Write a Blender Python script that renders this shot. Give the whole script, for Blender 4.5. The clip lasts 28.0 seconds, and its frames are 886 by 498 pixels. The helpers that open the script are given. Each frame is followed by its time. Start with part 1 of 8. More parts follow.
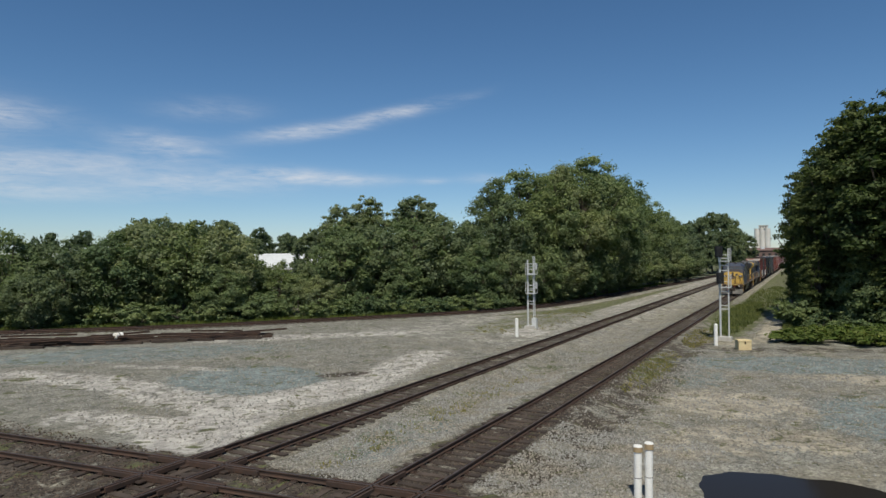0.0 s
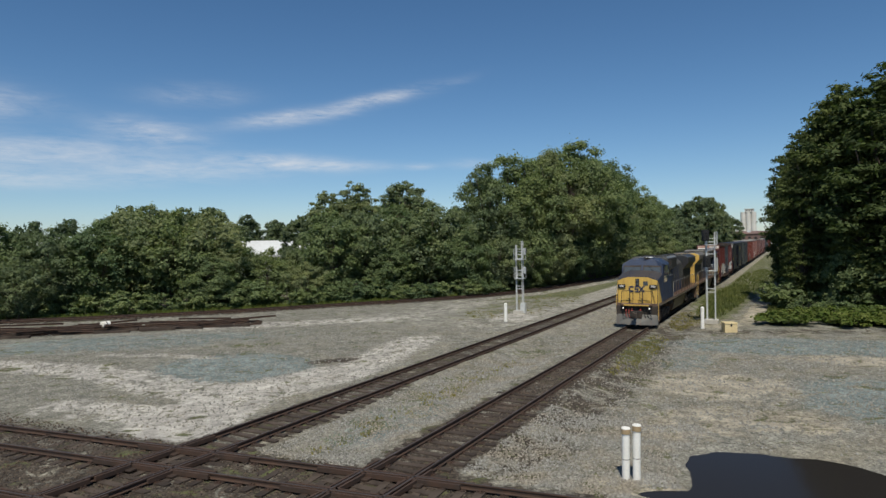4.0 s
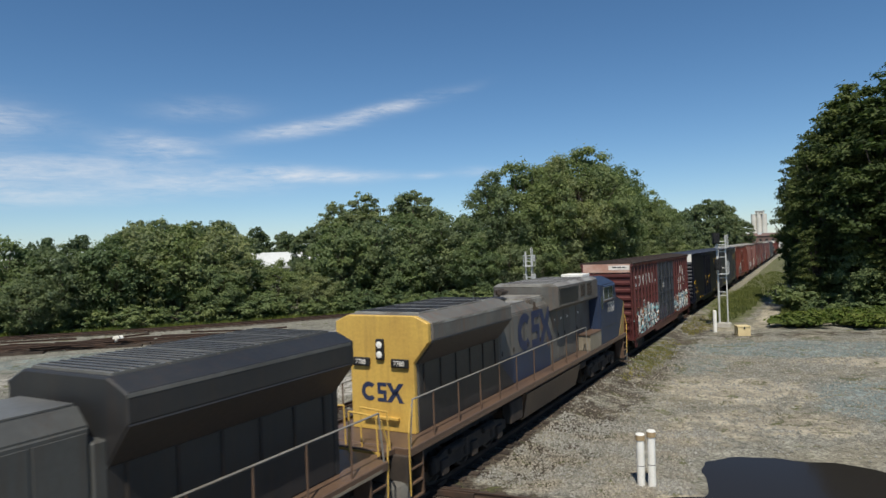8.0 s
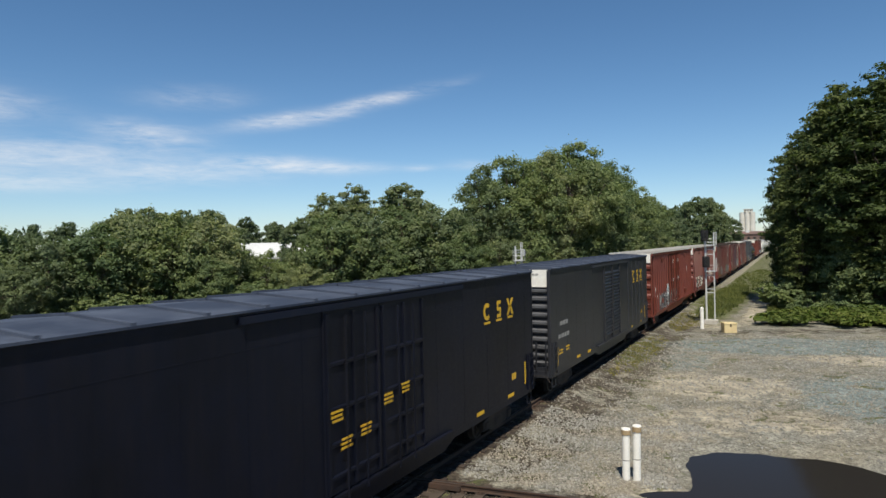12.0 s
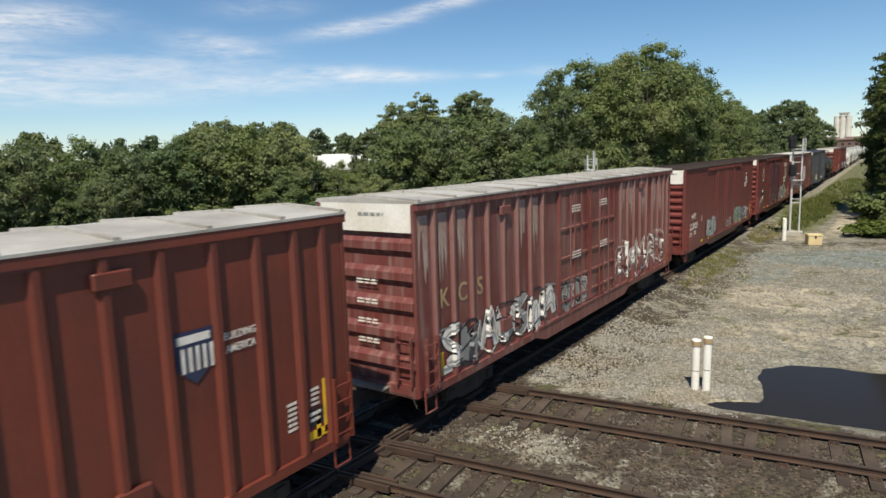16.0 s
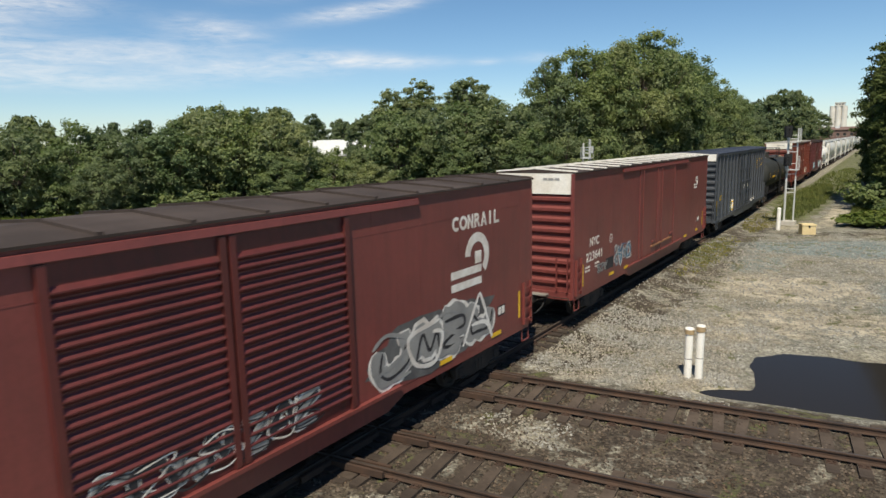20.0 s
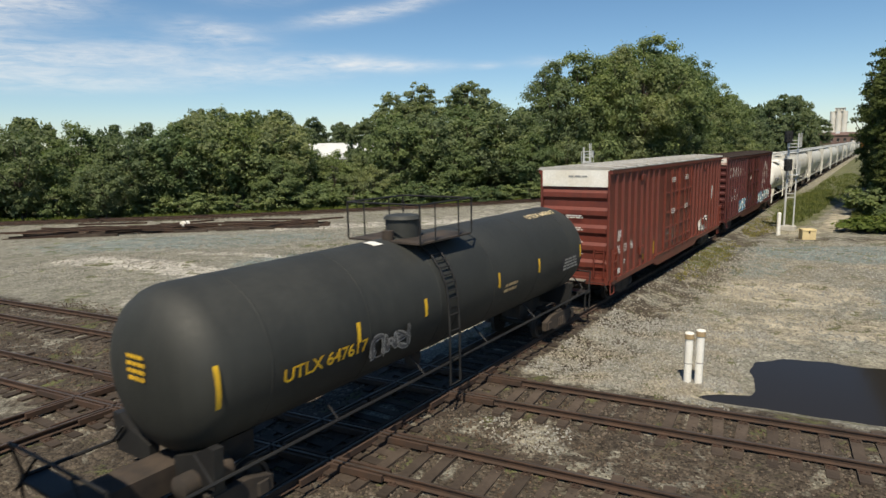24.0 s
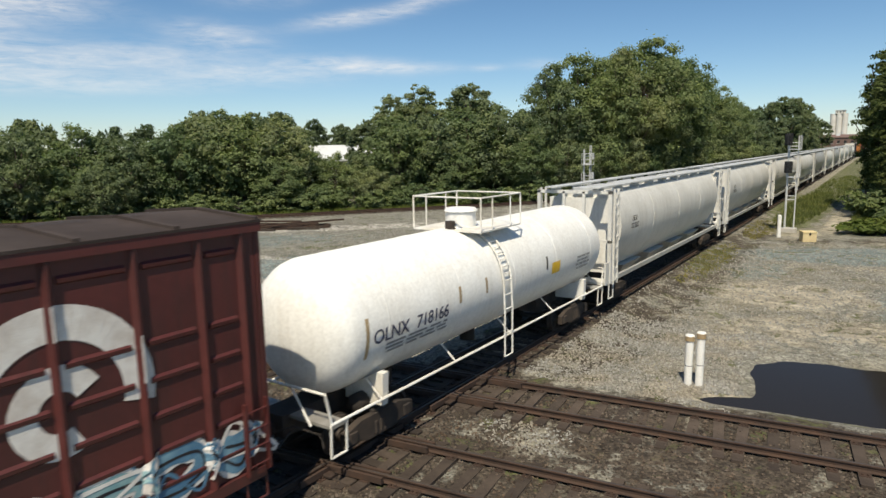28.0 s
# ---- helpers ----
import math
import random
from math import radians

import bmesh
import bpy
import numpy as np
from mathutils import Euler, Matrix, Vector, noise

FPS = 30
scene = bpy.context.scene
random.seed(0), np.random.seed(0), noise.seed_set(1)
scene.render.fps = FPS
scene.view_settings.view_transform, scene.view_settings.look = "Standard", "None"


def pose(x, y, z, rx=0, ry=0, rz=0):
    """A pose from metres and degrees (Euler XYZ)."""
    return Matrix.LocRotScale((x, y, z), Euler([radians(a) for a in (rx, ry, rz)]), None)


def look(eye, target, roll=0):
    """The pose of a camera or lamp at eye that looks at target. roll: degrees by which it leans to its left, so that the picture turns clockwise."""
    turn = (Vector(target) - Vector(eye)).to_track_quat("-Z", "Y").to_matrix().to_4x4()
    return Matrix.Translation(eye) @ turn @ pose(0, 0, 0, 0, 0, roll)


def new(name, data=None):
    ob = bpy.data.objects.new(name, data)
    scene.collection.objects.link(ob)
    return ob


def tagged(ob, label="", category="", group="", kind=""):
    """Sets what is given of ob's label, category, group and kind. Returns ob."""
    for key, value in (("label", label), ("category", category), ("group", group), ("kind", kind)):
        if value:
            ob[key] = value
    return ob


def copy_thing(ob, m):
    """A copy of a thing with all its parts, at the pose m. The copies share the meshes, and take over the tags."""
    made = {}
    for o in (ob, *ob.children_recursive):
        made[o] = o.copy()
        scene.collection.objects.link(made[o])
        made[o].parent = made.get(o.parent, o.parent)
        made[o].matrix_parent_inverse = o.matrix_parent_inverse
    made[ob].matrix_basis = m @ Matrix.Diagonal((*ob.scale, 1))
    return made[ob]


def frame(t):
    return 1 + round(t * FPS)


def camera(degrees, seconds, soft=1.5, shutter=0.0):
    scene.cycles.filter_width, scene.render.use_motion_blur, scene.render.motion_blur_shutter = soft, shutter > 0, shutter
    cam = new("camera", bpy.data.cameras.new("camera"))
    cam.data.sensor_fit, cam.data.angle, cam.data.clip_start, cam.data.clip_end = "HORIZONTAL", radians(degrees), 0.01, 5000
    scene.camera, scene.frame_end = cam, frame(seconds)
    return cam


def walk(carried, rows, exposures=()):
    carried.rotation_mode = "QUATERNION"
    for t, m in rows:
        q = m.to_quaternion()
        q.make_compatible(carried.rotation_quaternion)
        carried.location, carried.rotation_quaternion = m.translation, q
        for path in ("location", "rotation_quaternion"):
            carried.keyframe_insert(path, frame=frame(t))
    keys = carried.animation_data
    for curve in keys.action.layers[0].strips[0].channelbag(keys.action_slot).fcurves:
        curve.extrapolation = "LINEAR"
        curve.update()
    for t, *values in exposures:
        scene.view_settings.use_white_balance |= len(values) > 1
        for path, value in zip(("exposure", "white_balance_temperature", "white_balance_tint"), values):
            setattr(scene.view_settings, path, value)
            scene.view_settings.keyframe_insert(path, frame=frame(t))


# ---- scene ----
EYE = 6.23            # eye above the rail heads
XB, XA = -9.62, -16.07  # centre lines of the two main tracks; both run along +y

cam = camera(68.77, 28.0, 1.5, 0.12)
# seconds, yaw to the left, pitch, lean to the left
TURNS = (
    (0, 29.20, 0.63, -0.51),
    (0.5, 29.21, 0.64, -0.64),
    (1, 29.23, 0.63, -0.53),
    (1.5, 29.17, 0.53, -0.53),
    (2, 28.94, 0.33, -0.61),
    (2.5, 28.31, -0.54, -0.96),
    (3, 28.21, -0.74, -1.22),
    (3.5, 28.17, -0.74, -1.08),
    (5.5, 28.30, -0.27, -0.73),
    (6, 28.37, -0.17, -1.01),
    (6.5, 28.38, -0.15, -1.05),
    (7, 28.81, -0.08, -1.86),
    (7.5, 28.98, 0.05, -2.08),
    (8, 29.00, 0.11, -2.08),
    (8.5, 29.02, 0.16, -2.03),
    (9, 29.00, 0.09, -2.04),
    (9.5, 28.97, 0.10, -2.14),
    (10, 28.77, -0.17, -1.66),
    (10.5, 28.53, -0.29, -1.40),
    (11, 28.20, -0.28, -1.13),
    (11.5, 28.14, -0.43, -1.26),
    (12, 28.14, -0.52, -1.19),
    (12.5, 31.17, -0.53, -1.16),
    (14.5, 33.49, -0.89, -1.19),
    (15, 34.42, -2.38, -1.49),
    (15.5, 34.39, -5.36, -1.71),
    (16, 34.47, -8.28, -1.71),
    (16.5, 34.56, -10.96, -1.85),
    (17, 34.58, -12.97, -1.73),
    (17.5, 33.99, -10.91, -1.47),
    (18, 33.94, -9.79, -1.14),
    (18.5, 33.99, -9.59, -1.17),
    (19, 34.02, -9.45, -1.20),
    (19.5, 34.05, -9.43, -1.26),
    (20, 34.06, -9.42, -1.27),
    (20.5, 34.06, -9.40, -1.18),
    (21, 34.08, -9.34, -1.14),
    (21.5, 34.08, -9.30, -1.13),
    (23.5, 34.07, -9.19, -1.04),
    (24, 34.06, -9.11, -1.02),
    (24.5, 34.07, -9.12, -1.03),
    (25, 34.06, -9.03, -1.05),
    (25.5, 34.08, -9.06, -1.05),
    (26, 34.07, -9.02, -1.01),
    (26.5, 34.06, -8.94, -0.98),
    (27, 34.08, -8.96, -1.00),
    (27.5, 34.09, -8.95, -1.01),
    (28, 34.09, -8.93, -0.99),
)


def aimed(yaw, pitch, lean):
    return pose(0, 0, EYE, 90 + pitch, 0, yaw) @ pose(0, 0, 0, 0, 0, lean)


walk(cam, [(t, aimed(a, b, c)) for t, a, b, c in TURNS], [(0.0, -0.15, 6450, 10), (6.0, -0.13, 6450, 10), (8.0, 0.03, 6520, 10), (12.0, 0.17, 6650, 10), (15.0, 0.28, 6850, 10), (16.0, 0.3, 6950, 10), (17.0, 0.37, 6950, 10), (18.0, 0.45, 6950, 10), (19.0, 0.34, 6950, 10), (20.0, 0.28, 7000, 10), (21.0, 0.4, 7000, 10), (24.0, 0.22, 7100, 10), (28.0, 0.19, 7000, 10)])

# ---- light: a high sun on the right, a clear sky with thin cirrus ----
SUN = Vector((0.25, -0.57, 1.0)).normalized()
sun = new("sun", bpy.data.lights.new("sun", "SUN"))
sun.data.energy, sun.data.angle, sun.data.color = 5.0, radians(0.53), (1.0, 0.935, 0.80)
sun.matrix_world = look(SUN * 200, (0, 0, 0))


class Nodes:
    """Short hand for shader graphs."""

    def __init__(self, tree):
        self.tree = tree

    def add(self, kind, **settings):
        node = self.tree.nodes.new(kind)
        for key, value in settings.items():
            setattr(node, key, value)
        return node

    def put(self, node, **inputs):
        for key, value in inputs.items():
            spot = node.inputs[int(key[1:])] if key[0] == "i" and key[1:].isdigit() else node.inputs[key.replace("_", " ")]
            if isinstance(value, bpy.types.NodeSocket):
                self.tree.links.new(value, spot)
            else:
                spot.default_value = value
        return node.outputs[0] if len(node.outputs) else None

    def math(self, op, a, b=0.0, c=0.0):
        return self.put(self.add("ShaderNodeMath", operation=op), i0=a, i1=b, i2=c)

    def noise(self, where, scale, detail=4.0, rough=0.55, distortion=0.0):
        return self.put(self.add("ShaderNodeTexNoise"), Vector=where, Scale=scale, Detail=detail, Roughness=rough, Distortion=distortion)

    def voronoi(self, where, scale, feature="F1", out=0):
        node = self.add("ShaderNodeTexVoronoi", feature=feature)
        self.put(node, Vector=where, Scale=scale)
        return node.outputs[out]

    def ramp(self, value, low, high, a=0.0, b=1.0):
        return self.put(self.add("ShaderNodeMapRange"), Value=value, From_Min=low, From_Max=high, To_Min=a, To_Max=b)

    def mix(self, amount, a, b, blend="MIX"):
        node = self.add("ShaderNodeMix", data_type="RGBA", blend_type=blend)
        for spot, value in ((0, amount), (6, a), (7, b)):
            if isinstance(value, bpy.types.NodeSocket):
                self.tree.links.new(value, node.inputs[spot])
            else:
                node.inputs[spot].default_value = value if spot == 0 else (*value[:3], 1)
        return node.outputs[2]

    def split(self, vector):
        node = self.add("ShaderNodeSeparateXYZ")
        self.put(node, Vector=vector)
        return node.outputs

    def join(self, x, y, z):
        return self.put(self.add("ShaderNodeCombineXYZ"), X=x, Y=y, Z=z)

    def scaled(self, where, scale):
        return self.put(self.add("ShaderNodeMapping"), Vector=where, Scale=scale)


world = bpy.data.worlds.new("sky")
scene.world = world
world.use_nodes = True
n = Nodes(world.node_tree)
back = world.node_tree.nodes["Background"]
way = n.add("ShaderNodeTexCoord").outputs["Generated"]
sky = n.add("ShaderNodeTexSky", sky_type="NISHITA", sun_disc=False, sun_elevation=math.asin(SUN.z), sun_rotation=math.atan2(SUN.x, SUN.y),
            altitude=150.0, air_density=1.0, dust_density=0.15, ozone_density=4.0)
x, y, z = n.split(way)
azim = n.math("MULTIPLY", n.math("ARCTAN2", x, y), 180 / math.pi)
elev = n.math("MULTIPLY", n.math("ARCSINE", z), 180 / math.pi)
flow = n.join(n.math("MULTIPLY", azim, 0.07), n.math("MULTIPLY", elev, 0.42), 0.0)
wisp = n.noise(flow, 1.6, 6.0, 0.62, 0.8)
fine = n.noise(n.join(n.math("MULTIPLY", azim, 0.25), n.math("MULTIPLY", elev, 1.3), 3.0), 1.7, 5.0, 0.65, 0.6)
CIRRUS = (
    (-41.0, 10.8, 4.5, 0.55, 8, 0.9), (-36.0, 11.9, 2.2, 0.45, 14, 0.6), (-32.4, 12.7, 3.2, 0.5, 12, 0.7), (-27.0, 13.7, 2.0, 0.4, 16, 0.14),
    (-52.5, 9.2, 3.4, 0.9, -4, 0.65), (-63.5, 10.6, 3.5, 0.9, 0, 0.6), (-48.8, 12.2, 3.6, 0.8, 2, 0.3), (-60.0, 7.3, 8.0, 1.0, 3, 0.62),
    (-49.0, 6.3, 7.0, 0.9, 2, 0.62), (-41.5, 7.0, 5.0, 0.6, -3, 0.7), (-62.0, 5.2, 7.0, 0.7, 0, 0.55), (-30.1, 6.6, 1.2, 0.3, 0, 0.45), (-36.0, 6.7, 3.5, 0.4, 0, 0.4),
    (-69.0, 9.5, 5.0, 1.6, 10, 0.8), (-71.0, 6.5, 7.0, 1.6, 0, 0.8), (-95.0, 9.0, 14.0, 3.0, 5, 0.6), (-25.6, 6.8, 2.0, 0.4, 0, 0.3), (-150.0, 14.0, 20.0, 4.0, 0, 0.6),
)
cover = None
# azimuth, elevation, half widths, tilt (degrees), thickness of each cirrus streak
for az, el, wide, high, tilt, thick in CIRRUS:
    c, s = math.cos(radians(tilt)), math.sin(radians(tilt))
    u, v = n.math("SUBTRACT", azim, az), n.math("SUBTRACT", elev, el)
    a = n.math("MULTIPLY_ADD", u, c / wide, n.math("MULTIPLY", v, s / wide))
    b = n.math("MULTIPLY_ADD", v, c / high, n.math("MULTIPLY", u, -s / high))
    r = n.math("ADD", n.math("POWER", n.math("ABSOLUTE", a), 2.0), n.math("POWER", n.math("ABSOLUTE", b), 2.0))
    streak = n.math("MULTIPLY", n.math("EXPONENT", n.math("MULTIPLY", r, -1.0)), thick)
    cover = streak if cover is None else n.math("ADD", cover, streak)
stringy = n.ramp(n.math("MULTIPLY_ADD", wisp, 0.6, n.math("MULTIPLY", fine, 0.4)), 0.36, 0.66)
veil = n.math("MINIMUM", n.math("MULTIPLY", cover, n.math("MULTIPLY_ADD", stringy, 0.9, 0.1)), 0.85)
white = n.mix(1.0, (0, 0, 0), (9.6, 9.7, 9.9))
deep = n.put(n.add("ShaderNodeHueSaturation"), Saturation=1.12, Color=sky.outputs[0])
low = n.math("EXPONENT", n.math("MULTIPLY", n.math("ABSOLUTE", elev), -0.11))      # hazy blue towards the horizon
deep = n.mix(1.0, deep, n.mix(low, (0.885, 1.0, 1.02), (1.0, 1.12, 1.33)), "MULTIPLY")
n.put(back, Color=n.mix(veil, deep, white), Strength=0.084)

# ---- materials ----
def surface(name, color, rough=0.7, metal=0.0, second=None, grain=6.0, spread=(0.4, 0.65), fine=None, dirt=None, bump=0.15, bump_scale=40.0, vary=0.0, streaks=0.0, streak_color=(0.05, 0.035, 0.025), spec=0.35):
    """A worn surface: a base colour, a second one in patches, fine grain, runs down upright faces, and relief."""
    mat = bpy.data.materials.new(name)
    mat.use_nodes = True
    g = Nodes(mat.node_tree)
    shader = mat.node_tree.nodes["Principled BSDF"]
    where = g.add("ShaderNodeTexCoord").outputs["Object"]
    shade = g.mix(0.0, color, color)
    if second:
        shade = g.mix(g.ramp(g.noise(where, grain * 0.25, 5.0, 0.6), *spread), shade, second)
    speck = g.noise(where, grain * 6.0, 3.0, 0.6)
    shade = g.mix(0.5, shade, g.mix(1.0, shade, g.mix(speck, (0.55, 0.55, 0.55), (1.45, 1.45, 1.45)), "MULTIPLY"))
    if streaks:
        runs = g.noise(g.scaled(where, (3.2, 3.2, 0.22)), 1.6, 5.0, 0.65)
        shade = g.mix(g.math("MULTIPLY", g.ramp(runs, 0.48, 0.72), streaks), shade, streak_color)
    if vary:
        chance = g.add("ShaderNodeObjectInfo").outputs["Random"]
        shade = g.mix(1.0, shade, g.mix(chance, (1 - vary,) * 3, (1 + vary,) * 3), "MULTIPLY")
    rougher = g.math("MULTIPLY_ADD", speck, 0.24, rough - 0.12)
    g.put(shader, Base_Color=shade, Metallic=metal, Roughness=rougher, Specular_IOR_Level=spec)
    if bump:
        g.put(shader, Normal=g.put(g.add("ShaderNodeBump"), Strength=bump, Distance=0.02, Height=g.noise(where, bump_scale, 4.0, 0.6)))
    return mat


STEEL_DARK = surface("dark_steel", (0.035, 0.031, 0.028), 0.75, 0.2, (0.07, 0.052, 0.04), 5)
GRIME = surface("grimy_steel", (0.03, 0.025, 0.022), 0.85, 0.0, (0.06, 0.045, 0.035), 6)
RAIL_SIDE = surface("rusty_rail", (0.075, 0.045, 0.032), 0.8, 0.2, (0.05, 0.035, 0.028), 8)
RAIL_TOP = surface("dull_rail_head", (0.105, 0.086, 0.075), 0.5, 0.5, (0.07, 0.053, 0.044), 4, bump=0.0)
TIE = surface("old_timber", (0.038, 0.028, 0.022), 0.9, 0.0, (0.07, 0.053, 0.041), 7, bump=0.5, bump_scale=25, vary=0.3)
PLATE = surface("tie_plate_steel", (0.07, 0.043, 0.032), 0.8, 0.3, (0.04, 0.03, 0.025), 9)
WHITE_PAINT = surface("white_paint", (0.74, 0.73, 0.69), 0.55, 0.0, (0.62, 0.58, 0.5), 3, bump=0.05)
WHITE_PVC = surface("white_plastic_pipe", (0.80, 0.79, 0.75), 0.45, 0.0, (0.68, 0.66, 0.6), 5, bump=0.03)
CAP_TAN = surface("weathered_tan_cap", (0.42, 0.31, 0.17), 0.6, 0.0, (0.3, 0.22, 0.13), 9, bump=0.05)
ALUMINIUM = surface("dull_galvanised_steel", (0.58, 0.59, 0.58), 0.55, 0.25, (0.46, 0.47, 0.46), 5, bump=0.05)
BLACK = surface("black_paint", (0.012, 0.012, 0.013), 0.6, 0.0, (0.02, 0.02, 0.02), 5, bump=0.02)
BOX_CREAM = surface("cream_painted_steel", (0.66, 0.54, 0.30), 0.55, 0.0, (0.55, 0.43, 0.24), 3, bump=0.04)
CONCRETE = surface("pale_concrete", (0.46, 0.44, 0.40), 0.85, 0.0, (0.36, 0.34, 0.3), 1.2, bump=0.2)
YELLOW_MARK = surface("yellow_marking", (0.75, 0.46, 0.03), 0.6, 0.0, (0.6, 0.36, 0.03), 8, bump=0.0)
WHITE_MARK = surface("white_lettering", (0.72, 0.70, 0.66), 0.6, 0.0, (0.55, 0.5, 0.45), 9, bump=0.0)
BARK = surface("grey_bark", (0.11, 0.088, 0.068), 0.9, 0.0, (0.06, 0.05, 0.04), 4, bump=0.6, bump_scale=14)
BRICK_FAR = surface("dark_red_brick", (0.17, 0.11, 0.095), 0.9, 0.0, (0.13, 0.09, 0.08), 0.2, bump=0.0)
SILO = surface("pale_silo_concrete", (0.62, 0.60, 0.56), 0.85, 0.0, (0.52, 0.5, 0.46), 0.3, bump=0.0)
SHED_ROOF = surface("white_sheet_roof", (0.56, 0.58, 0.58), 0.6, 0.0, (0.48, 0.5, 0.5), 0.4, bump=0.0)
SHED_WALL = surface("grey_sheet_wall", (0.38, 0.38, 0.36), 0.7, 0.0, (0.3, 0.3, 0.29), 0.4, bump=0.0)


def leaves(name, color, second, glow=0.36):
    """Leaves: two greens that change from leaf to leaf, a little light passing through."""
    mat = bpy.data.materials.new(name)
    mat.use_nodes = True
    g = Nodes(mat.node_tree)
    shader = mat.node_tree.nodes["Principled BSDF"]
    where = g.add("ShaderNodeTexCoord").outputs["Object"]
    chance = g.add("ShaderNodeNewGeometry").outputs["Random Per Island"]
    shade = g.mix(chance, color, second)
    shade = g.mix(g.ramp(g.noise(where, 0.35, 3.0), 0.4, 0.62), shade, g.mix(1.0, shade, (1.22, 1.16, 0.95), "MULTIPLY"))
    tree_chance = g.add("ShaderNodeObjectInfo").outputs["Random"]
    shade = g.mix(1.0, shade, g.mix(tree_chance, (0.75, 0.8, 0.8), (1.25, 1.15, 1.05)), "MULTIPLY")
    g.put(shader, Base_Color=shade, Roughness=0.65, Specular_IOR_Level=0.2)
    thin = g.add("ShaderNodeBsdfTranslucent")
    g.put(thin, Color=g.mix(1.0, shade, (1.0, 1.2, 0.7), "MULTIPLY"))
    both = g.add("ShaderNodeMixShader")
    g.put(both, i0=glow, i1=shader.outputs[0], i2=thin.outputs[0])
    g.put(mat.node_tree.nodes["Material Output"], Surface=both.outputs[0])
    return mat


LEAF_MID = leaves("broad_leaves", (0.09, 0.13, 0.062), (0.162, 0.212, 0.108))
LEAF_OLIVE = leaves("olive_leaves", (0.106, 0.139, 0.074), (0.192, 0.232, 0.136))
LEAF_DARK = leaves("dark_leaves", (0.042, 0.062, 0.024), (0.112, 0.144, 0.054))
LEAF_FAR = leaves("far_leaves", (0.075, 0.105, 0.058), (0.132, 0.17, 0.1))
GRASS = leaves("grass_blades", (0.055, 0.095, 0.018), (0.13, 0.16, 0.045), 0.3)
MEADOW = leaves("meadow_blades", (0.07, 0.1, 0.03), (0.17, 0.19, 0.075), 0.3)
DRY_GRASS = leaves("dry_grass_blades", (0.16, 0.15, 0.05), (0.27, 0.24, 0.11), 0.3)


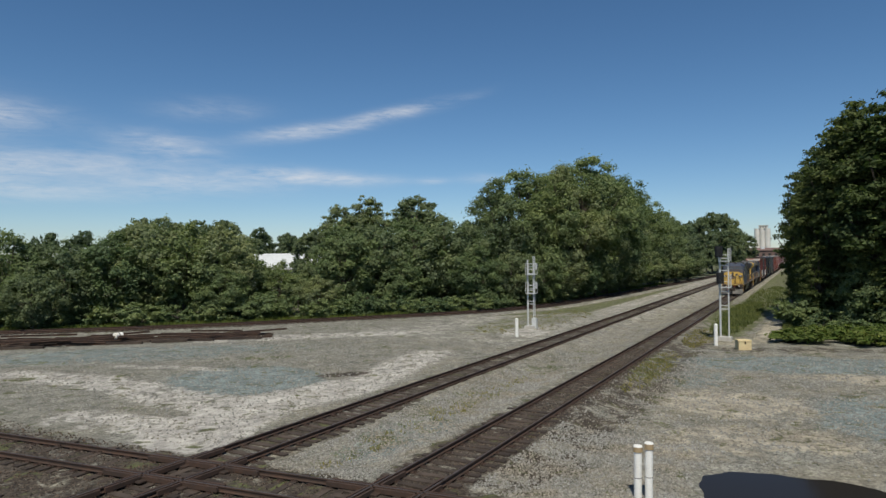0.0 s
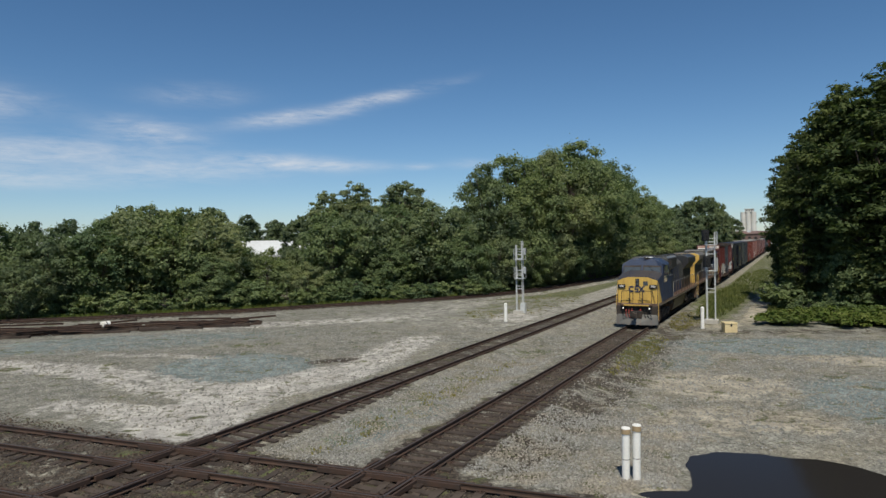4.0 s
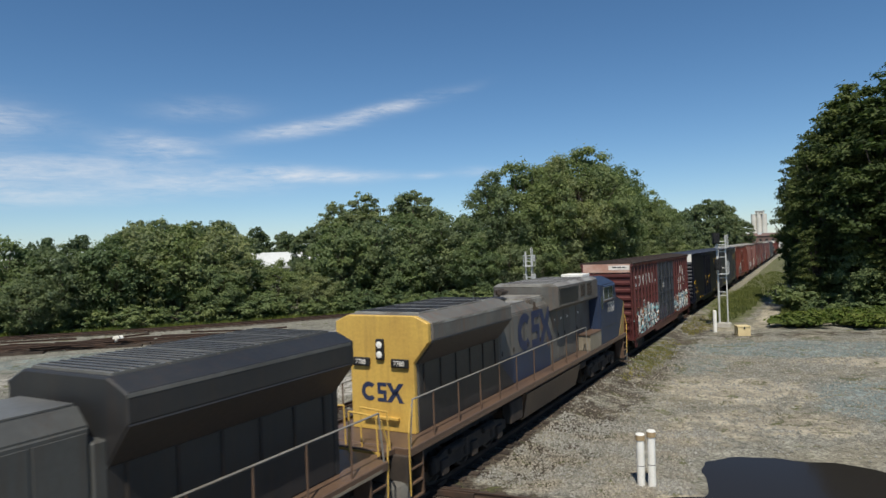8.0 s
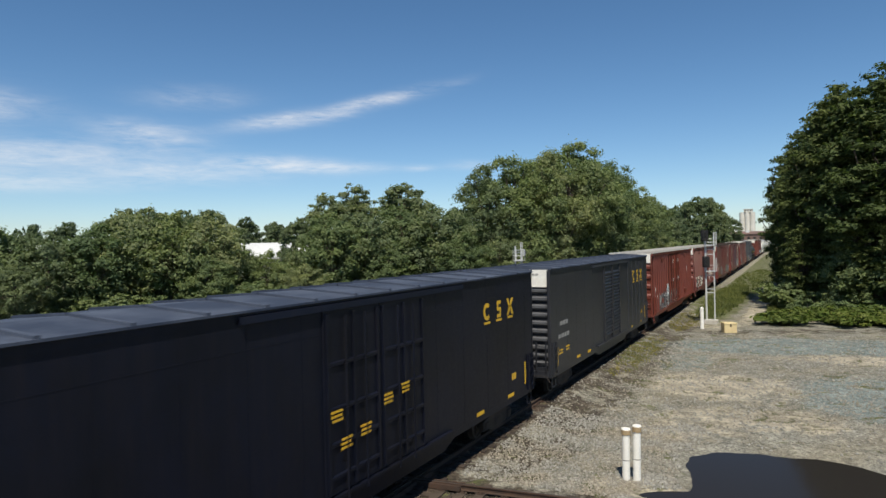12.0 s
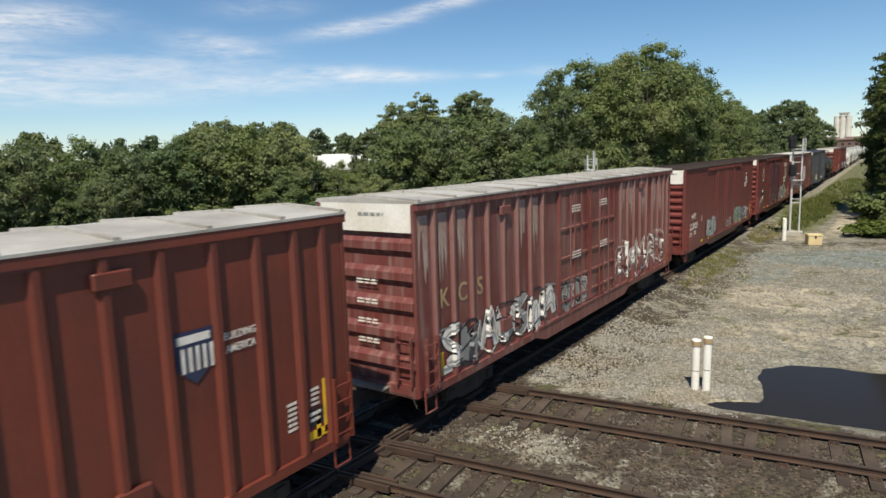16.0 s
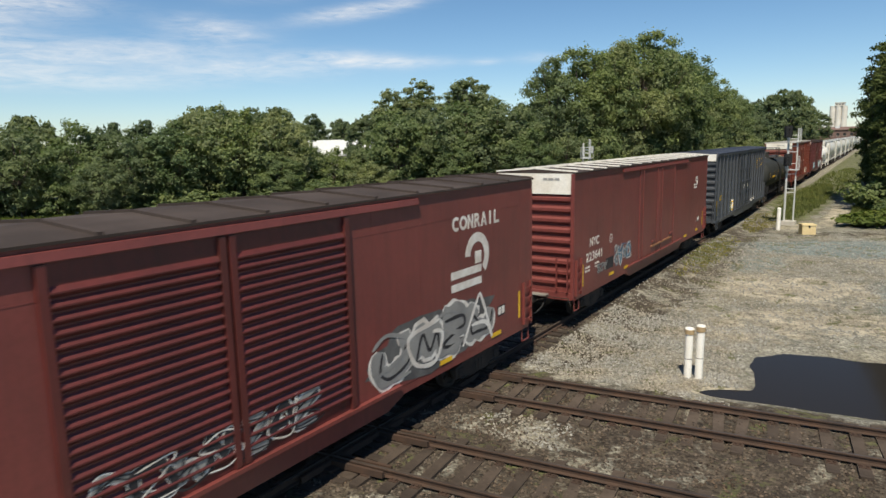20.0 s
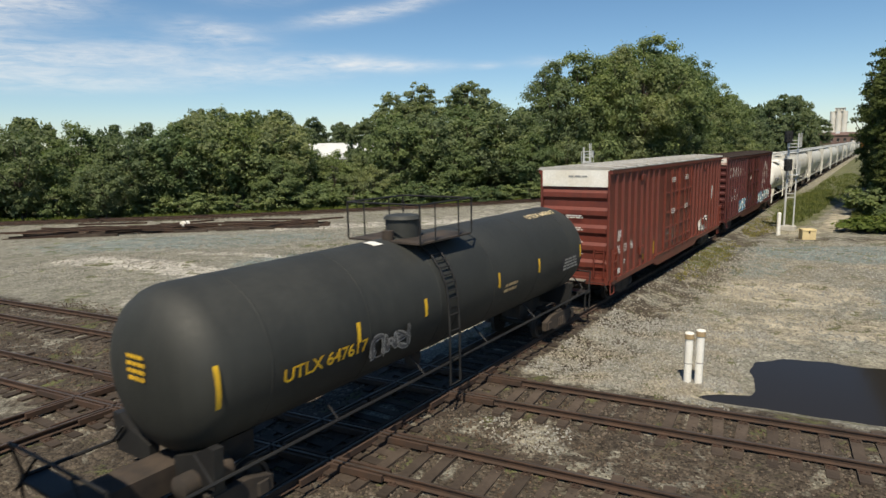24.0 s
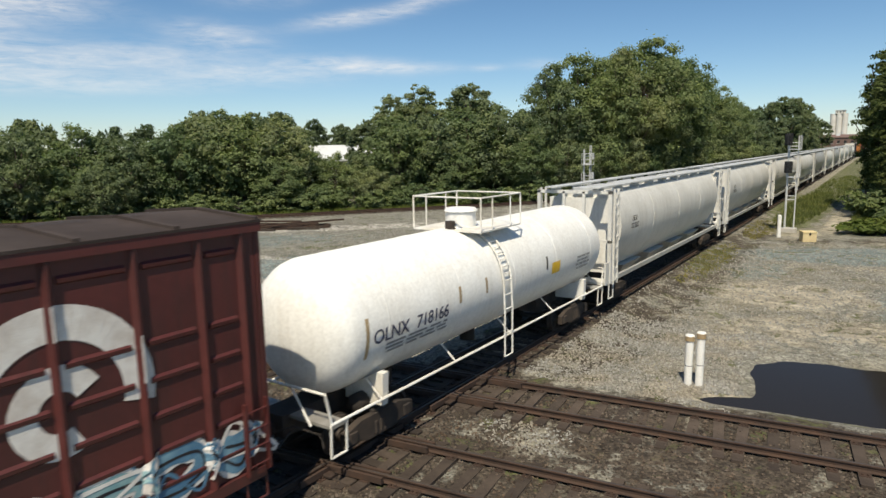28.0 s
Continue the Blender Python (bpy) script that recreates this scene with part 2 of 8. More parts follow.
# ---- building blocks ----
class Mesh:
    """Vertices and faces gathered into one mesh."""

    def __init__(self):
        self.v, self.f, self.m = [], [], []

    def face(self, pts, slot=0):
        k = len(self.v)
        self.v += [tuple(p) for p in pts]
        self.f.append(tuple(range(k, k + len(pts))))
        self.m.append(slot)
        return self

    def hull(self, low, high, slot=0):
        """Two rings of equal count joined into a closed solid; low runs counter-clockwise seen from the high ring."""
        k, c = len(self.v), len(low)
        self.v += [tuple(p) for p in low] + [tuple(p) for p in high]
        self.f += [tuple(range(k + c - 1, k - 1, -1)), tuple(range(k + c, k + 2 * c))]
        self.f += [(k + i, k + (i + 1) % c, k + c + (i + 1) % c, k + c + i) for i in range(c)]
        self.m += [slot] * (c + 2)
        return self

    def box(self, x0, x1, y0, y1, z0, z1, cut=0.0, slot=0):
        if cut:
            low = [(x0 + cut, y0), (x1 - cut, y0), (x1, y0 + cut), (x1, y1 - cut), (x1 - cut, y1), (x0 + cut, y1), (x0, y1 - cut), (x0, y0 + cut)]
            return self.hull([(a, b, z0) for a, b in low], [(a, b, z1) for a, b in low], slot)
        low = [(x0, y0), (x1, y0), (x1, y1), (x0, y1)]
        return self.hull([(a, b, z0) for a, b in low], [(a, b, z1) for a, b in low], slot)

    def profile_y(self, ring, y0, y1, slot=0):
        """A solid that runs along y; ring of (x, z), counter-clockwise seen from -y."""
        return self.hull([(a, y1, b) for a, b in ring], [(a, y0, b) for a, b in ring], slot)

    def profile_x(self, ring, x0, x1, slot=0):
        """A solid that runs along x; ring of (y, z), counter-clockwise seen from +x."""
        return self.hull([(x0, a, b) for a, b in ring], [(x1, a, b) for a, b in ring], slot)

    def profile_z(self, ring, z0, z1, slot=0):
        return self.hull([(a, b, z0) for a, b in ring], [(a, b, z1) for a, b in ring], slot)

    def rod(self, a, b, r, sides=8, r2=None, slot=0):
        a, b = Vector(a), Vector(b)
        q = (b - a).to_track_quat("Z", "Y")
        ring = [q @ Vector((math.cos(i * math.tau / sides), math.sin(i * math.tau / sides), 0)) for i in range(sides)]
        return self.hull([a + p * r for p in ring], [b + p * (r if r2 is None else r2) for p in ring], slot)

    def pipe(self, pts, r, sides=6, slot=0):
        for a, b in zip(pts, pts[1:]):
            self.rod(a, b, r, sides, slot=slot)
        return self

    def lathe_y(self, rings, sides=24, cx=0.0, cz=0.0, slot=0):
        """A body of turning round the y axis: rings of (y, radius)."""
        k = len(self.v)
        for yy, r in rings:
            self.v += [(cx + r * math.cos(i * math.tau / sides), yy, cz + r * math.sin(i * math.tau / sides)) for i in range(sides)]
        for j in range(len(rings) - 1):
            for i in range(sides):
                a, b = k + j * sides + i, k + j * sides + (i + 1) % sides
                self.f.append((a, a + sides, b + sides, b))
                self.m.append(slot)
        self.f += [tuple(range(k, k + sides)), tuple(range(k + len(rings) * sides - 1, k + (len(rings) - 1) * sides - 1, -1))]
        self.m += [slot, slot]
        return self

    def data(self, name, *mats, smooth=False):
        mesh = bpy.data.meshes.new(name)
        mesh.from_pydata(self.v, [], self.f)
        for mat in mats:
            mesh.materials.append(mat)
        if len(mats) > 1:
            mesh.polygons.foreach_set("material_index", self.m)
        if smooth:
            mesh.shade_smooth()
            mesh.set_sharp_from_angle(angle=radians(38))
        return mesh


def part(name, shape, material, parent, label="", smooth=False, at=None):
    """One mesh object under a thing or under a part. shape: a Mesh, or mesh data that is shared."""
    data = shape.data(name, material, smooth=smooth) if isinstance(shape, Mesh) else shape
    ob = new(name, data)
    ob.parent = parent
    if at is not None:
        ob.matrix_basis = at
    if label:
        ob["label"] = label
    return ob


def thing(name, label, category, group="", kind="", at=None):
    ob = new(name)
    ob.empty_display_size = 0.2
    if at is not None:
        ob.matrix_basis = at
    return tagged(ob, label, category, group, kind)


def rounded(data, width, segments=2):
    """Rounds the edges of a mesh once and for all."""
    bm = bmesh.new()
    bm.from_mesh(data)
    bmesh.ops.remove_doubles(bm, verts=bm.verts, dist=1e-5)
    bmesh.ops.bevel(bm, geom=[e for e in bm.edges if len(e.link_faces) == 2 and e.calc_face_angle(0) > 0.5], offset=width, segments=segments, affect="EDGES", clamp_overlap=True)
    bm.to_mesh(data)
    bm.free()
    return data


def fbm(px, py, size, octaves=4, seed=0):
    """Smooth random heights, -1 to 1, over arrays of places."""
    total, weight, amp = 0.0, 0.0, 1.0
    for o in range(octaves):
        u, v = px / size + 17.3 * o + seed * 3.1, py / size - 9.7 * o + seed * 5.7
        i, j = np.floor(u).astype(np.int64), np.floor(v).astype(np.int64)
        a, b = u - i, v - j
        a, b = a * a * (3 - 2 * a), b * b * (3 - 2 * b)

        def knot(p, q):
            h = (p * 374761393 + q * 668265263 + seed * 974634 + o * 12289) & 0x7FFFFFFF
            h = ((h ^ (h >> 13)) * 1274126177) & 0x7FFFFFFF
            return (h ^ (h >> 16)) / 0x7FFFFFFF * 2 - 1
        total = total + amp * ((knot(i, j) * (1 - a) + knot(i + 1, j) * a) * (1 - b) + (knot(i, j + 1) * (1 - a) + knot(i + 1, j + 1) * a) * b)
        weight, amp, size = weight + amp, amp * 0.5, size * 0.5
    return total / weight

# ---- ground and tracks ----
CROSS = 0.125                                   # slope of the two crossing tracks against the main ones
CROSS_C, CROSS_D = 15.05, 10.72                  # where their centre lines pass x = 0


def line_c(px):
    return CROSS_C + CROSS * px


def line_d(px):
    return CROSS_D + CROSS * px


SIDING = [(-125, -22), (-92, 4), (-76.5, 16.5), (-61.6, 30.6), (-54.8, 36.8), (-48.3, 43.9), (-41.9, 52.6), (-34.6, 62.9), (-31.0, 70.2), (-28.4, 80.2), (-26.6, 102.5), (-25.7, 123), (-24.7, 147), (-23.0, 189), (-21.5, 240), (-20.2, 300), (-19.4, 420), (-18.6, 700)]


def smooth_line(pts, step):
    """A spline through the points, sampled at even steps."""
    out = []
    for i in range(len(pts) - 1):
        p0, p1, p2, p3 = (np.array(pts[min(max(k, 0), len(pts) - 1)], float) for k in (i - 1, i, i + 1, i + 2))
        for s in range(24):
            u = s / 24
            out.append(0.5 * (2 * p1 + (p2 - p0) * u + (2 * p0 - 5 * p1 + 4 * p2 - p3) * u * u + (3 * p1 - p0 - 3 * p2 + p3) * u ** 3))
    out = np.array(out + [np.array(pts[-1], float)])
    far = np.concatenate([[0], np.cumsum(np.hypot(*np.diff(out, axis=0).T))])
    at = np.arange(0, far[-1], step)
    return np.stack([np.interp(at, far, out[:, 0]), np.interp(at, far, out[:, 1])], -1)


SIDING_FINE = smooth_line(SIDING, 1.0)


def step(value, low, high):
    u = np.clip((value - low) / (high - low), 0, 1)
    return u * u * (3 - 2 * u)


def blob(px, py, cx, cy, rx, ry, turn=0.0):
    c, s = math.cos(radians(turn)), math.sin(radians(turn))
    u, v = (px - cx) * c + (py - cy) * s, (py - cy) * c - (px - cx) * s
    return np.sqrt((u / rx) ** 2 + (v / ry) ** 2)


def trail(px, py, pts):
    """Distance in metres to a line through the points."""
    best = np.full(np.shape(px), 1e6)
    for (ax, ay), (bx, by) in zip(pts, pts[1:]):
        u = np.clip(((px - ax) * (bx - ax) + (py - ay) * (by - ay)) / ((bx - ax) ** 2 + (by - ay) ** 2), 0, 1)
        best = np.minimum(best, np.hypot(px - ax - u * (bx - ax), py - ay - u * (by - ay)))
    return best


def near_tracks(px, py):
    """Distance to the nearest centre line: main tracks, crossing tracks, siding."""
    main = np.minimum(np.abs(px - XB), np.abs(px - XA + 0.0045 * py))
    cross = np.minimum(np.abs(py - line_c(px)), np.abs(py - line_d(px)))
    sx = np.interp(py, SIDING_FINE[:, 1], SIDING_FINE[:, 0])
    lean = np.interp(py, SIDING_FINE[:, 1], np.gradient(SIDING_FINE[:, 0]) / np.maximum(np.gradient(SIDING_FINE[:, 1]), 0.05))
    side = np.abs(px - sx) / np.sqrt(1 + lean ** 2)
    return main, cross, side


def puddle_depth(px, py):
    wob = fbm(px, py, 1.6, 3, 5) * 0.16
    d = np.minimum(np.minimum(blob(px, py, 0.6, 19.4, 3.2, 3.1), blob(px, py, -1.0, 20.4, 2.05, 1.75)), blob(px, py, -0.9, 17.2, 3.0, 0.95, 7))
    d = np.minimum(d, blob(px, py, 3.0, 18.8, 2.6, 2.2))
    return 1.0 - (d + wob)


def ground_height(px, py, tracks=None):
    main, cross, side = tracks if tracks is not None else near_tracks(px, py)
    h = -0.36 + fbm(px, py, 9.0, 3, 1) * 0.035 + fbm(px, py, 1.1, 3, 2) * 0.018
    bed = np.maximum(1 - step(main, 1.5, 2.7), 1 - step(side, 1.4, 2.4))
    bed = np.maximum(bed, (1 - step(cross, 1.5, 2.6)) * (1 - step(np.abs(px + 10), 26, 36)))
    h = h * (1 - bed) + bed * (-0.215 + fbm(px, py, 0.5, 2, 3) * 0.015)
    # ballast lies over the tie ends and between the rails away from the crossing
    away = step(py, 21, 27)
    shoulder = step(main, 0.86, 1.0) * (1 - step(main, 1.35, 2.1))
    h = h * (1 - away * shoulder) + away * shoulder * (-0.135 + fbm(px, py, 0.6, 2, 4) * 0.03)
    inside = away * (1 - step(main, 0.5, 0.66))
    h = h * (1 - inside) + inside * (-0.178 + fbm(px, py, 0.9, 2, 6) * 0.028)
    caked = (1 - step(cross, 0.5, 0.66)) * (1 - step(px, -13.0, -11.0)) * (1 - bed * step(1.2 - main, 0, 0.3))
    h = h * (1 - caked) + caked * (-0.172 + fbm(px, py, 0.7, 2, 7) * 0.03)
    mud = step(puddle_depth(px, py), -0.28, 0.25)
    h = h - mud * 0.10 * (1 - bed)
    flat = step(np.hypot(px, py), 300, 900)
    return h * (1 - flat) - 0.36 * flat


def axis(fine_low, fine_high, fine, mid_low, mid_high, mid, reach):
    a = np.arange(fine_low, fine_high, fine)
    b = np.arange(mid_low, fine_low, mid), np.arange(fine_high, mid_high, mid)
    out = np.geomspace(12, reach, 14)
    return np.concatenate([mid_low - out[::-1], b[0], a, b[1], mid_high + out])


def ground_material():
    mat = bpy.data.materials.new("gravel_ground")
    mat.use_nodes = True
    g = Nodes(mat.node_tree)
    shader = mat.node_tree.nodes["Principled BSDF"]
    where = g.add("ShaderNodeTexCoord").outputs["Object"]
    zone = g.add("ShaderNodeAttribute", attribute_name="zone")
    brown, pale, green = g.split(zone.outputs["Color"])
    blue = zone.outputs["Alpha"]
    big = g.noise(where, 0.35, 6.0, 0.62)
    mid = g.noise(where, 2.2, 5.0, 0.65)
    torn = g.ramp(g.noise(where, 0.8, 8.0, 0.72, 0.9), 0.3, 0.7)
    stones = g.voronoi(where, 16.0, "F1", 1)
    gap = g.voronoi(where, 16.0, "F1", 0)
    tone = g.split(stones)[0]

    def edged(mask, sharp=0.22):
        wob = g.math("MULTIPLY_ADD", g.math("ADD", mid, g.math("MULTIPLY", torn, 2.4)), 0.85, -1.445)
        return g.ramp(g.math("ADD", mask, wob), 0.5 - sharp, 0.5 + sharp)
    gravel = g.mix(tone, (0.105, 0.102, 0.086), (0.295, 0.287, 0.245))
    warm = g.mix(g.ramp(g.split(where)[0], -30.0, -16.0), (0.13, 0.125, 0.103), (0.142, 0.13, 0.1))
    gravel = g.mix(g.ramp(big, 0.4, 0.62), gravel, g.mix(tone, warm, g.mix(1.0, warm, (2.0, 2.02, 2.05), "MULTIPLY")))
    bluish = g.mix(tone, (0.115, 0.138, 0.132), (0.235, 0.272, 0.262))
    shade = g.mix(edged(blue, 0.2), gravel, bluish)
    flour = g.mix(mid, (0.33, 0.31, 0.28), (0.56, 0.535, 0.485))
    dust = g.mix(g.ramp(g.split(where)[0], -15.0, -11.0), flour, g.mix(mid, (0.27, 0.24, 0.18), (0.46, 0.415, 0.33)))
    shade = g.mix(g.math("MULTIPLY", edged(pale, 0.16), 0.85), shade, dust)
    earth = g.mix(tone, (0.026, 0.02, 0.016), (0.08, 0.061, 0.046))
    shade = g.mix(g.math("MULTIPLY", edged(brown, 0.25), 0.92), shade, earth)
    turf = g.mix(mid, (0.06, 0.075, 0.025), (0.135, 0.14, 0.06))
    shade = g.mix(g.math("MULTIPLY", edged(green, 0.2), 0.9), shade, turf)
    speck = g.noise(where, 45.0, 3.0, 0.7)
    shade = g.mix(1.0, shade, g.mix(speck, (0.45, 0.45, 0.45), (1.5, 1.5, 1.5)), "MULTIPLY")
    lumps = g.split(g.voronoi(where, 6.5, "F1", 1))[1]
    rubble = g.split(g.voronoi(where, 2.9, "F1", 1))[2]
    shade = g.mix(1.0, shade, g.mix(g.math("MULTIPLY_ADD", lumps, 0.6, g.math("MULTIPLY", rubble, 0.4)), (0.74, 0.74, 0.75), (1.27, 1.27, 1.25)), "MULTIPLY")
    shade = g.mix(1.0, shade, g.mix(g.ramp(g.noise(where, 0.9, 6.0, 0.7), 0.36, 0.66), (0.72, 0.72, 0.72), (1.2, 1.2, 1.2)), "MULTIPLY")
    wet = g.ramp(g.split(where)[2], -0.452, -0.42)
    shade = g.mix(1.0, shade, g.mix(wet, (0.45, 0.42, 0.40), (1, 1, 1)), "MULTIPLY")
    relief = g.math("ADD", g.math("MULTIPLY", gap, -0.8), g.math("MULTIPLY", mid, 0.4))
    g.put(shader, Base_Color=shade, Roughness=0.93, Specular_IOR_Level=0.2, Normal=g.put(g.add("ShaderNodeBump"), Strength=0.9, Distance=0.045, Height=relief))
    return mat


def build_ground():
    gx = axis(-18.4, 5, 0.16, -70, 34, 0.6, 3500)
    gy = axis(7.5, 30, 0.16, -14, 110, 0.6, 3500)
    px, py = (a.ravel() for a in np.meshgrid(gx, gy))
    tracks = near_tracks(px, py)
    pz = ground_height(px, py, tracks)
    mesh = bpy.data.meshes.new("ground")
    w, h = len(gx), len(gy)
    i = (np.arange(h - 1)[:, None] * w + np.arange(w - 1)).ravel()
    faces = np.stack([i, i + 1, i + w + 1, i + w], -1)
    mesh.from_pydata(np.stack([px, py, pz], -1).tolist(), [], faces.tolist())
    main, cross, side = tracks
    wob = fbm(px, py, 3.0, 4, 11)
    # oily brown soil along the tracks and the crossing
    away = step(py, 20, 28)
    right = (px > XB) * (1 - step(py, 34, 60))
    brown = np.maximum(0.95 * (1 - step(np.abs(px - XB), 0.9 - 0.12 * away + 0.45 * right, 1.9 - 0.75 * away + (0.4 + 0.6 * away) * right)), 0.8 * (1 - step(np.abs(px - XA + 0.0045 * py), 0.9 - 0.12 * away, 1.8 - 0.65 * away)))
    brown = np.maximum(brown, 0.9 * (1 - step(side, 1.0, 1.9)))
    yard = (1 - step(np.abs(py - (line_c(px) + line_d(px)) / 2), 3.2, 4.4)) * (1 - step(px, 14, 20))
    brown = np.maximum(brown, yard * (0.92 - 0.35 * (1 - step(blob(px, py, -6.5, 12.3, 1.5, 0.8), 0.7, 1.2))))
    off = py - (line_c(px) + line_d(px)) / 2
    brown = np.maximum(brown, 0.88 * (1 - step(px, -12.5, -8.5)) * (1 - step(off, 2.8, 4.0)) * step(off, -16, -12) * step(px, -60, -40))
    shoulder = (1 - step(np.abs(px + 7.2), 0.5, 1.9)) * step(py, 14, 18) * (1 - step(py, 45, 70))
    brown = np.maximum(brown, shoulder * 0.66)
    brown = np.maximum(brown, 1.3 * (1 - step(blob(px, py, -22.7, 29.0, 1.5, 0.7, 50), 0.7, 1.2)))
    brown = np.maximum(brown, 0.55 * (1 - step(trail(px, py, ((-4.6, 48.6), (1.0, 51.0), (9.0, 54.0))), 0.5, 1.6)))
    # stone flour by the left track, tan dust on the right
    pale = 1.25 * (1 - step(trail(px, py, ((-19.4, 16.0), (-21.4, 20.3), (-20.9, 23.6), (-20.2, 26.5))), 1.3, 2.6))
    pale = np.maximum(pale, 0.95 * (1 - step(trail(px, py, ((-20.2, 26.5), (-21.2, 32.3), (-22.2, 38.0))), 0.9, 2.2)))
    pale = np.maximum(pale, 0.8 * (1 - step(trail(px, py, ((-40.0, 20.0), (-34.4, 21.3), (-30.0, 21.3), (-26.0, 20.6), (-22.0, 20.4))), 0.9, 2.2)))
    pale = np.maximum(pale, 0.7 * (1 - step(trail(px, py, ((-26.5, 16.1), (-23.0, 16.5), (-20.0, 17.2))), 0.8, 1.9)))
    pale = np.maximum(pale, 0.5 * (1 - step(trail(px, py, ((-37.0, 25.0), (-32.6, 26.6), (-30.0, 26.8))), 0.2, 1.1)))
    pale = np.maximum(pale, 0.8 * (1 - step(trail(px, py, ((-42.0, 36.5), (-36.0, 42.0), (-31.0, 47.0))), 0.9, 2.8)))
    pale = np.maximum(pale, 0.9 * (1 - step(blob(px, py, -21.0, 52.0, 1.9, 3.2, 20), 0.7, 1.2)))
    pale = np.maximum(pale, 0.9 * (1 - step(blob(px, py, -5.3, 52.5, 2.2, 2.2), 0.7, 1.2)))
    pale = np.maximum(pale, 0.95 * (1 - step(np.minimum(blob(px, py, -2.3, 55.5, 1.3, 2.2), blob(px, py, -2.6, 66.0, 0.8, 12.0, -2)), 0.7, 1.2)))
    pale = np.maximum(pale, 1.0 * (1 - step(blob(px, py, -2.6, 31.0, 3.4, 3.2, -15), 0.5, 1.3)))
    pale = np.maximum(pale, 1.0 * (1 - step(blob(px, py, 3.6, 40.0, 4.4, 1.7, 10), 0.5, 1.3)))
    pale = np.maximum(pale, 0.85 * (1 - step(blob(px, py, -1.0, 25.6, 3.2, 1.6), 0.5, 1.3)))
    pale = np.maximum(pale, 0.6 * (1 - step(blob(px, py, -3.4, 23.5, 2.2, 2.0), 0.5, 1.3)))
    pale = np.maximum(pale, 0.75 * (1 - step(blob(px, py, -3.6, 17.6, 1.3, 0.75, 10), 0.6, 1.3)))
    pale = np.maximum(pale, 0.55 * (1 - step(np.abs(px + 20.5), 1.0, 3.6)) * step(py, 56, 66))
    pale = np.maximum(pale, 0.42 * (1 - step(np.abs(px + 29 - 0.1 * py), 6, 16)) * step(py, 36, 50))
    # turf and weeds
    green = np.maximum(0.9 * (1 - step(blob(px, py, -6.6, 72.0, 2.2, 19.0, 4), 0.75, 1.2)), 0.95 * (1 - step(blob(px, py, 5.0, 66.0, 6.4, 11.0), 0.8, 1.15)))
    green = np.maximum(green, 0.9 * np.maximum(1 - step(blob(px, py, -5.6, 82.0, 2.2, 28.0), 0.8, 1.15), 1 - step(blob(px, py, 1.2, 68.0, 3.2, 11.0), 0.8, 1.15)))
    green = np.maximum(green, 0.9 * step(py, 84, 96) * (px > -7.4))
    green = np.maximum(green, 0.5 * (1 - step(blob(px, py, -7.6, 39.0, 1.1, 6.0, 4), 0.5, 1.3)))
    green = np.maximum(green, step(side, 2.2, 3.4) * step((px + 61) * -0.7 + (py - 31) * 0.7, 0.5, 3.0) * (px < -22) * 1.0)
    green = np.maximum(green, step(px, 4.0, 6.5) * step(py, 58, 66))
    green = np.maximum(green, 0.42 * (1 - step(blob(px, py, -13.4, 26.0, 1.1, 12.0), 0.5, 1.3)))
    green = np.maximum(green, 0.45 * (1 - step(blob(px, py, -24.0, 64.0, 4.0, 16.0, -5), 0.5, 1.3)))
    green = np.maximum(green, step(np.hypot(px, py), 200, 340) * (np.abs(px + 12) > 6))
    blue = 1.1 * (1 - step(blob(px, py, -26.6, 25.3, 4.6, 4.2), 0.7, 1.2))
    blue = np.maximum(blue, 1.1 * (1 - step(blob(px, py, 1.0, 43.9, 9.5, 3.4, 14), 0.6, 1.3)))
    blue = np.maximum(blue, 0.75 * (1 - step(blob(px, py, -41.0, 28.5, 12.0, 4.0, 44), 0.6, 1.3)))
    blue = np.maximum(blue, 0.8 * (1 - step(blob(px, py, -12.9, 20.0, 1.4, 4.0), 0.6, 1.3)))
    blue = np.maximum(blue, 1.05 * (1 - step(blob(px, py, 3.4, 31.0, 3.6, 4.2), 0.6, 1.3)))
    blue = np.maximum(blue, 0.6 * (1 - step(blob(px, py, -5.0, 36.5, 1.6, 3.0), 0.6, 1.3)))
    zone = np.stack([brown, pale, green, blue], -1)
    zone[:, :3] += wob[:, None] * 0.12 * (zone[:, :3] > 0.02)
    layer = mesh.attributes.new("zone", "FLOAT_COLOR", "POINT")
    layer.data.foreach_set("color", np.clip(zone, 0, 1.3).astype(np.float32).ravel())
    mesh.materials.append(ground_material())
    mesh.shade_smooth()
    tagged(new("ground", mesh), "gravel and dust yard with weeds and oily soil along the tracks", "ground", kind="structure")


build_ground()

# standing water beside the crossing
WATER = bpy.data.materials.new("muddy_water")
WATER.use_nodes = True
g = Nodes(WATER.node_tree)
ripple = g.noise(g.add("ShaderNodeTexCoord").outputs["Object"], 3.0, 3.0)
g.put(WATER.node_tree.nodes["Principled BSDF"], Base_Color=(0.02, 0.018, 0.017, 1), Roughness=0.1, IOR=1.33, Specular_IOR_Level=0.1, Normal=g.put(g.add("ShaderNodeBump"), Strength=0.02, Distance=0.02, Height=ripple))
pool = Mesh()
pool.face([(1.2 + 6.2 * math.cos(a * math.tau / 48), 18.9 + 4.6 * math.sin(a * math.tau / 48), -0.424) for a in range(48)])
tagged(new("puddle", pool.data("puddle", WATER)), "still dark puddle of muddy water on the gravel", "puddle", kind="structure")

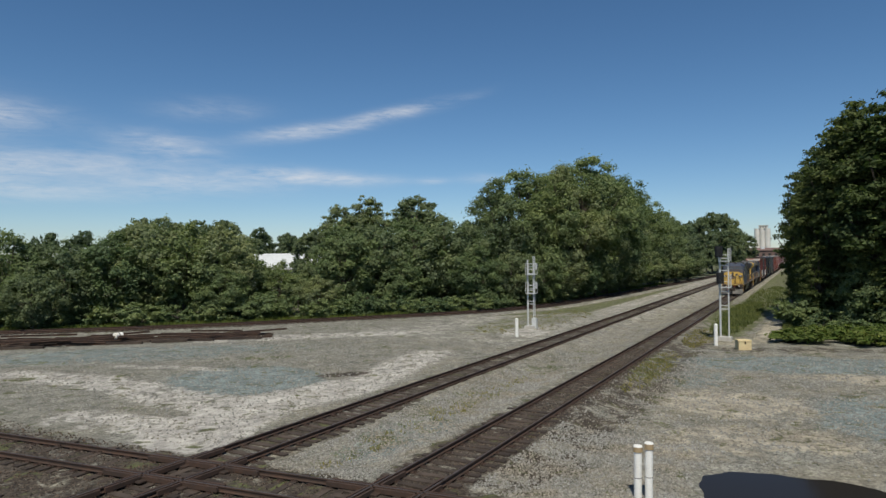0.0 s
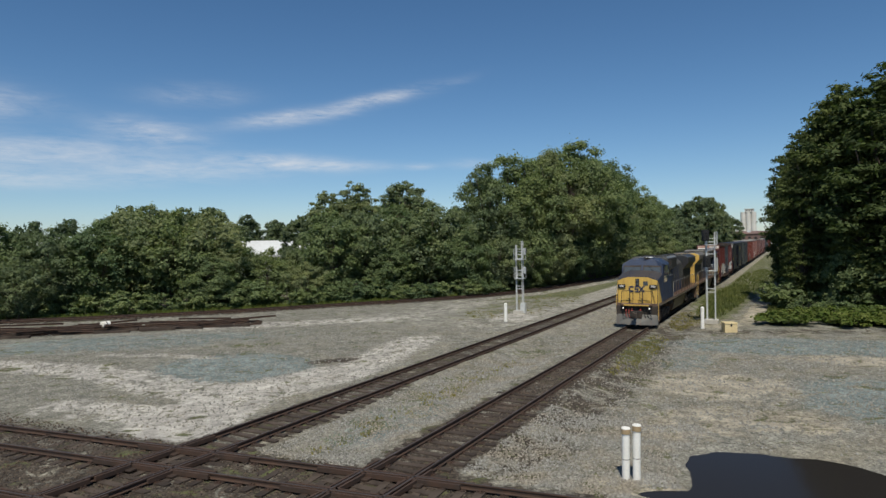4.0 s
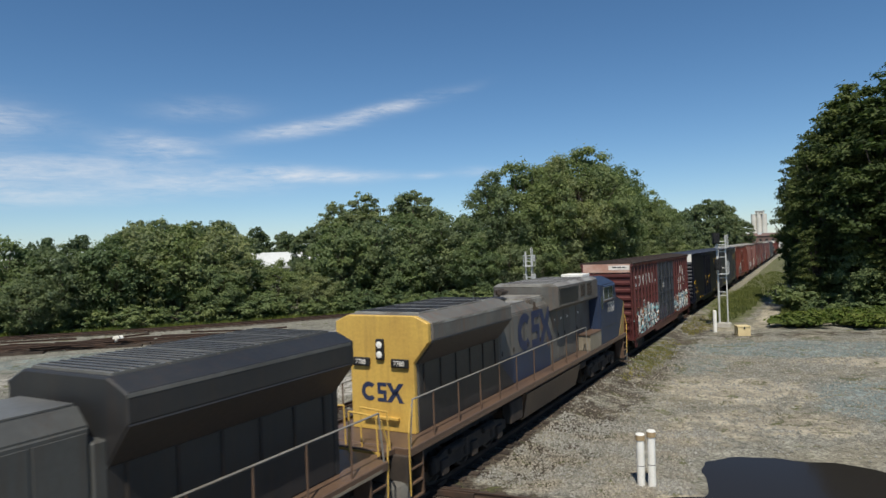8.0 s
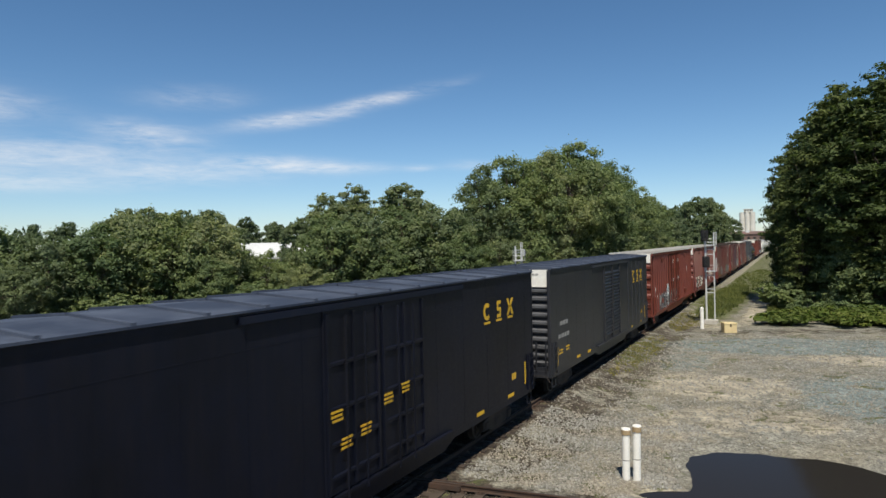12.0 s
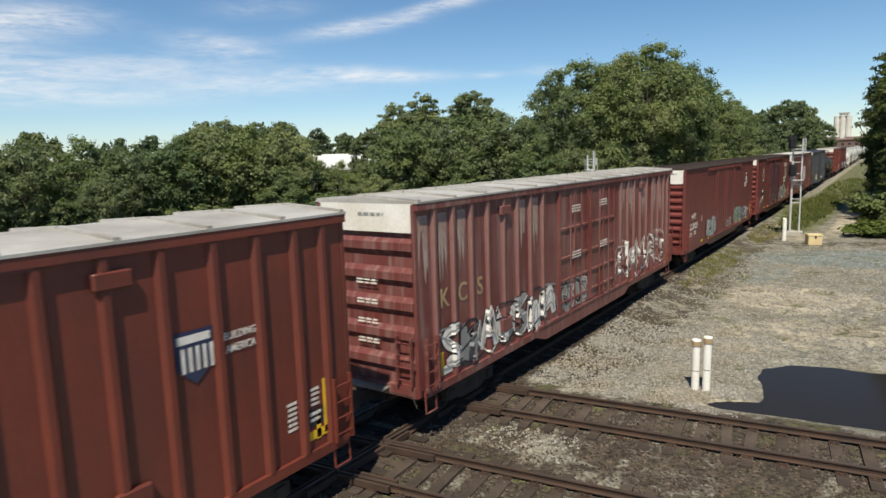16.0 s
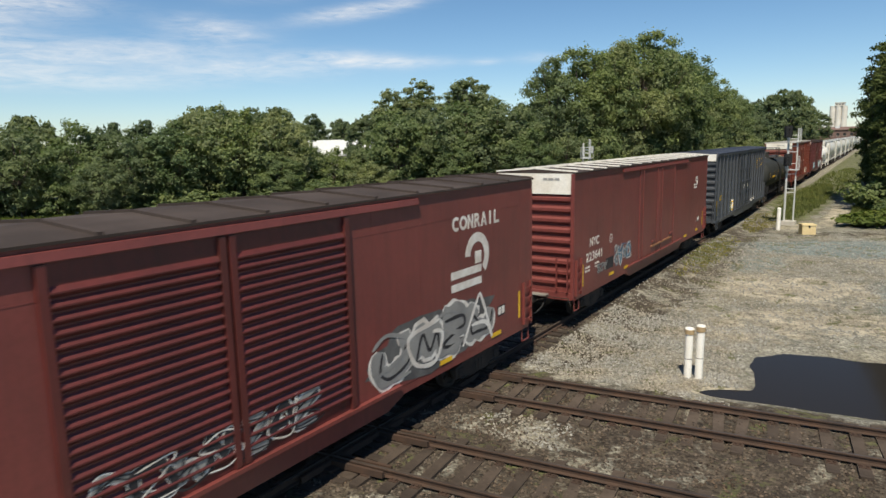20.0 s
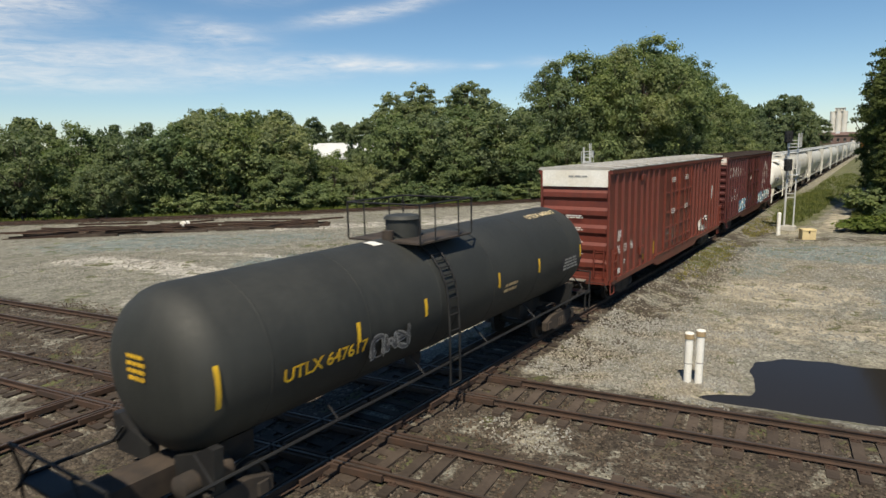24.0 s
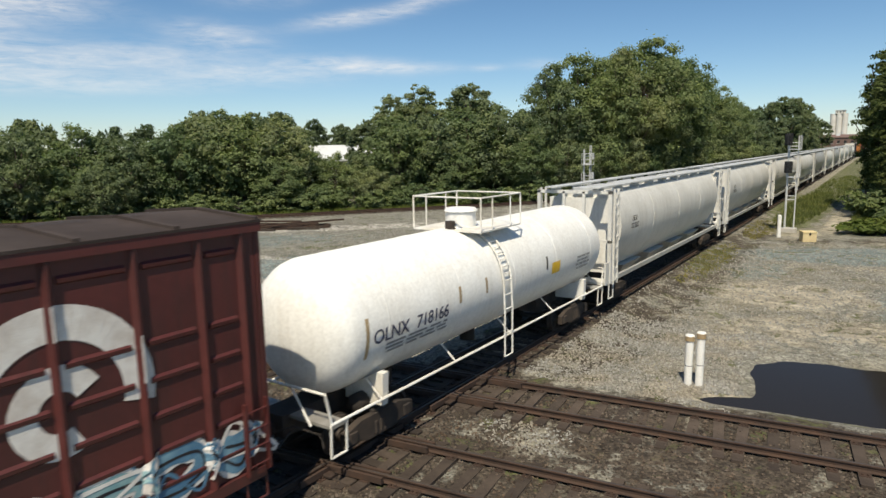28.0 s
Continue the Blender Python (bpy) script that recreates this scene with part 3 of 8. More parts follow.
# ties and rails
tie_shape = Mesh().box(-1.3, 1.3, -0.115, 0.115, -0.4, -0.165, 0.02)
for sx in (-1, 1):
    tie_shape.box(sx * 0.7525 - 0.19, sx * 0.7525 + 0.19, -0.095, 0.095, -0.165, -0.15, 0, 1)
    for dx in (-0.13, 0.13):
        for dy in (-0.05, 0.05):
            tie_shape.box(sx * 0.7525 + dx - 0.02, sx * 0.7525 + dx + 0.02, dy - 0.02, dy + 0.02, -0.15, -0.118, 0, 1)
TIE_DATA = tie_shape.data("tie", TIE, PLATE)
RAIL_RING = [(-0.075, -0.15), (0.075, -0.15), (0.075, -0.138), (0.012, -0.12), (0.012, -0.045), (0.036, -0.035), (0.036, -0.006), (0.028, 0.0), (-0.028, 0.0), (-0.036, -0.006), (-0.036, -0.035), (-0.012, -0.045), (-0.012, -0.12), (-0.075, -0.138)]


def sweep_rail(line, offset):
    """A rail along a line of (x, y), that far to its right."""
    out, k = Mesh(), len(RAIL_RING)
    way = np.gradient(line, axis=0)
    way /= np.hypot(*way.T)[:, None]
    for (x, y), (ux, uy) in zip(line, way):
        out.v += [(x + uy * (offset + a), y - ux * (offset + a), b) for a, b in RAIL_RING]
    for i in range(len(line) - 1):
        for j in range(k):
            a, b = i * k + j, i * k + (j + 1) % k
            out.f.append((a, b, b + k, a + k))
            out.m.append(1 if j in (7,) else 0)
    out.f += [tuple(range(k - 1, -1, -1)), tuple(range((len(line) - 1) * k, len(line) * k))]
    out.m += [0, 0]
    return out


def build_track(name, label, line, near, skip=None, gap=0.535):
    """Two rails on ties along a line; near(x, y) tells which ties stand alone, skip(x, y) leaves some out."""
    track = thing(name, label, "railway track", kind="structure")
    for off in (-0.7525, 0.7525):
        part("rail", sweep_rail(line, off).data("rail", RAIL_SIDE, RAIL_TOP), None, track, "worn steel rail, bright on top")
    far = np.concatenate([[0], np.cumsum(np.hypot(*np.diff(line, axis=0).T))])
    rng, rest = np.random.default_rng(len(name) + len(line)), Mesh()
    for s in np.arange(0.3, far[-1], gap):
        x, y = np.interp(s, far, line[:, 0]), np.interp(s, far, line[:, 1])
        x2, y2 = np.interp(s + 0.1, far, line[:, 0]), np.interp(s + 0.1, far, line[:, 1])
        if skip and skip(x, y):
            continue
        turn = math.degrees(math.atan2(y2 - y, x2 - x)) - 90
        if near(x, y):
            part("tie", TIE_DATA, None, track, at=pose(x + rng.normal(0, 0.05), y + rng.normal(0, 0.03), rng.normal(-0.012, 0.014), rng.normal(0, 0.8), rng.normal(0, 0.6), turn + rng.normal(0, 1.6)))
        elif math.hypot(x, y) < 230:
            m = pose(x, y, -0.01, 0, 0, turn)
            ring = [m @ Vector(p) for p in ((-1.3, -0.11, -0.3), (1.3, -0.11, -0.3), (1.3, 0.11, -0.3), (-1.3, 0.11, -0.3))]
            rest.hull(ring, [p + Vector((0, 0, 0.14)) for p in ring])
    if rest.v:
        tagged(part("tie_row", rest, TIE, track), kind="stuff")
    return track


def straight(x0, y0, x1, y1, pieces=2):
    return np.stack([np.linspace(x0, x1, pieces), np.linspace(y0, y1, pieces)], -1)


def at_crossing(x, y):
    return abs(y - line_c(x)) < 1.05 or abs(y - line_d(x)) < 1.05


def lay_tracks():
    label = "main line track of worn steel rails on weathered timber ties"
    build_track("railway_track", label, straight(XB, -40, XB, 900), lambda x, y: -2 < y < 75, at_crossing)
    build_track("railway_track", label, straight(XA + 0.18, -40, XA - 4.05, 900), lambda x, y: -2 < y < 75, at_crossing)
    cross = "crossing track of worn rails on broken brown ties"
    build_track("railway_track", cross, straight(-90, line_c(-90), 60, line_c(60)), lambda x, y: -30 < x < 12)
    build_track("railway_track", cross, straight(-90, line_d(-90), 60, line_d(60)), lambda x, y: -30 < x < 12)
    build_track("railway_track", "curved siding of dark rusty rails beside the trees", smooth_line(SIDING, 2.0), lambda x, y: 26 < y < 70)
    # castings where the rails cross
    for cx0 in (XB, XA - 0.06):
        for line in (line_c, line_d):
            frog = thing("rail_crossing", "heavy steel rail crossing with flangeway guard rails", "rail crossing", "crossing diamonds", "structure", pose(cx0, line(cx0), 0))
            for s in (-1, 1):
                part("guard_rail", Mesh().box(s * 0.62 - 0.035, s * 0.62 + 0.035, -2.1, 2.1, -0.14, -0.012, 0.01), RAIL_SIDE, frog)
                bar = Mesh()
                for a in (0.62, 0.885):
                    ring = [(-2.1, s * a - 0.035 - 2.1 * CROSS), (2.1, s * a - 0.035 + 2.1 * CROSS), (2.1, s * a + 0.035 + 2.1 * CROSS), (-2.1, s * a + 0.035 - 2.1 * CROSS)]
                    bar.profile_z(ring, -0.14, -0.012)
                part("guard_rail", bar, RAIL_SIDE, frog)
                part("guard_rail", Mesh().box(s * 0.885 - 0.03, s * 0.885 + 0.03, -1.6, 1.6, -0.14, -0.014, 0.01), RAIL_SIDE, frog)
                for q in (-1, 1):
                    yy = q * 0.7525 + s * 0.7525 * CROSS
                    part("frog_plate", rounded(Mesh().box(s * 0.7525 - 0.36, s * 0.7525 + 0.36, yy - 0.36, yy + 0.36, -0.16, -0.1, 0.05).data("frog_plate", PLATE), 0.01, 1), None, frog)
            for k in range(-2, 3):
                part("timber", Mesh().box(-1.55, 1.55, k * 0.42 - 0.12, k * 0.42 + 0.12, -0.38, -0.165, 0.01), TIE, frog)


lay_tracks()


def ground_at(x, y):
    return float(ground_height(np.array([float(x)]), np.array([float(y)]))[0])


# ---- posts, signals, cabinets ----
def pipe_post(x, y, top, radius, lean):
    post = thing("pipe_post", "white plastic pipe post with a tan cap, standing in gravel", "post", "pair of pipe posts", at=pose(x, y, ground_at(x, y) - 0.05, lean, 0.6, 0))
    high = top - ground_at(x, y)
    part("pipe", Mesh().rod((0, 0, 0), (0, 0, high * 0.42), radius, 20), WHITE_PVC, post, smooth=True)
    part("joint", Mesh().rod((0, 0, high * 0.42), (0, 0, high * 0.42 + 0.02), radius * 0.97, 20), GRIME, post, smooth=True)
    part("upper_pipe", Mesh().rod((0, 0, high * 0.42 + 0.02), (0, 0, high * 0.93), radius, 20), WHITE_PVC, post, smooth=True)
    part("collar", Mesh().rod((0, 0, high * 0.92), (0, 0, high + 0.02), radius * 1.16, 20), CAP_TAN, post, "tan weathered collar", smooth=True)
    part("cap", Mesh().rod((0, 0, high + 0.02), (0, 0, high + 0.05), radius * 1.18, 20, radius * 1.05), WHITE_PVC, post, "pale cap", smooth=True)


pipe_post(-4.03, 17.9, 1.06, 0.105, 0.4)
pipe_post(-3.75, 17.95, 1.16, 0.105, -0.3)


def marker_post(x, y, high):
    post = thing("marker_post", "short white round marker post on pale gravel", "post", "marker posts", at=pose(x, y, ground_at(x, y) - 0.03))
    part("shaft", Mesh().rod((0, 0, 0), (0, 0, high), 0.13, 14), WHITE_PVC, post, smooth=True)
    part("cap", Mesh().rod((0, 0, high), (0, 0, high + 0.06), 0.13, 14, 0.07), WHITE_PVC, post, smooth=True)


marker_post(-5.66, 50.2, 1.55)
marker_post(-20.35, 48.5, 1.5)


def signal_mast(x, y, high, heads, name_label, mirrored=1, turned=False):
    """A two-legged ladder mast with signal heads, a cage and a base."""
    mast = thing("signal_mast", name_label, "railway signal", "signal masts", at=pose(x, y, ground_at(x, y)))
    w = 0.30
    part("base", rounded(Mesh().box(-0.5, 0.5, -0.45, 0.45, -0.05, 0.3).data("base", CONCRETE), 0.03), None, mast, "concrete footing")
    part("pole", Mesh().rod((-w * mirrored, 0, 0.3), (-w * mirrored, 0, high), 0.075, 12), ALUMINIUM, mast, smooth=True)
    part("ladder_rail", Mesh().box(w * mirrored - 0.03, w * mirrored + 0.03, -0.2, -0.14, 0.3, high + 0.35), ALUMINIUM, mast)
    part("ladder_rail", Mesh().box(w * mirrored - 0.03, w * mirrored + 0.03, 0.14, 0.2, 0.3, high + 0.35), ALUMINIUM, mast)
    z = 0.6
    while z < high + 0.2:
        part("rung", Mesh().rod((w * mirrored, -0.17, z), (w * mirrored, 0.17, z), 0.014, 6), ALUMINIUM, mast)
        z += 0.31
    for z in (high * 0.36, high * 0.40, high * 0.56, high * 0.80, high * 0.86, high * 0.94):
        part("tie_bar", Mesh().box(-w, w, -0.03, 0.03, z - 0.03, z + 0.03), ALUMINIUM, mast)
    for z, dx in heads:
        cage = part("platform", Mesh().box(-w - 0.05, w + 0.15, -0.4, 0.4, z - 0.75, z - 0.7), ALUMINIUM, mast)
        for sx in (-w - 0.05, w + 0.15):
            part("guard", Mesh().pipe([(sx, -0.4, z - 0.7), (sx, -0.4, z + 0.25), (sx, 0.4, z + 0.25), (sx, 0.4, z - 0.7)], 0.022), ALUMINIUM, cage)
        part("guard_bar", Mesh().pipe([(-w - 0.05, -0.4, z - 0.25), (w + 0.15, -0.4, z - 0.25)], 0.02), ALUMINIUM, cage)
        if turned:
            head = part("signal_head", rounded(Mesh().box(dx - 0.06, dx + 0.08, 0.1, 0.4, z - 0.3, z + 0.3, 0.03).data("signal_head", ALUMINIUM), 0.02), None, mast, "signal head seen from its grey back")
            part("hood", Mesh().rod((dx, 0.4, z), (dx, 0.62, z), 0.1, 12), BLACK, head)
            part("bracket", Mesh().box(-w, dx, 0.1, 0.16, z - 0.04, z + 0.04), ALUMINIUM, mast)
            continue
        head = part("signal_head", rounded(Mesh().box(dx - 0.27, dx + 0.27, -0.55, -0.2, z - 0.42, z + 0.42, 0.12).data("signal_head", BLACK), 0.03), None, mast, "black signal head")
        for k in (-0.24, 0.0, 0.24):
            hood = Mesh()
            hood.lathe_y([(-0.78, 0.11), (-0.55, 0.12)], 14, dx, z + k)
            part("hood", hood, BLACK, head)
        part("bracket", Mesh().box(min(dx, -w), max(dx, -w) + 0.02, -0.25, -0.1, z - 0.05, z + 0.05), ALUMINIUM, mast)
    return mast


signal_mast(-5.38, 53.4, 6.65, ((6.75, -0.32), (4.75, -0.24)), "tall galvanised signal mast with ladder and black heads")
signal_mast(-21.55, 54.7, 6.2, ((5.6, 0.42), (3.9, 0.42)), "galvanised signal mast with ladder cages and turned heads", 1, True)
relay = thing("relay_cabinet", "grey relay case on a footing beside the signal mast", "cabinet", at=pose(-21.15, 54.5, ground_at(-21.15, 54.5)))
part("case", rounded(Mesh().box(-0.22, 0.22, -0.18, 0.18, 0.1, 1.0).data("case", ALUMINIUM), 0.02), None, relay)
part("foot", Mesh().box(-0.28, 0.28, -0.22, 0.22, -0.05, 0.1), CONCRETE, relay)

chest = thing("equipment_box", "cream painted steel equipment box on the gravel", "box", at=pose(-3.78, 49.0, ground_at(-3.78, 49.0), 0, 0, 24))
part("case", rounded(Mesh().box(-0.42, 0.42, -0.36, 0.36, -0.03, 0.55).data("case", BOX_CREAM), 0.02), None, chest)
part("lid", rounded(Mesh().box(-0.45, 0.45, -0.39, 0.39, 0.55, 0.68).data("lid", BOX_CREAM), 0.03), None, chest, "slightly overhanging cream lid")
part("hasp", Mesh().box(-0.05, 0.05, -0.4, -0.385, 0.44, 0.6), STEEL_DARK, chest)


def rail_pile():
    """Old rails and ties laid out on the gravel."""
    rng = np.random.default_rng(8)
    for k in range(52):
        u = (k + rng.uniform(0, 1)) / 52
        x, y = -55.0 + 14.6 * u + rng.normal(0, 0.9), 24.0 + 15.6 * u + rng.normal(0, 0.7)
        long = rng.uniform(3.5, 9.0)
        old = thing("old_rail", "rusty discarded rail lying on the gravel", "rail", "discarded rails", at=pose(x, y, ground_at(x, y) + rng.choice([0.14, 0.14, 0.3, 0.46, 0.6]), 0, rng.uniform(-3, 3), 45 + rng.normal(0, 6)))
        part("bar", Mesh().profile_x([(a, b + 0.01) for a, b in RAIL_RING], -long / 2, long / 2), RAIL_SIDE, old)
    for k in range(40):
        u = rng.uniform(0, 1)
        x, y = -55.0 + 14.6 * u + rng.normal(0, 1.0), 24.0 + 15.6 * u + rng.normal(0, 0.8)
        old = thing("old_tie", "dark discarded timber tie lying on the gravel", "tie", "discarded ties", at=pose(x, y, ground_at(x, y) + 0.02, 0, 0, 40 + rng.normal(0, 12)))
        part("beam", Mesh().box(-1.3, 1.3, -0.12, 0.12, -0.05, 0.17, 0.012), TIE, old)
    drum = thing("white_canister", "white canister lying among the old rails", "canister", at=pose(-46.6, 31.6, ground_at(-46.6, 31.6) + 0.62))
    part("shell", Mesh().lathe_y([(-0.35, 0.15), (-0.3, 0.25), (0.3, 0.25), (0.35, 0.15)], 16), WHITE_PAINT, drum, smooth=True)
    part("strap", Mesh().lathe_y([(-0.03, 0.262), (0.03, 0.262)], 16), STEEL_DARK, drum)


rail_pile()

# ---- far buildings ----
def silos():
    home = thing("grain_elevator", "pale concrete grain silos with a headhouse, far down the line", "silo", at=pose(-42, 900, -0.4))
    for x in (-10.0, -4.0, 2.0):
        part("silo", Mesh().rod((x, 0, 0), (x, 0, 37.5), 3.1, 20), SILO, home, smooth=True)
    for x in (-7.0, -1.0):
        part("silo", Mesh().rod((x, 8, 0), (x, 8, 37.5), 3.1, 20), SILO, home, smooth=True)
    house = part("headhouse", Mesh().box(-8.0, 2.0, -3, 9, 37.5, 41.0), SILO, home)
    part("roof", Mesh().box(-8.5, 2.5, -3.5, 9.5, 41.0, 41.6), SILO, house)
    for x in (-6.0, -3.0, 0.0):
        part("window", Mesh().box(x - 0.6, x + 0.6, -3.06, -2.95, 38.6, 40.0), BLACK, house)
    mill = thing("brick_warehouse", "long low dark red brick warehouse below the silos", "building", at=pose(-36, 820, -0.4))
    part("wall", Mesh().box(-34, 24, 0, 22, 0, 9.5), BRICK_FAR, mill)
    part("roof", Mesh().profile_x([(-1, 9.5), (23, 9.5), (23, 10.0), (11, 13.0), (-1, 10.0)], -35, 25), BRICK_FAR, mill)
    for k in range(9):
        pane = part("window", Mesh().box(-31 + k * 6.2, -28.4 + k * 6.2, -0.12, 0.05, 3.5, 6.5), BLACK, mill)
        part("sill", Mesh().box(-31.2 + k * 6.2, -28.2 + k * 6.2, -0.3, 0.0, 3.2, 3.5), CONCRETE, pane)
    for x in (-8, 12):
        part("roof_vent", Mesh().box(x, x + 4, 5, 8, 11.5, 14.0), SHED_ROOF, mill, "white roof vent")


silos()
shed = thing("storage_shed", "long shed with a white sheet roof, behind the trees", "building", at=pose(-92, 98, -0.36, 0, 0, 43))
part("wall", Mesh().box(-9, 9, -6, 6, 0, 4.4), SHED_WALL, shed)
part("roof", Mesh().profile_x([(-6.5, 4.3), (6.5, 4.3), (6.5, 4.6), (0, 7.4), (-6.5, 4.6)], -9.4, 9.4), SHED_ROOF, shed, "white sheet metal roof")
for k in range(4):
    part("window", Mesh().box(-7 + k * 4, -5 + k * 4, -6.05, -5.9, 1.8, 3.0), BLACK, shed)

# ---- trees and grass ----
def leaf_mesh(name, centers, radii, count, size, mat, seed):
    """Many small pointed leaves round the given clump centres, denser towards the outside of each clump."""
    rng = np.random.default_rng(seed)
    centers, radii = np.array(centers, float), np.array(radii, float)
    weight = radii ** 2
    pick = rng.choice(len(centers), count, p=weight / weight.sum())
    d = rng.normal(size=(count, 3))
    d /= np.linalg.norm(d, axis=1)[:, None]
    d[:, 2] = np.where(d[:, 2] < -0.35, -d[:, 2] * 0.7, d[:, 2])
    r = radii[pick] * rng.uniform(0.3, 1.0, count) ** 0.6 * (1 + 0.32 * rng.normal(size=count))
    p = centers[pick] + d * r[:, None] * np.array([1.0, 1.0, 0.85])
    n = d + rng.normal(scale=0.42, size=(count, 3)) + np.array([0, 0, 0.3])
    n /= np.linalg.norm(n, axis=1)[:, None]
    a = np.cross(n, rng.normal(size=(count, 3)))
    a /= np.linalg.norm(a, axis=1)[:, None]
    b = np.cross(n, a)
    s = (size * rng.uniform(0.6, 1.4, count))[:, None]
    v = np.stack([p - a * s * 0.7 - b * s * 0.6, p - a * s * 0.7 + b * s * 0.6, p + a * s * 1.1], 1).reshape(-1, 3)
    mesh = bpy.data.meshes.new(name)
    mesh.vertices.add(len(v))
    mesh.vertices.foreach_set("co", v.astype(np.float32).ravel())
    mesh.loops.add(len(v))
    mesh.loops.foreach_set("vertex_index", np.arange(len(v), dtype=np.int32))
    mesh.polygons.add(count)
    mesh.polygons.foreach_set("loop_start", np.arange(0, len(v), 3, dtype=np.int32))
    mesh.update(calc_edges=True)
    mesh.materials.append(mat)
    return mesh


def tree_kind(name, label, high, wide, clumps, count, size, mat, seed, low=0.05, group="trees"):
    """A tree: a tapered trunk with limbs to its clumps, and an uneven crown of leaves. Stands aside until it is copied."""
    rng = np.random.default_rng(seed)
    mid, half = high * (1 + low) / 2, high * (1 - low) / 2
    centers, radii = [], []
    for k in range(clumps):
        d = Vector(rng.normal(size=3))
        d.normalize()
        bulge = 1 + 0.16 * math.sin(3 * math.atan2(d.y, d.x) + seed) * (1 - abs(d.z)) + rng.normal(0, 0.13)
        r = rng.uniform(0.35, 1.0) ** 0.45
        cr = wide * rng.uniform(0.11, 0.24) * (1.12 - 0.3 * max(0, d.z))
        squeeze = 1 - 0.22 * max(0.0, d.z) ** 2
        centers.append((d.x * (wide - cr * 0.7) * r * bulge * squeeze, d.y * (wide - cr * 0.7) * r * bulge * squeeze, mid + d.z * (half - cr * 0.8) * r))
        radii.append(cr)
    tree = tagged(new(name), label, "tree" if group == "trees" else "shrub", group)
    wood = Mesh()
    bends = [Vector((0, 0, -0.3))]
    for k in range(1, 6):
        bends.append(Vector((rng.normal(0, 0.05) * high * 0.3, rng.normal(0, 0.05) * high * 0.3, high * 0.16 * k)))
    base = max(0.05, high * 0.018)
    for k in range(5):
        wood.rod(bends[k], bends[k + 1], base * (1 - 0.17 * k), 9, base * (1 - 0.17 * (k + 1)))
    for c in centers[::8]:
        c = Vector(c)
        foot = bends[max(0, min(4, int(c.z * 0.62 / (high * 0.16))))]
        bow = (foot + c) / 2 + Vector((0, 0, -0.04 * high))
        wood.rod(foot, bow, base * 0.42, 5, base * 0.28).rod(bow, c, base * 0.28, 4, base * 0.1)
    part("trunk", wood, BARK, tree, smooth=True)
    part("crown", leaf_mesh("crown", centers, radii, count, size, mat, seed + 50), None, tree)
    return tree


KINDS = {
    "tall": tree_kind("broadleaf_tree", "tall dense broadleaf tree with a full green crown", 18.0, 6.4, 260, 42000, 0.165, LEAF_MID, 1, 0.03),
    "tall2": tree_kind("broadleaf_tree", "tall broadleaf tree with an uneven olive green crown", 18.0, 5.8, 240, 38000, 0.165, LEAF_OLIVE, 2, 0.03),
    "mid": tree_kind("broadleaf_tree", "leafy medium tree at the edge of the wood", 10.0, 4.3, 170, 18000, 0.15, LEAF_MID, 3, 0.0),
    "mid2": tree_kind("broadleaf_tree", "leafy medium tree with pale olive foliage", 10.0, 4.6, 180, 18000, 0.15, LEAF_OLIVE, 4, 0.0),
    "open": tree_kind("broadleaf_tree", "slender open tree rising over the wood's edge", 14.0, 3.1, 110, 10500, 0.155, LEAF_OLIVE, 5, 0.3),
    "dark": tree_kind("broadleaf_tree", "tall dark green tree, dense down to the ground", 19.0, 3.6, 280, 30000, 0.15, LEAF_DARK, 6, 0.0),
    "bush": tree_kind("shrub", "low leafy shrub at the foot of the trees", 3.2, 2.1, 55, 2900, 0.135, LEAF_MID, 7, -0.1, group="shrubs"),
    "weed": tree_kind("shrub", "bright green tangle of weeds in front of the dark trees", 1.4, 1.5, 40, 1500, 0.13, GRASS, 9, -0.1, group="shrubs"),
    "far": tree_kind("broadleaf_tree", "distant broadleaf tree along the line", 15.0, 6.8, 100, 6800, 0.38, LEAF_FAR, 8, 0.0),
}
HEIGHT = {"tall": 18.0, "tall2": 18.0, "mid": 10.0, "mid2": 10.0, "open": 14.0, "dark": 19.0, "bush": 3.2, "weed": 1.4, "far": 15.0}
first_use = set()


def plant(kind, x, y, high, turn, wide=1.0):
    s = high / HEIGHT[kind] * (1.07 if kind in ("mid", "mid2") else 1.0)
    wide *= 1.667 if kind == "dark" else 1.0
    m = pose(x, y, ground_at(x, y), 0, 0, turn) @ Matrix.Diagonal((s * wide, s * wide, s, 1))
    if kind not in first_use:
        first_use.add(kind)
        KINDS[kind].matrix_basis = m
        return KINDS[kind]
    return copy_thing(KINDS[kind], m)


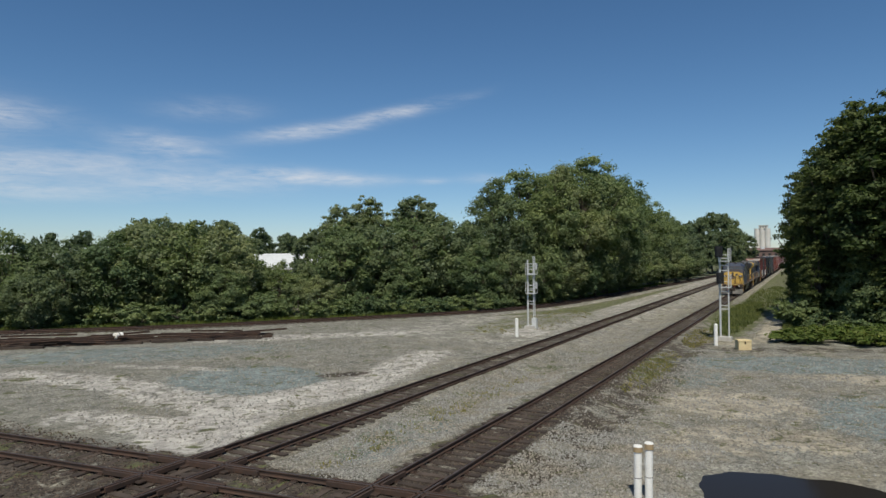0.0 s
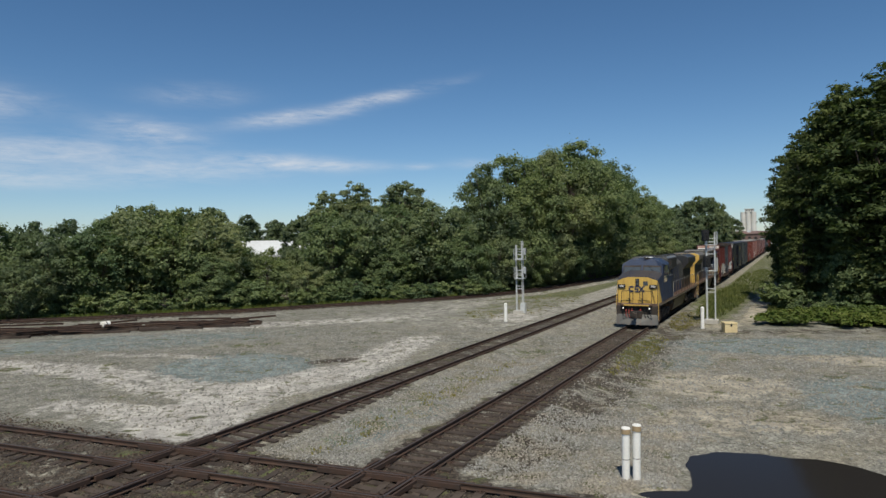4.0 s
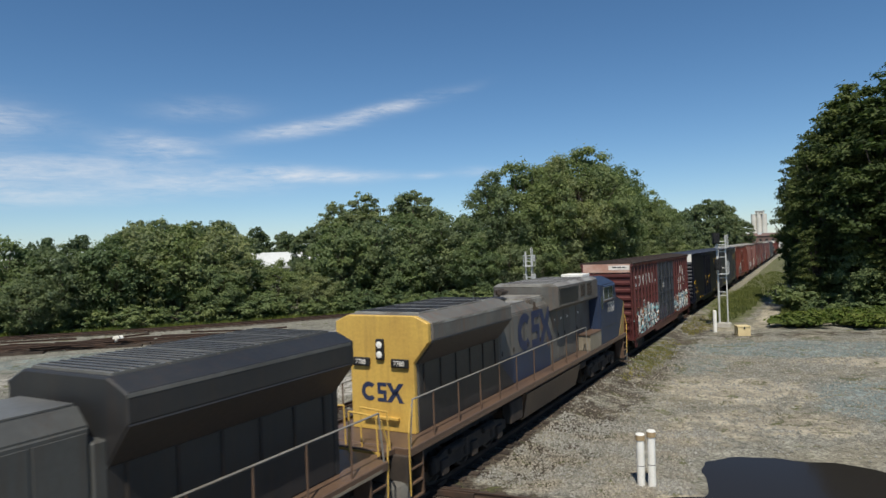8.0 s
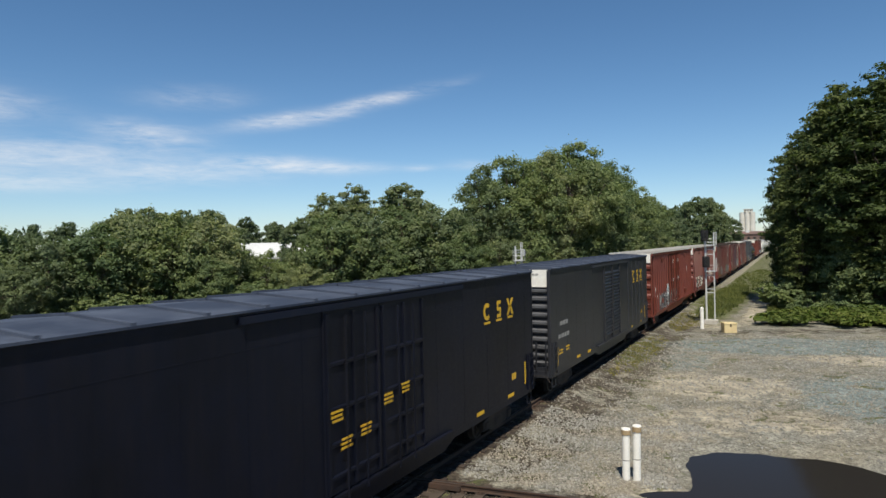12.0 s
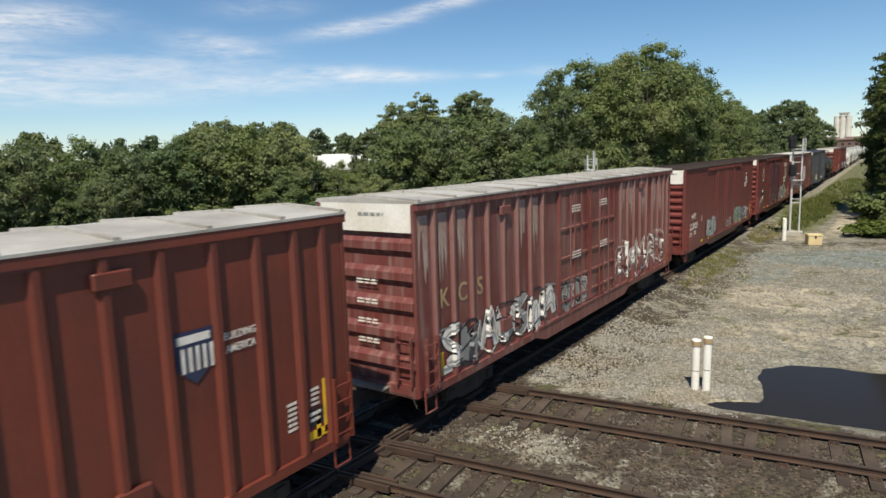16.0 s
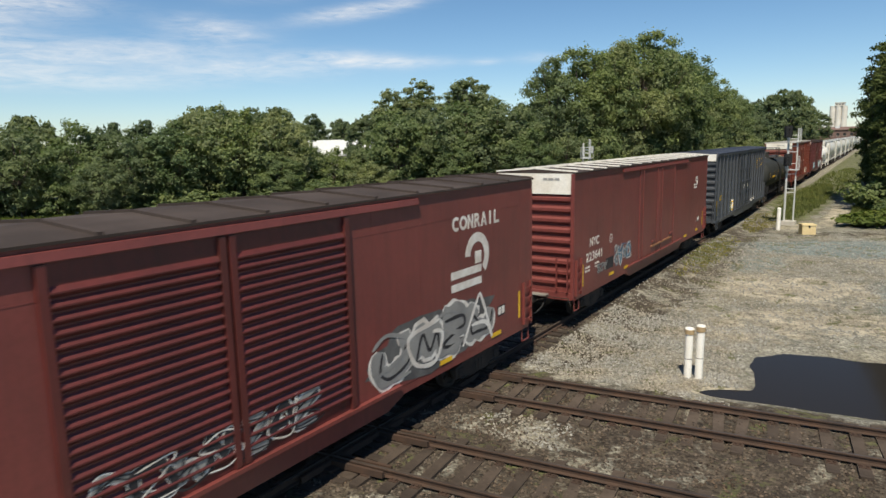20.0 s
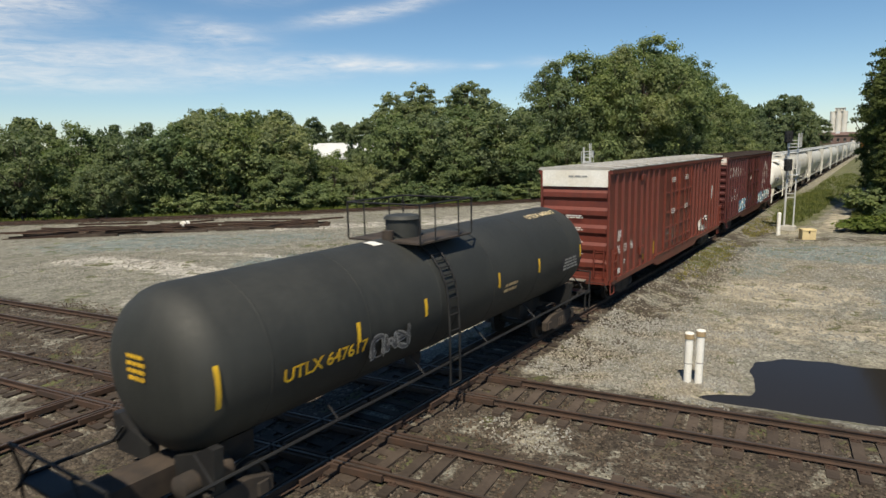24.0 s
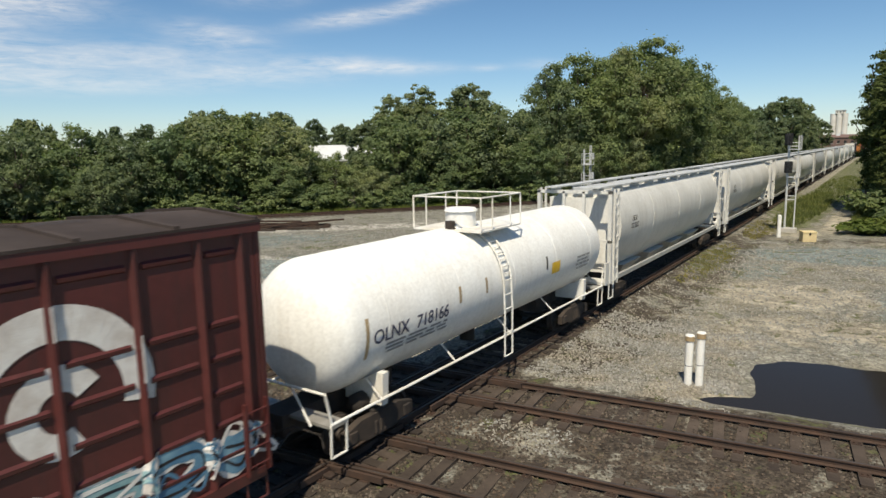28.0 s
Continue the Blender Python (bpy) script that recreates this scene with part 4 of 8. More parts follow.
# kind, x, y, height, breadth
WOOD = (
    ("mid2", -70.0, 29.5, 9.1, 1.03), ("mid", -66.8, 34.0, 9.0, 1.03), ("mid2", -63.8, 37.3, 8.5, 1.03), ("mid", -61.5, 41.0, 9.2, 1.03), ("mid2", -60.5, 46.0, 11.0, 1.12), ("mid", -57.6, 46.6, 10.3, 1.03), ("mid2", -57.0, 50.6, 10.2, 1.03),
    ("mid", -56.0, 53.4, 7.6, 1.03), ("mid", -52.4, 55.4, 6.2, 1.04), ("mid2", -51.0, 59.5, 6.2, 0.95), ("mid", -47.8, 61.5, 10.4, 1.03), ("mid2", -46.0, 66.0, 11.1, 1.03), ("open", -60.6, 77.0, 14.9, 1.1), ("open", -57.0, 79.0, 15.2, 1.1),
    ("open", -49.0, 80.0, 15.0, 1.2), ("open", -51.5, 83.0, 15.2, 1.0), ("mid", -44.0, 71.0, 11.6, 1.03), ("mid2", -40.6, 73.0, 11.6, 1.03), ("mid", -44.5, 79.0, 11.6, 1.03), ("mid", -38.2, 75.2, 10.5, 0.92), ("tall2", -36.6, 81.0, 17.5, 0.91),
    ("tall", -33.8, 85.0, 20.0, 0.96), ("tall2", -30.6, 90.5, 20.5, 1.01), ("tall", -30.0, 97.0, 21.0, 0.96), ("tall2", -28.9, 104.0, 21.3, 0.96), ("tall", -29.2, 112.0, 20.3, 0.96), ("tall2", -30.2, 122.0, 19.7, 0.96), ("tall", -30.4, 134.0, 18.5, 0.96),
    ("tall2", -30.2, 147.0, 17.6, 0.96), ("tall", -29.8, 160.0, 16.4, 0.96), ("mid", -35.4, 71.5, 7.8, 1.0), ("mid2", -32.6, 76.5, 7.3, 1.08), ("mid", -30.6, 81.5, 7.8, 0.9), ("mid2", -29.6, 86.5, 7.2, 1.0), ("mid", -28.6, 92.0, 7.2, 1.0),
    ("mid2", -28.2, 98.0, 7.4, 1.0), ("mid", -28.0, 104.5, 7.4, 1.0), ("mid2", -27.8, 112.0, 7.6, 1.1), ("mid", -28.2, 120.0, 7.8, 1.2), ("mid2", -28.4, 129.0, 7.8, 1.3), ("mid", -28.2, 139.0, 7.8, 1.3), ("mid2", -27.8, 150.0, 7.8, 1.4),
    ("mid", -27.2, 163.0, 7.8, 1.4), ("mid2", -26.6, 178.0, 7.8, 1.5), ("mid2", -62.0, 33.5, 5.6, 1.1), ("mid", -53.0, 47.5, 5.8, 1.2), ("mid2", -47.2, 56.0, 4.6, 1.2), ("mid", -42.2, 65.0, 6.3, 1.2), ("far", -29.0, 174.0, 15.4, 0.9),
    ("far", -28.6, 190.0, 15.0, 0.9), ("far", -27.8, 208.0, 17.5, 0.9), ("far", -26.4, 228.0, 20.1, 0.9), ("far", -25.0, 243.0, 20.4, 0.9), ("far", -24.0, 258.0, 19.7, 0.9), ("far", -26.0, 285.0, 16.3, 1.0), ("far", -25.0, 320.0, 16.3, 1.0),
    ("far", -78.0, 92.0, 11.8, 0.9), ("far", -70.0, 96.0, 13.0, 0.9), ("far", -96.0, 86.0, 13.7, 0.9), ("far", -108.0, 82.0, 14.3, 0.9), ("far", -88.0, 70.0, 12.3, 0.8), ("far", -100.0, 62.0, 11.1, 0.8), ("far", -82.0, 60.0, 11.6, 0.8),
    ("far", -104.0, 114.0, 11.6, 1.2), ("far", -98.0, 121.0, 12.2, 1.2), ("far", -111.0, 108.0, 11.4, 1.2), ("far", -90.0, 127.0, 13.0, 1.2), ("far", -118.0, 118.0, 14.0, 0.9), ("far", -108.0, 126.0, 13.3, 0.9), ("far", -96.0, 134.0, 16.2, 0.9), ("far", -84.0, 138.0, 16.9, 0.9), ("far", -72.0, 142.0, 15.2, 0.9), ("far", -128.0, 108.0, 15.7, 0.9), ("far", -92.0, 40.0, 11.0, 0.9),
    ("far", -104.0, 34.0, 11.3, 0.9), ("far", -98.0, 22.0, 10.9, 0.9), ("far", -110.0, 10.0, 10.9, 0.9), ("far", -86.0, 30.0, 10.6, 0.9), ("far", -78.0, 44.0, 9.7, 0.9), ("far", -72.0, 52.0, 11.6, 0.9), ("far", -68.0, 62.0, 11.6, 0.9),
    ("far", -62.0, 70.0, 6.3, 0.8), ("far", -80.0, 36.0, 10.4, 0.9), ("far", -66.0, 86.0, 13.0, 0.8), ("far", -56.0, 92.0, 12.8, 0.8), ("far", -48.0, 96.0, 11.5, 0.8), ("mid", -75.0, 26.0, 9.3, 1.03), ("mid2", -79.5, 22.5, 9.5, 1.03),
    ("mid", -84.0, 18.0, 9.5, 1.03), ("mid2", -90.0, 14.0, 9.6, 1.03), ("dark", 0.7, 74.0, 17.2, 0.57), ("dark", 2.4, 67.0, 19.2, 0.63), ("dark", 4.4, 66.5, 22.2, 0.74), ("dark", 7.0, 63.5, 23.3, 0.9), ("dark", 11.5, 64.0, 25.1, 0.95),
    ("dark", 16.5, 66.0, 26.2, 0.95), ("dark", 1.4, 82.0, 18.5, 0.57), ("dark", 5.0, 75.0, 24.2, 0.81), ("dark", 2.8, 94.0, 21.0, 0.66), ("dark", 12.0, 82.0, 29.1, 0.85), ("dark", 4.2, 112.0, 20.4, 0.66), ("far", 4.6, 134.0, 15.0, 0.7),
    ("far", 5.0, 158.0, 15.0, 0.7), ("far", 5.2, 190.0, 13.9, 0.7), ("far", 5.2, 230.0, 13.9, 0.7), ("far", 5.4, 290.0, 13.9, 0.7), ("dark", 21.0, 66.0, 25.3, 0.85), ("mid", 4.5, 62.6, 6.5, 0.9), ("mid", 8.5, 61.5, 7.0, 0.9), ("mid", 12.5, 61.0, 7.0, 1.0),
    ("far", -113.0, 122.0, 12.7, 0.9), ("dark", -0.3, 70.5, 14.7, 0.42), ("dark", 0.9, 64.5, 8.7, 0.8), ("dark", 5.6, 62.5, 11.6, 0.9), ("dark", 10.0, 62.0, 12.6, 0.9),
)
rng = np.random.default_rng(21)
for kind, x, y, high, wide in WOOD:
    plant(kind, x, y, high, rng.uniform(0, 360), wide)
# shrubs along the foot of the wood and by the gravel path
edge = [s for s in SIDING_FINE if -84 < s[0] < -27 and s[1] < 100]
for k in range(72):
    s = edge[int((k + rng.uniform(0, 1)) * len(edge) / 72)]
    far = rng.uniform(4.0, 7.5) if s[1] < 60 else rng.uniform(3.4, 4.6)
    plant("bush", s[0] - 0.72 * far + rng.normal(0, 0.4), s[1] + (0.69 if s[1] < 62 else 0.15) * far + rng.normal(0, 0.4), rng.uniform(1.8, 2.8) + (0.22 * (far - 4) if s[1] < 60 else 0), rng.uniform(0, 360), rng.uniform(0.9, 1.3))
for k in range(9):
    plant("bush", rng.uniform(-0.9, 2.2), rng.uniform(62.5, 71.0), rng.uniform(2.4, 3.8), rng.uniform(0, 360), rng.uniform(0.8, 1.1))
for k in range(16):
    plant("bush", rng.uniform(0.6, 9.5), rng.uniform(58.0, 63.0), rng.uniform(1.0, 2.2), rng.uniform(0, 360), rng.uniform(1.0, 1.4))

for k in range(30):
    plant("weed", rng.uniform(-0.4, 12.0), rng.uniform(54.5, 60.0), rng.uniform(0.7, 1.5), rng.uniform(0, 360), rng.uniform(0.9, 1.5))


def grass(name, label, spots, mat, high, seed):
    """Blades in tufts, too many to count."""
    r = np.random.default_rng(seed)
    out = Mesh()
    for x, y in spots:
        z = ground_at(x, y) if math.hypot(x, y) < 60 else -0.37
        for b in range(7):
            a, t = r.uniform(0, math.tau), r.uniform(0, math.tau)
            l, w = high * r.uniform(0.5, 1.3), 0.028 * r.uniform(0.7, 1.5)
            bx, by = x + r.normal(0, 0.11), y + r.normal(0, 0.11)
            dx, dy = math.cos(a) * w, math.sin(a) * w
            lx, ly = math.cos(t) * l * 0.45, math.sin(t) * l * 0.45
            out.face([(bx - dx, by - dy, z - 0.03), (bx + dx, by + dy, z - 0.03), (bx + lx * 0.4 + dx * 0.6, by + ly * 0.4 + dy * 0.6, z + l * 0.6), (bx + lx, by + ly, z + l)])
    tagged(new(name, out.data(name, mat)), label, "grass", kind="stuff")


def scatter(count, cx, cy, rx, ry, seed, turn=0.0):
    r = np.random.default_rng(seed)
    a, q = r.uniform(0, math.tau, count), np.sqrt(r.uniform(0, 1, count))
    u, v = q * np.cos(a) * rx, q * np.sin(a) * ry
    c, s = math.cos(radians(turn)), math.sin(radians(turn))
    return np.stack([cx + u * c - v * s, cy + u * s + v * c], -1)


grass("meadow_grass", "tall yellow-green grass beside the signal mast", np.concatenate([scatter(900, -6.0, 76.0, 1.8, 20.0, 1, 0.04), scatter(500, -4.6, 110.0, 2.6, 30.0, 12)]), MEADOW, 0.34, 2)
grass("meadow_grass", "green weeds in front of the dark trees", np.concatenate([scatter(1500, 5.5, 60.5, 6.0, 4.2, 3), scatter(700, 0.2, 64.0, 1.9, 9.0, 13)]), MEADOW, 0.42, 4)
grass("dry_grass", "dry yellow grass tufts beside the track", np.concatenate([scatter(170, -7.5, 38.0, 0.7, 7.0, 5), scatter(260, -7.2, 55.0, 1.0, 7.0, 6), scatter(70, -13.2, 24.0, 0.6, 9.0, 7), scatter(200, -23.5, 62.0, 3.6, 14.0, 8)]), DRY_GRASS, 0.11, 9)
verge = np.array([SIDING_FINE[int(60 + k % 150)] for k in range(2600)]) + np.random.default_rng(10).normal(0, 0.55, (2600, 2)) + np.array([-2.3, 1.9])
grass("verge_grass", "green grass verge along the siding", verge, GRASS, 0.42, 11)


def loose_stones(name, label, boxes, mat, seed, low=0.018, high=0.045):
    """Angular stones lying loose, past counting."""
    r = np.random.default_rng(seed)
    verts, faces = [], []
    shape = np.array([(1, 0, 0), (-1, 0, 0), (0, 1, 0), (0, -1, 0), (0, 0, 1), (0, 0, -0.6)], float)
    tri = np.array([(0, 2, 4), (2, 1, 4), (1, 3, 4), (3, 0, 4), (2, 0, 5), (1, 2, 5), (3, 1, 5), (0, 3, 5)])
    for x0, x1, y0, y1, count in boxes:
        px, py = r.uniform(x0, x1, count), r.uniform(y0, y1, count)
        keep = puddle_depth(px, py) < -0.03
        px, py = px[keep], py[keep]
        pz = ground_height(px, py)
        s = r.uniform(low, high, len(px))
        v = shape[None] * (s[:, None, None] * r.uniform(0.6, 1.3, (len(px), 6, 1)))
        a = r.uniform(0, math.tau, len(px))
        c, q = np.cos(a)[:, None], np.sin(a)[:, None]
        v = np.stack([v[..., 0] * c - v[..., 1] * q, v[..., 0] * q + v[..., 1] * c, v[..., 2]], -1) + np.stack([px, py, pz + s * 0.25], -1)[:, None]
        faces.append((tri[None] + (len(verts) and sum(len(k) for k in verts) or 0) + np.arange(len(px))[:, None, None] * 6).reshape(-1, 3))
        verts.append(v.reshape(-1, 3))
    mesh = bpy.data.meshes.new(name)
    mesh.from_pydata(np.concatenate(verts).tolist(), [], np.concatenate(faces).tolist())
    mesh.materials.append(mat)
    tagged(new(name, mesh), label, "gravel", kind="stuff")


def stone_material(name, dark, light, warm):
    mat = bpy.data.materials.new(name)
    mat.use_nodes = True
    g = Nodes(mat.node_tree)
    chance = g.add("ShaderNodeNewGeometry").outputs["Random Per Island"]
    where = g.add("ShaderNodeTexCoord").outputs["Object"]
    shade = g.mix(g.math("POWER", chance, 1.6), dark, light)
    shade = g.mix(g.ramp(g.noise(where, 0.8, 4.0), 0.45, 0.62), shade, g.mix(1.0, shade, warm, "MULTIPLY"))
    g.put(mat.node_tree.nodes["Principled BSDF"], Base_Color=shade, Roughness=0.9, Specular_IOR_Level=0.2)
    return mat


GREY_STONE = stone_material("grey_ballast", (0.165, 0.162, 0.146), (0.33, 0.322, 0.292), (1.0, 0.92, 0.82))
BROWN_STONE = stone_material("oily_ballast", (0.035, 0.028, 0.024), (0.155, 0.125, 0.1), (0.9, 0.8, 0.7))
loose_stones("loose_gravel", "loose grey crushed stone beside the tracks", ((-8.2, -2.6, 16.0, 24.0, 9500), (-8.4, 3.0, 24.0, 40.0, 5000), (-14.6, -11.2, 14.8, 34.0, 11000), (-7.4, -5.2, 11.8, 13.1, 380), (-4.4, -2.6, 16.6, 18.6, 1300)), GREY_STONE, 1)
loose_stones("coarse_gravel", "scattered larger grey stones over the yard", ((-6.5, 8.0, 21.0, 48.0, 5000), (-42.0, -17.4, 15.5, 44.0, 7000), (-14.8, -11.0, 20.0, 60.0, 2500)), GREY_STONE, 3, 0.03, 0.065)
loose_stones("oily_gravel", "dark oily ballast between the crossing tracks", ((-9.0, 5.0, 8.0, 15.5, 9500), (-10.4, -8.4, 14.5, 45.0, 4000), (-30.0, -11.0, 8.0, 14.5, 5000)), BROWN_STONE, 2)

# ---- train: paints ----
def paint(name, color, second, **more):
    more.setdefault("streaks", 0.35)
    return surface(name, color, more.pop("rough", 0.46), 0.0, second, more.pop("grain", 2.2), bump=0.14, bump_scale=5.0, spec=more.pop("spec", 0.5), **more)


RED_OXIDE = paint("faded_oxide_red", (0.15, 0.033, 0.021), (0.11, 0.028, 0.02), streak_color=(0.055, 0.022, 0.016))
RED_WORN = paint("peeling_oxide_red", (0.13, 0.03, 0.026), (0.17, 0.06, 0.052), streaks=0.55, streak_color=(0.30, 0.22, 0.20))
RED_PLAIN = paint("maroon_paint", (0.172, 0.042, 0.037), (0.135, 0.035, 0.032), streaks=0.3, streak_color=(0.07, 0.025, 0.022))
BROWN_BOX = paint("brown_boxcar_paint", (0.088, 0.02, 0.018), (0.064, 0.017, 0.016), streaks=0.45, streak_color=(0.035, 0.018, 0.016))
NAVY_BOX = paint("dark_navy_paint", (0.0045, 0.0062, 0.0145), (0.0035, 0.0045, 0.009), rough=0.5, spec=0.22, streaks=0.1)
# darker maroon for the louvred doors, shade between louvres put into the colour
MAROON_DOOR = paint("shadowed_maroon_door_paint", (0.105, 0.022, 0.02), (0.08, 0.019, 0.018), streaks=0.5, streak_color=(0.04, 0.016, 0.014))
GREY_BOX = paint("dark_grey_paint", (0.021, 0.023, 0.029), (0.017, 0.018, 0.023), streaks=0.2)
BLUE_GREY = paint("blue_grey_paint", (0.055, 0.063, 0.076), (0.04, 0.046, 0.056), streaks=0.3)
BLUE_DOOR = paint("faded_navy_door_paint", (0.028, 0.033, 0.046), (0.045, 0.05, 0.062), streaks=0.3)
ROOF_BROWN = paint("dark_brown_roof", (0.04, 0.031, 0.028), (0.066, 0.052, 0.047), rough=0.85, spec=0.15, streaks=0.0)
ROOF_NAVY = paint("dark_navy_roof", (0.03, 0.04, 0.065), (0.07, 0.085, 0.12), rough=0.75, spec=0.25, streaks=0.0)
ROOF_BARE = surface("bare_galvanised_roof", (0.43, 0.42, 0.40), 0.6, 0.15, (0.29, 0.275, 0.25), 2.0, bump=0.05)
TANK_BLACK = paint("black_tank_paint", (0.017, 0.019, 0.018), (0.026, 0.028, 0.026), rough=0.68, streaks=0.15, streak_color=(0.05, 0.05, 0.045))
TANK_WHITE = paint("white_tank_paint", (0.80, 0.80, 0.77), (0.74, 0.73, 0.69), rough=0.5, streaks=0.16, streak_color=(0.34, 0.28, 0.2))
HOPPER_PALE = paint("pale_grey_hopper_paint", (0.62, 0.61, 0.57), (0.54, 0.53, 0.49), streaks=0.25, streak_color=(0.25, 0.22, 0.18))
HOPPER_GREY = paint("grey_hopper_paint", (0.36, 0.36, 0.34), (0.30, 0.30, 0.28), streaks=0.3)
ORANGE = paint("orange_car_paint", (0.45, 0.17, 0.04), (0.38, 0.14, 0.04))
LOCO_BLUE = paint("locomotive_blue", (0.019, 0.034, 0.075), (0.016, 0.028, 0.058), rough=0.5)
LOCO_GREY = paint("locomotive_grey", (0.062, 0.064, 0.062), (0.04, 0.042, 0.042), rough=0.6, streaks=0.5)
NOSE_GRIME = paint("grimy_nose_paint", (0.06, 0.05, 0.042), (0.035, 0.036, 0.045), streaks=0.3)
LOCO_SLATE = paint("dark_slate_locomotive_paint", (0.04, 0.043, 0.05), (0.028, 0.03, 0.036), rough=0.6)
YELLOW_DIRTY = paint("grimy_locomotive_yellow", (0.33, 0.22, 0.07), (0.22, 0.14, 0.06), rough=0.6, streaks=0.5, streak_color=(0.09, 0.065, 0.045))
HANDRAIL = paint("dull_handrail_paint", (0.27, 0.26, 0.24), (0.18, 0.165, 0.14), streaks=0.3)
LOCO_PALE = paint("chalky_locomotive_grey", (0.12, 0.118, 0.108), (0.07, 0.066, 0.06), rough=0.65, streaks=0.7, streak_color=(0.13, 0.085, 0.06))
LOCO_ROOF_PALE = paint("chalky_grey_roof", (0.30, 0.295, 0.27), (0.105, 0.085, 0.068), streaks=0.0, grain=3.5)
SILL_PALE = paint("dusty_sill_edge", (0.24, 0.21, 0.16), (0.17, 0.14, 0.10), streaks=0.3)
LOCO_YELLOW = paint("locomotive_yellow", (0.58, 0.375, 0.085), (0.48, 0.30, 0.07), rough=0.55, streaks=0.3, streak_color=(0.16, 0.10, 0.04))
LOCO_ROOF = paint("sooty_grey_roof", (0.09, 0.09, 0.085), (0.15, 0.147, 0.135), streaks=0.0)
LOCO_DARK = paint("sooty_grille_and_wing_shade", (0.02, 0.021, 0.023), (0.03, 0.03, 0.03))
SILL_DIRT = paint("dirt_coated_sill", (0.12, 0.075, 0.05), (0.09, 0.06, 0.045), streaks=0.4)
HOSE_RED = surface("red_hose", (0.42, 0.08, 0.06), 0.6, 0.0, (0.3, 0.06, 0.05), 9)
TEAL = surface("teal_spray_paint", (0.17, 0.32, 0.34), 0.6, 0.0, (0.3, 0.42, 0.43), 6, bump=0.0)
BLUE_SPRAY = surface("blue_spray_paint", (0.07, 0.17, 0.27), 0.6, 0.0, (0.2, 0.35, 0.42), 5, bump=0.0)
SILVER_SPRAY = surface("silver_spray_paint", (0.30, 0.30, 0.29), 0.5, 0.1, (0.22, 0.22, 0.22), 5, bump=0.0)
PALE_SPRAY = surface("pale_grey_spray_paint", (0.44, 0.46, 0.43), 0.6, 0.0, (0.36, 0.37, 0.36), 5, bump=0.0)
GREEN_SPRAY = surface("green_spray_paint", (0.10, 0.2, 0.13), 0.6, 0.0, (0.2, 0.3, 0.22), 5, bump=0.0)
GREY_SPRAY = surface("dark_grey_spray_paint", (0.075, 0.075, 0.078), 0.6, 0.0, (0.13, 0.13, 0.13), 6, bump=0.0)
PALE_BLUE = surface("pale_blue_spray_paint", (0.34, 0.45, 0.52), 0.6, 0.0, (0.48, 0.55, 0.58), 5, bump=0.0)
PURPLE_SPRAY = surface("purple_spray_paint", (0.18, 0.1, 0.2), 0.6, 0.0, (0.26, 0.18, 0.28), 5, bump=0.0)
RUST_SPRAY = surface("rust_spray_paint", (0.26, 0.12, 0.06), 0.6, 0.0, (0.2, 0.1, 0.06), 5, bump=0.0)
DARK_LINE = surface("dark_spray_line", (0.02, 0.02, 0.024), 0.6, 0.0, (0.035, 0.035, 0.04), 5, bump=0.0)
CREAM_MARK = surface("cream_lettering", (0.70, 0.58, 0.36), 0.6, 0.0, (0.6, 0.48, 0.28), 6, bump=0.0)
NAVY_MARK = surface("navy_lettering", (0.02, 0.03, 0.075), 0.55, 0.0, (0.03, 0.04, 0.08), 5, bump=0.0)
GLASS = bpy.data.materials.new("dark_cab_glass")
GLASS.use_nodes = True
Nodes(GLASS.node_tree).put(GLASS.node_tree.nodes["Principled BSDF"], Base_Color=(0.07, 0.08, 0.085, 1), Roughness=0.12, IOR=1.5, Specular_IOR_Level=0.8)
LAMP = bpy.data.materials.new("lit_headlamp")
LAMP.use_nodes = True
Nodes(LAMP.node_tree).put(LAMP.node_tree.nodes["Principled BSDF"], Base_Color=(0.45, 0.44, 0.4, 1), Emission_Color=(1, 0.92, 0.78, 1), Emission_Strength=0.9)

# ---- train: pieces that many cars share ----
SIDE_AXES = Matrix(((0, 0, 1, 0), (1, 0, 0, 0), (0, 1, 0, 0), (0, 0, 0, 1)))   # reads along +y, faces +x


def on_side(x, y, z, side=1):
    m = Matrix.Translation((x * side, y, z)) @ SIDE_AXES
    return m if side == 1 else Matrix.Translation((x * side, y, z)) @ pose(0, 0, 0, 0, 0, 180) @ SIDE_AXES


def on_end(x, y, z):
    return pose(x, y, z, 90, 0, 0)


def writing(text, size, mat, parent, at, stretch=1.0, bold=0.0, name="lettering"):
    """Raised characters in the built-in font, centred on their place."""
    bold = min(bold, size * 0.011)
    curve = bpy.data.curves.new("lettering", "FONT")
    curve.body, curve.size, curve.align_x, curve.align_y, curve.extrude, curve.offset = text, size, "CENTER", "CENTER", 0.002, bold
    ob = bpy.data.objects.new("lettering", curve)
    scene.collection.objects.link(ob)
    data = bpy.data.meshes.new_from_object(ob)
    bpy.data.objects.remove(ob)
    data.materials.clear()
    data.materials.append(mat)
    return part(name, data, None, parent, at=at @ Matrix.Diagonal((stretch, 1, 1, 1)))


def flat(polys, mat, parent, at, name="marking", label="", thick=0.003):
    """Thin painted shapes: closed outlines in the plane of `at`."""
    out = Mesh()
    for ring in polys:
        if sum(a[0] * b[1] - b[0] * a[1] for a, b in zip(ring, ring[1:] + ring[:1])) < 0:
            ring = ring[::-1]
        out.hull([(a, b, 0) for a, b in ring], [(a, b, thick) for a, b in ring])
    ob = part(name, out, mat, parent, label, at=at)
    return tagged(ob, kind="stuff") if len(polys) > 1 else ob


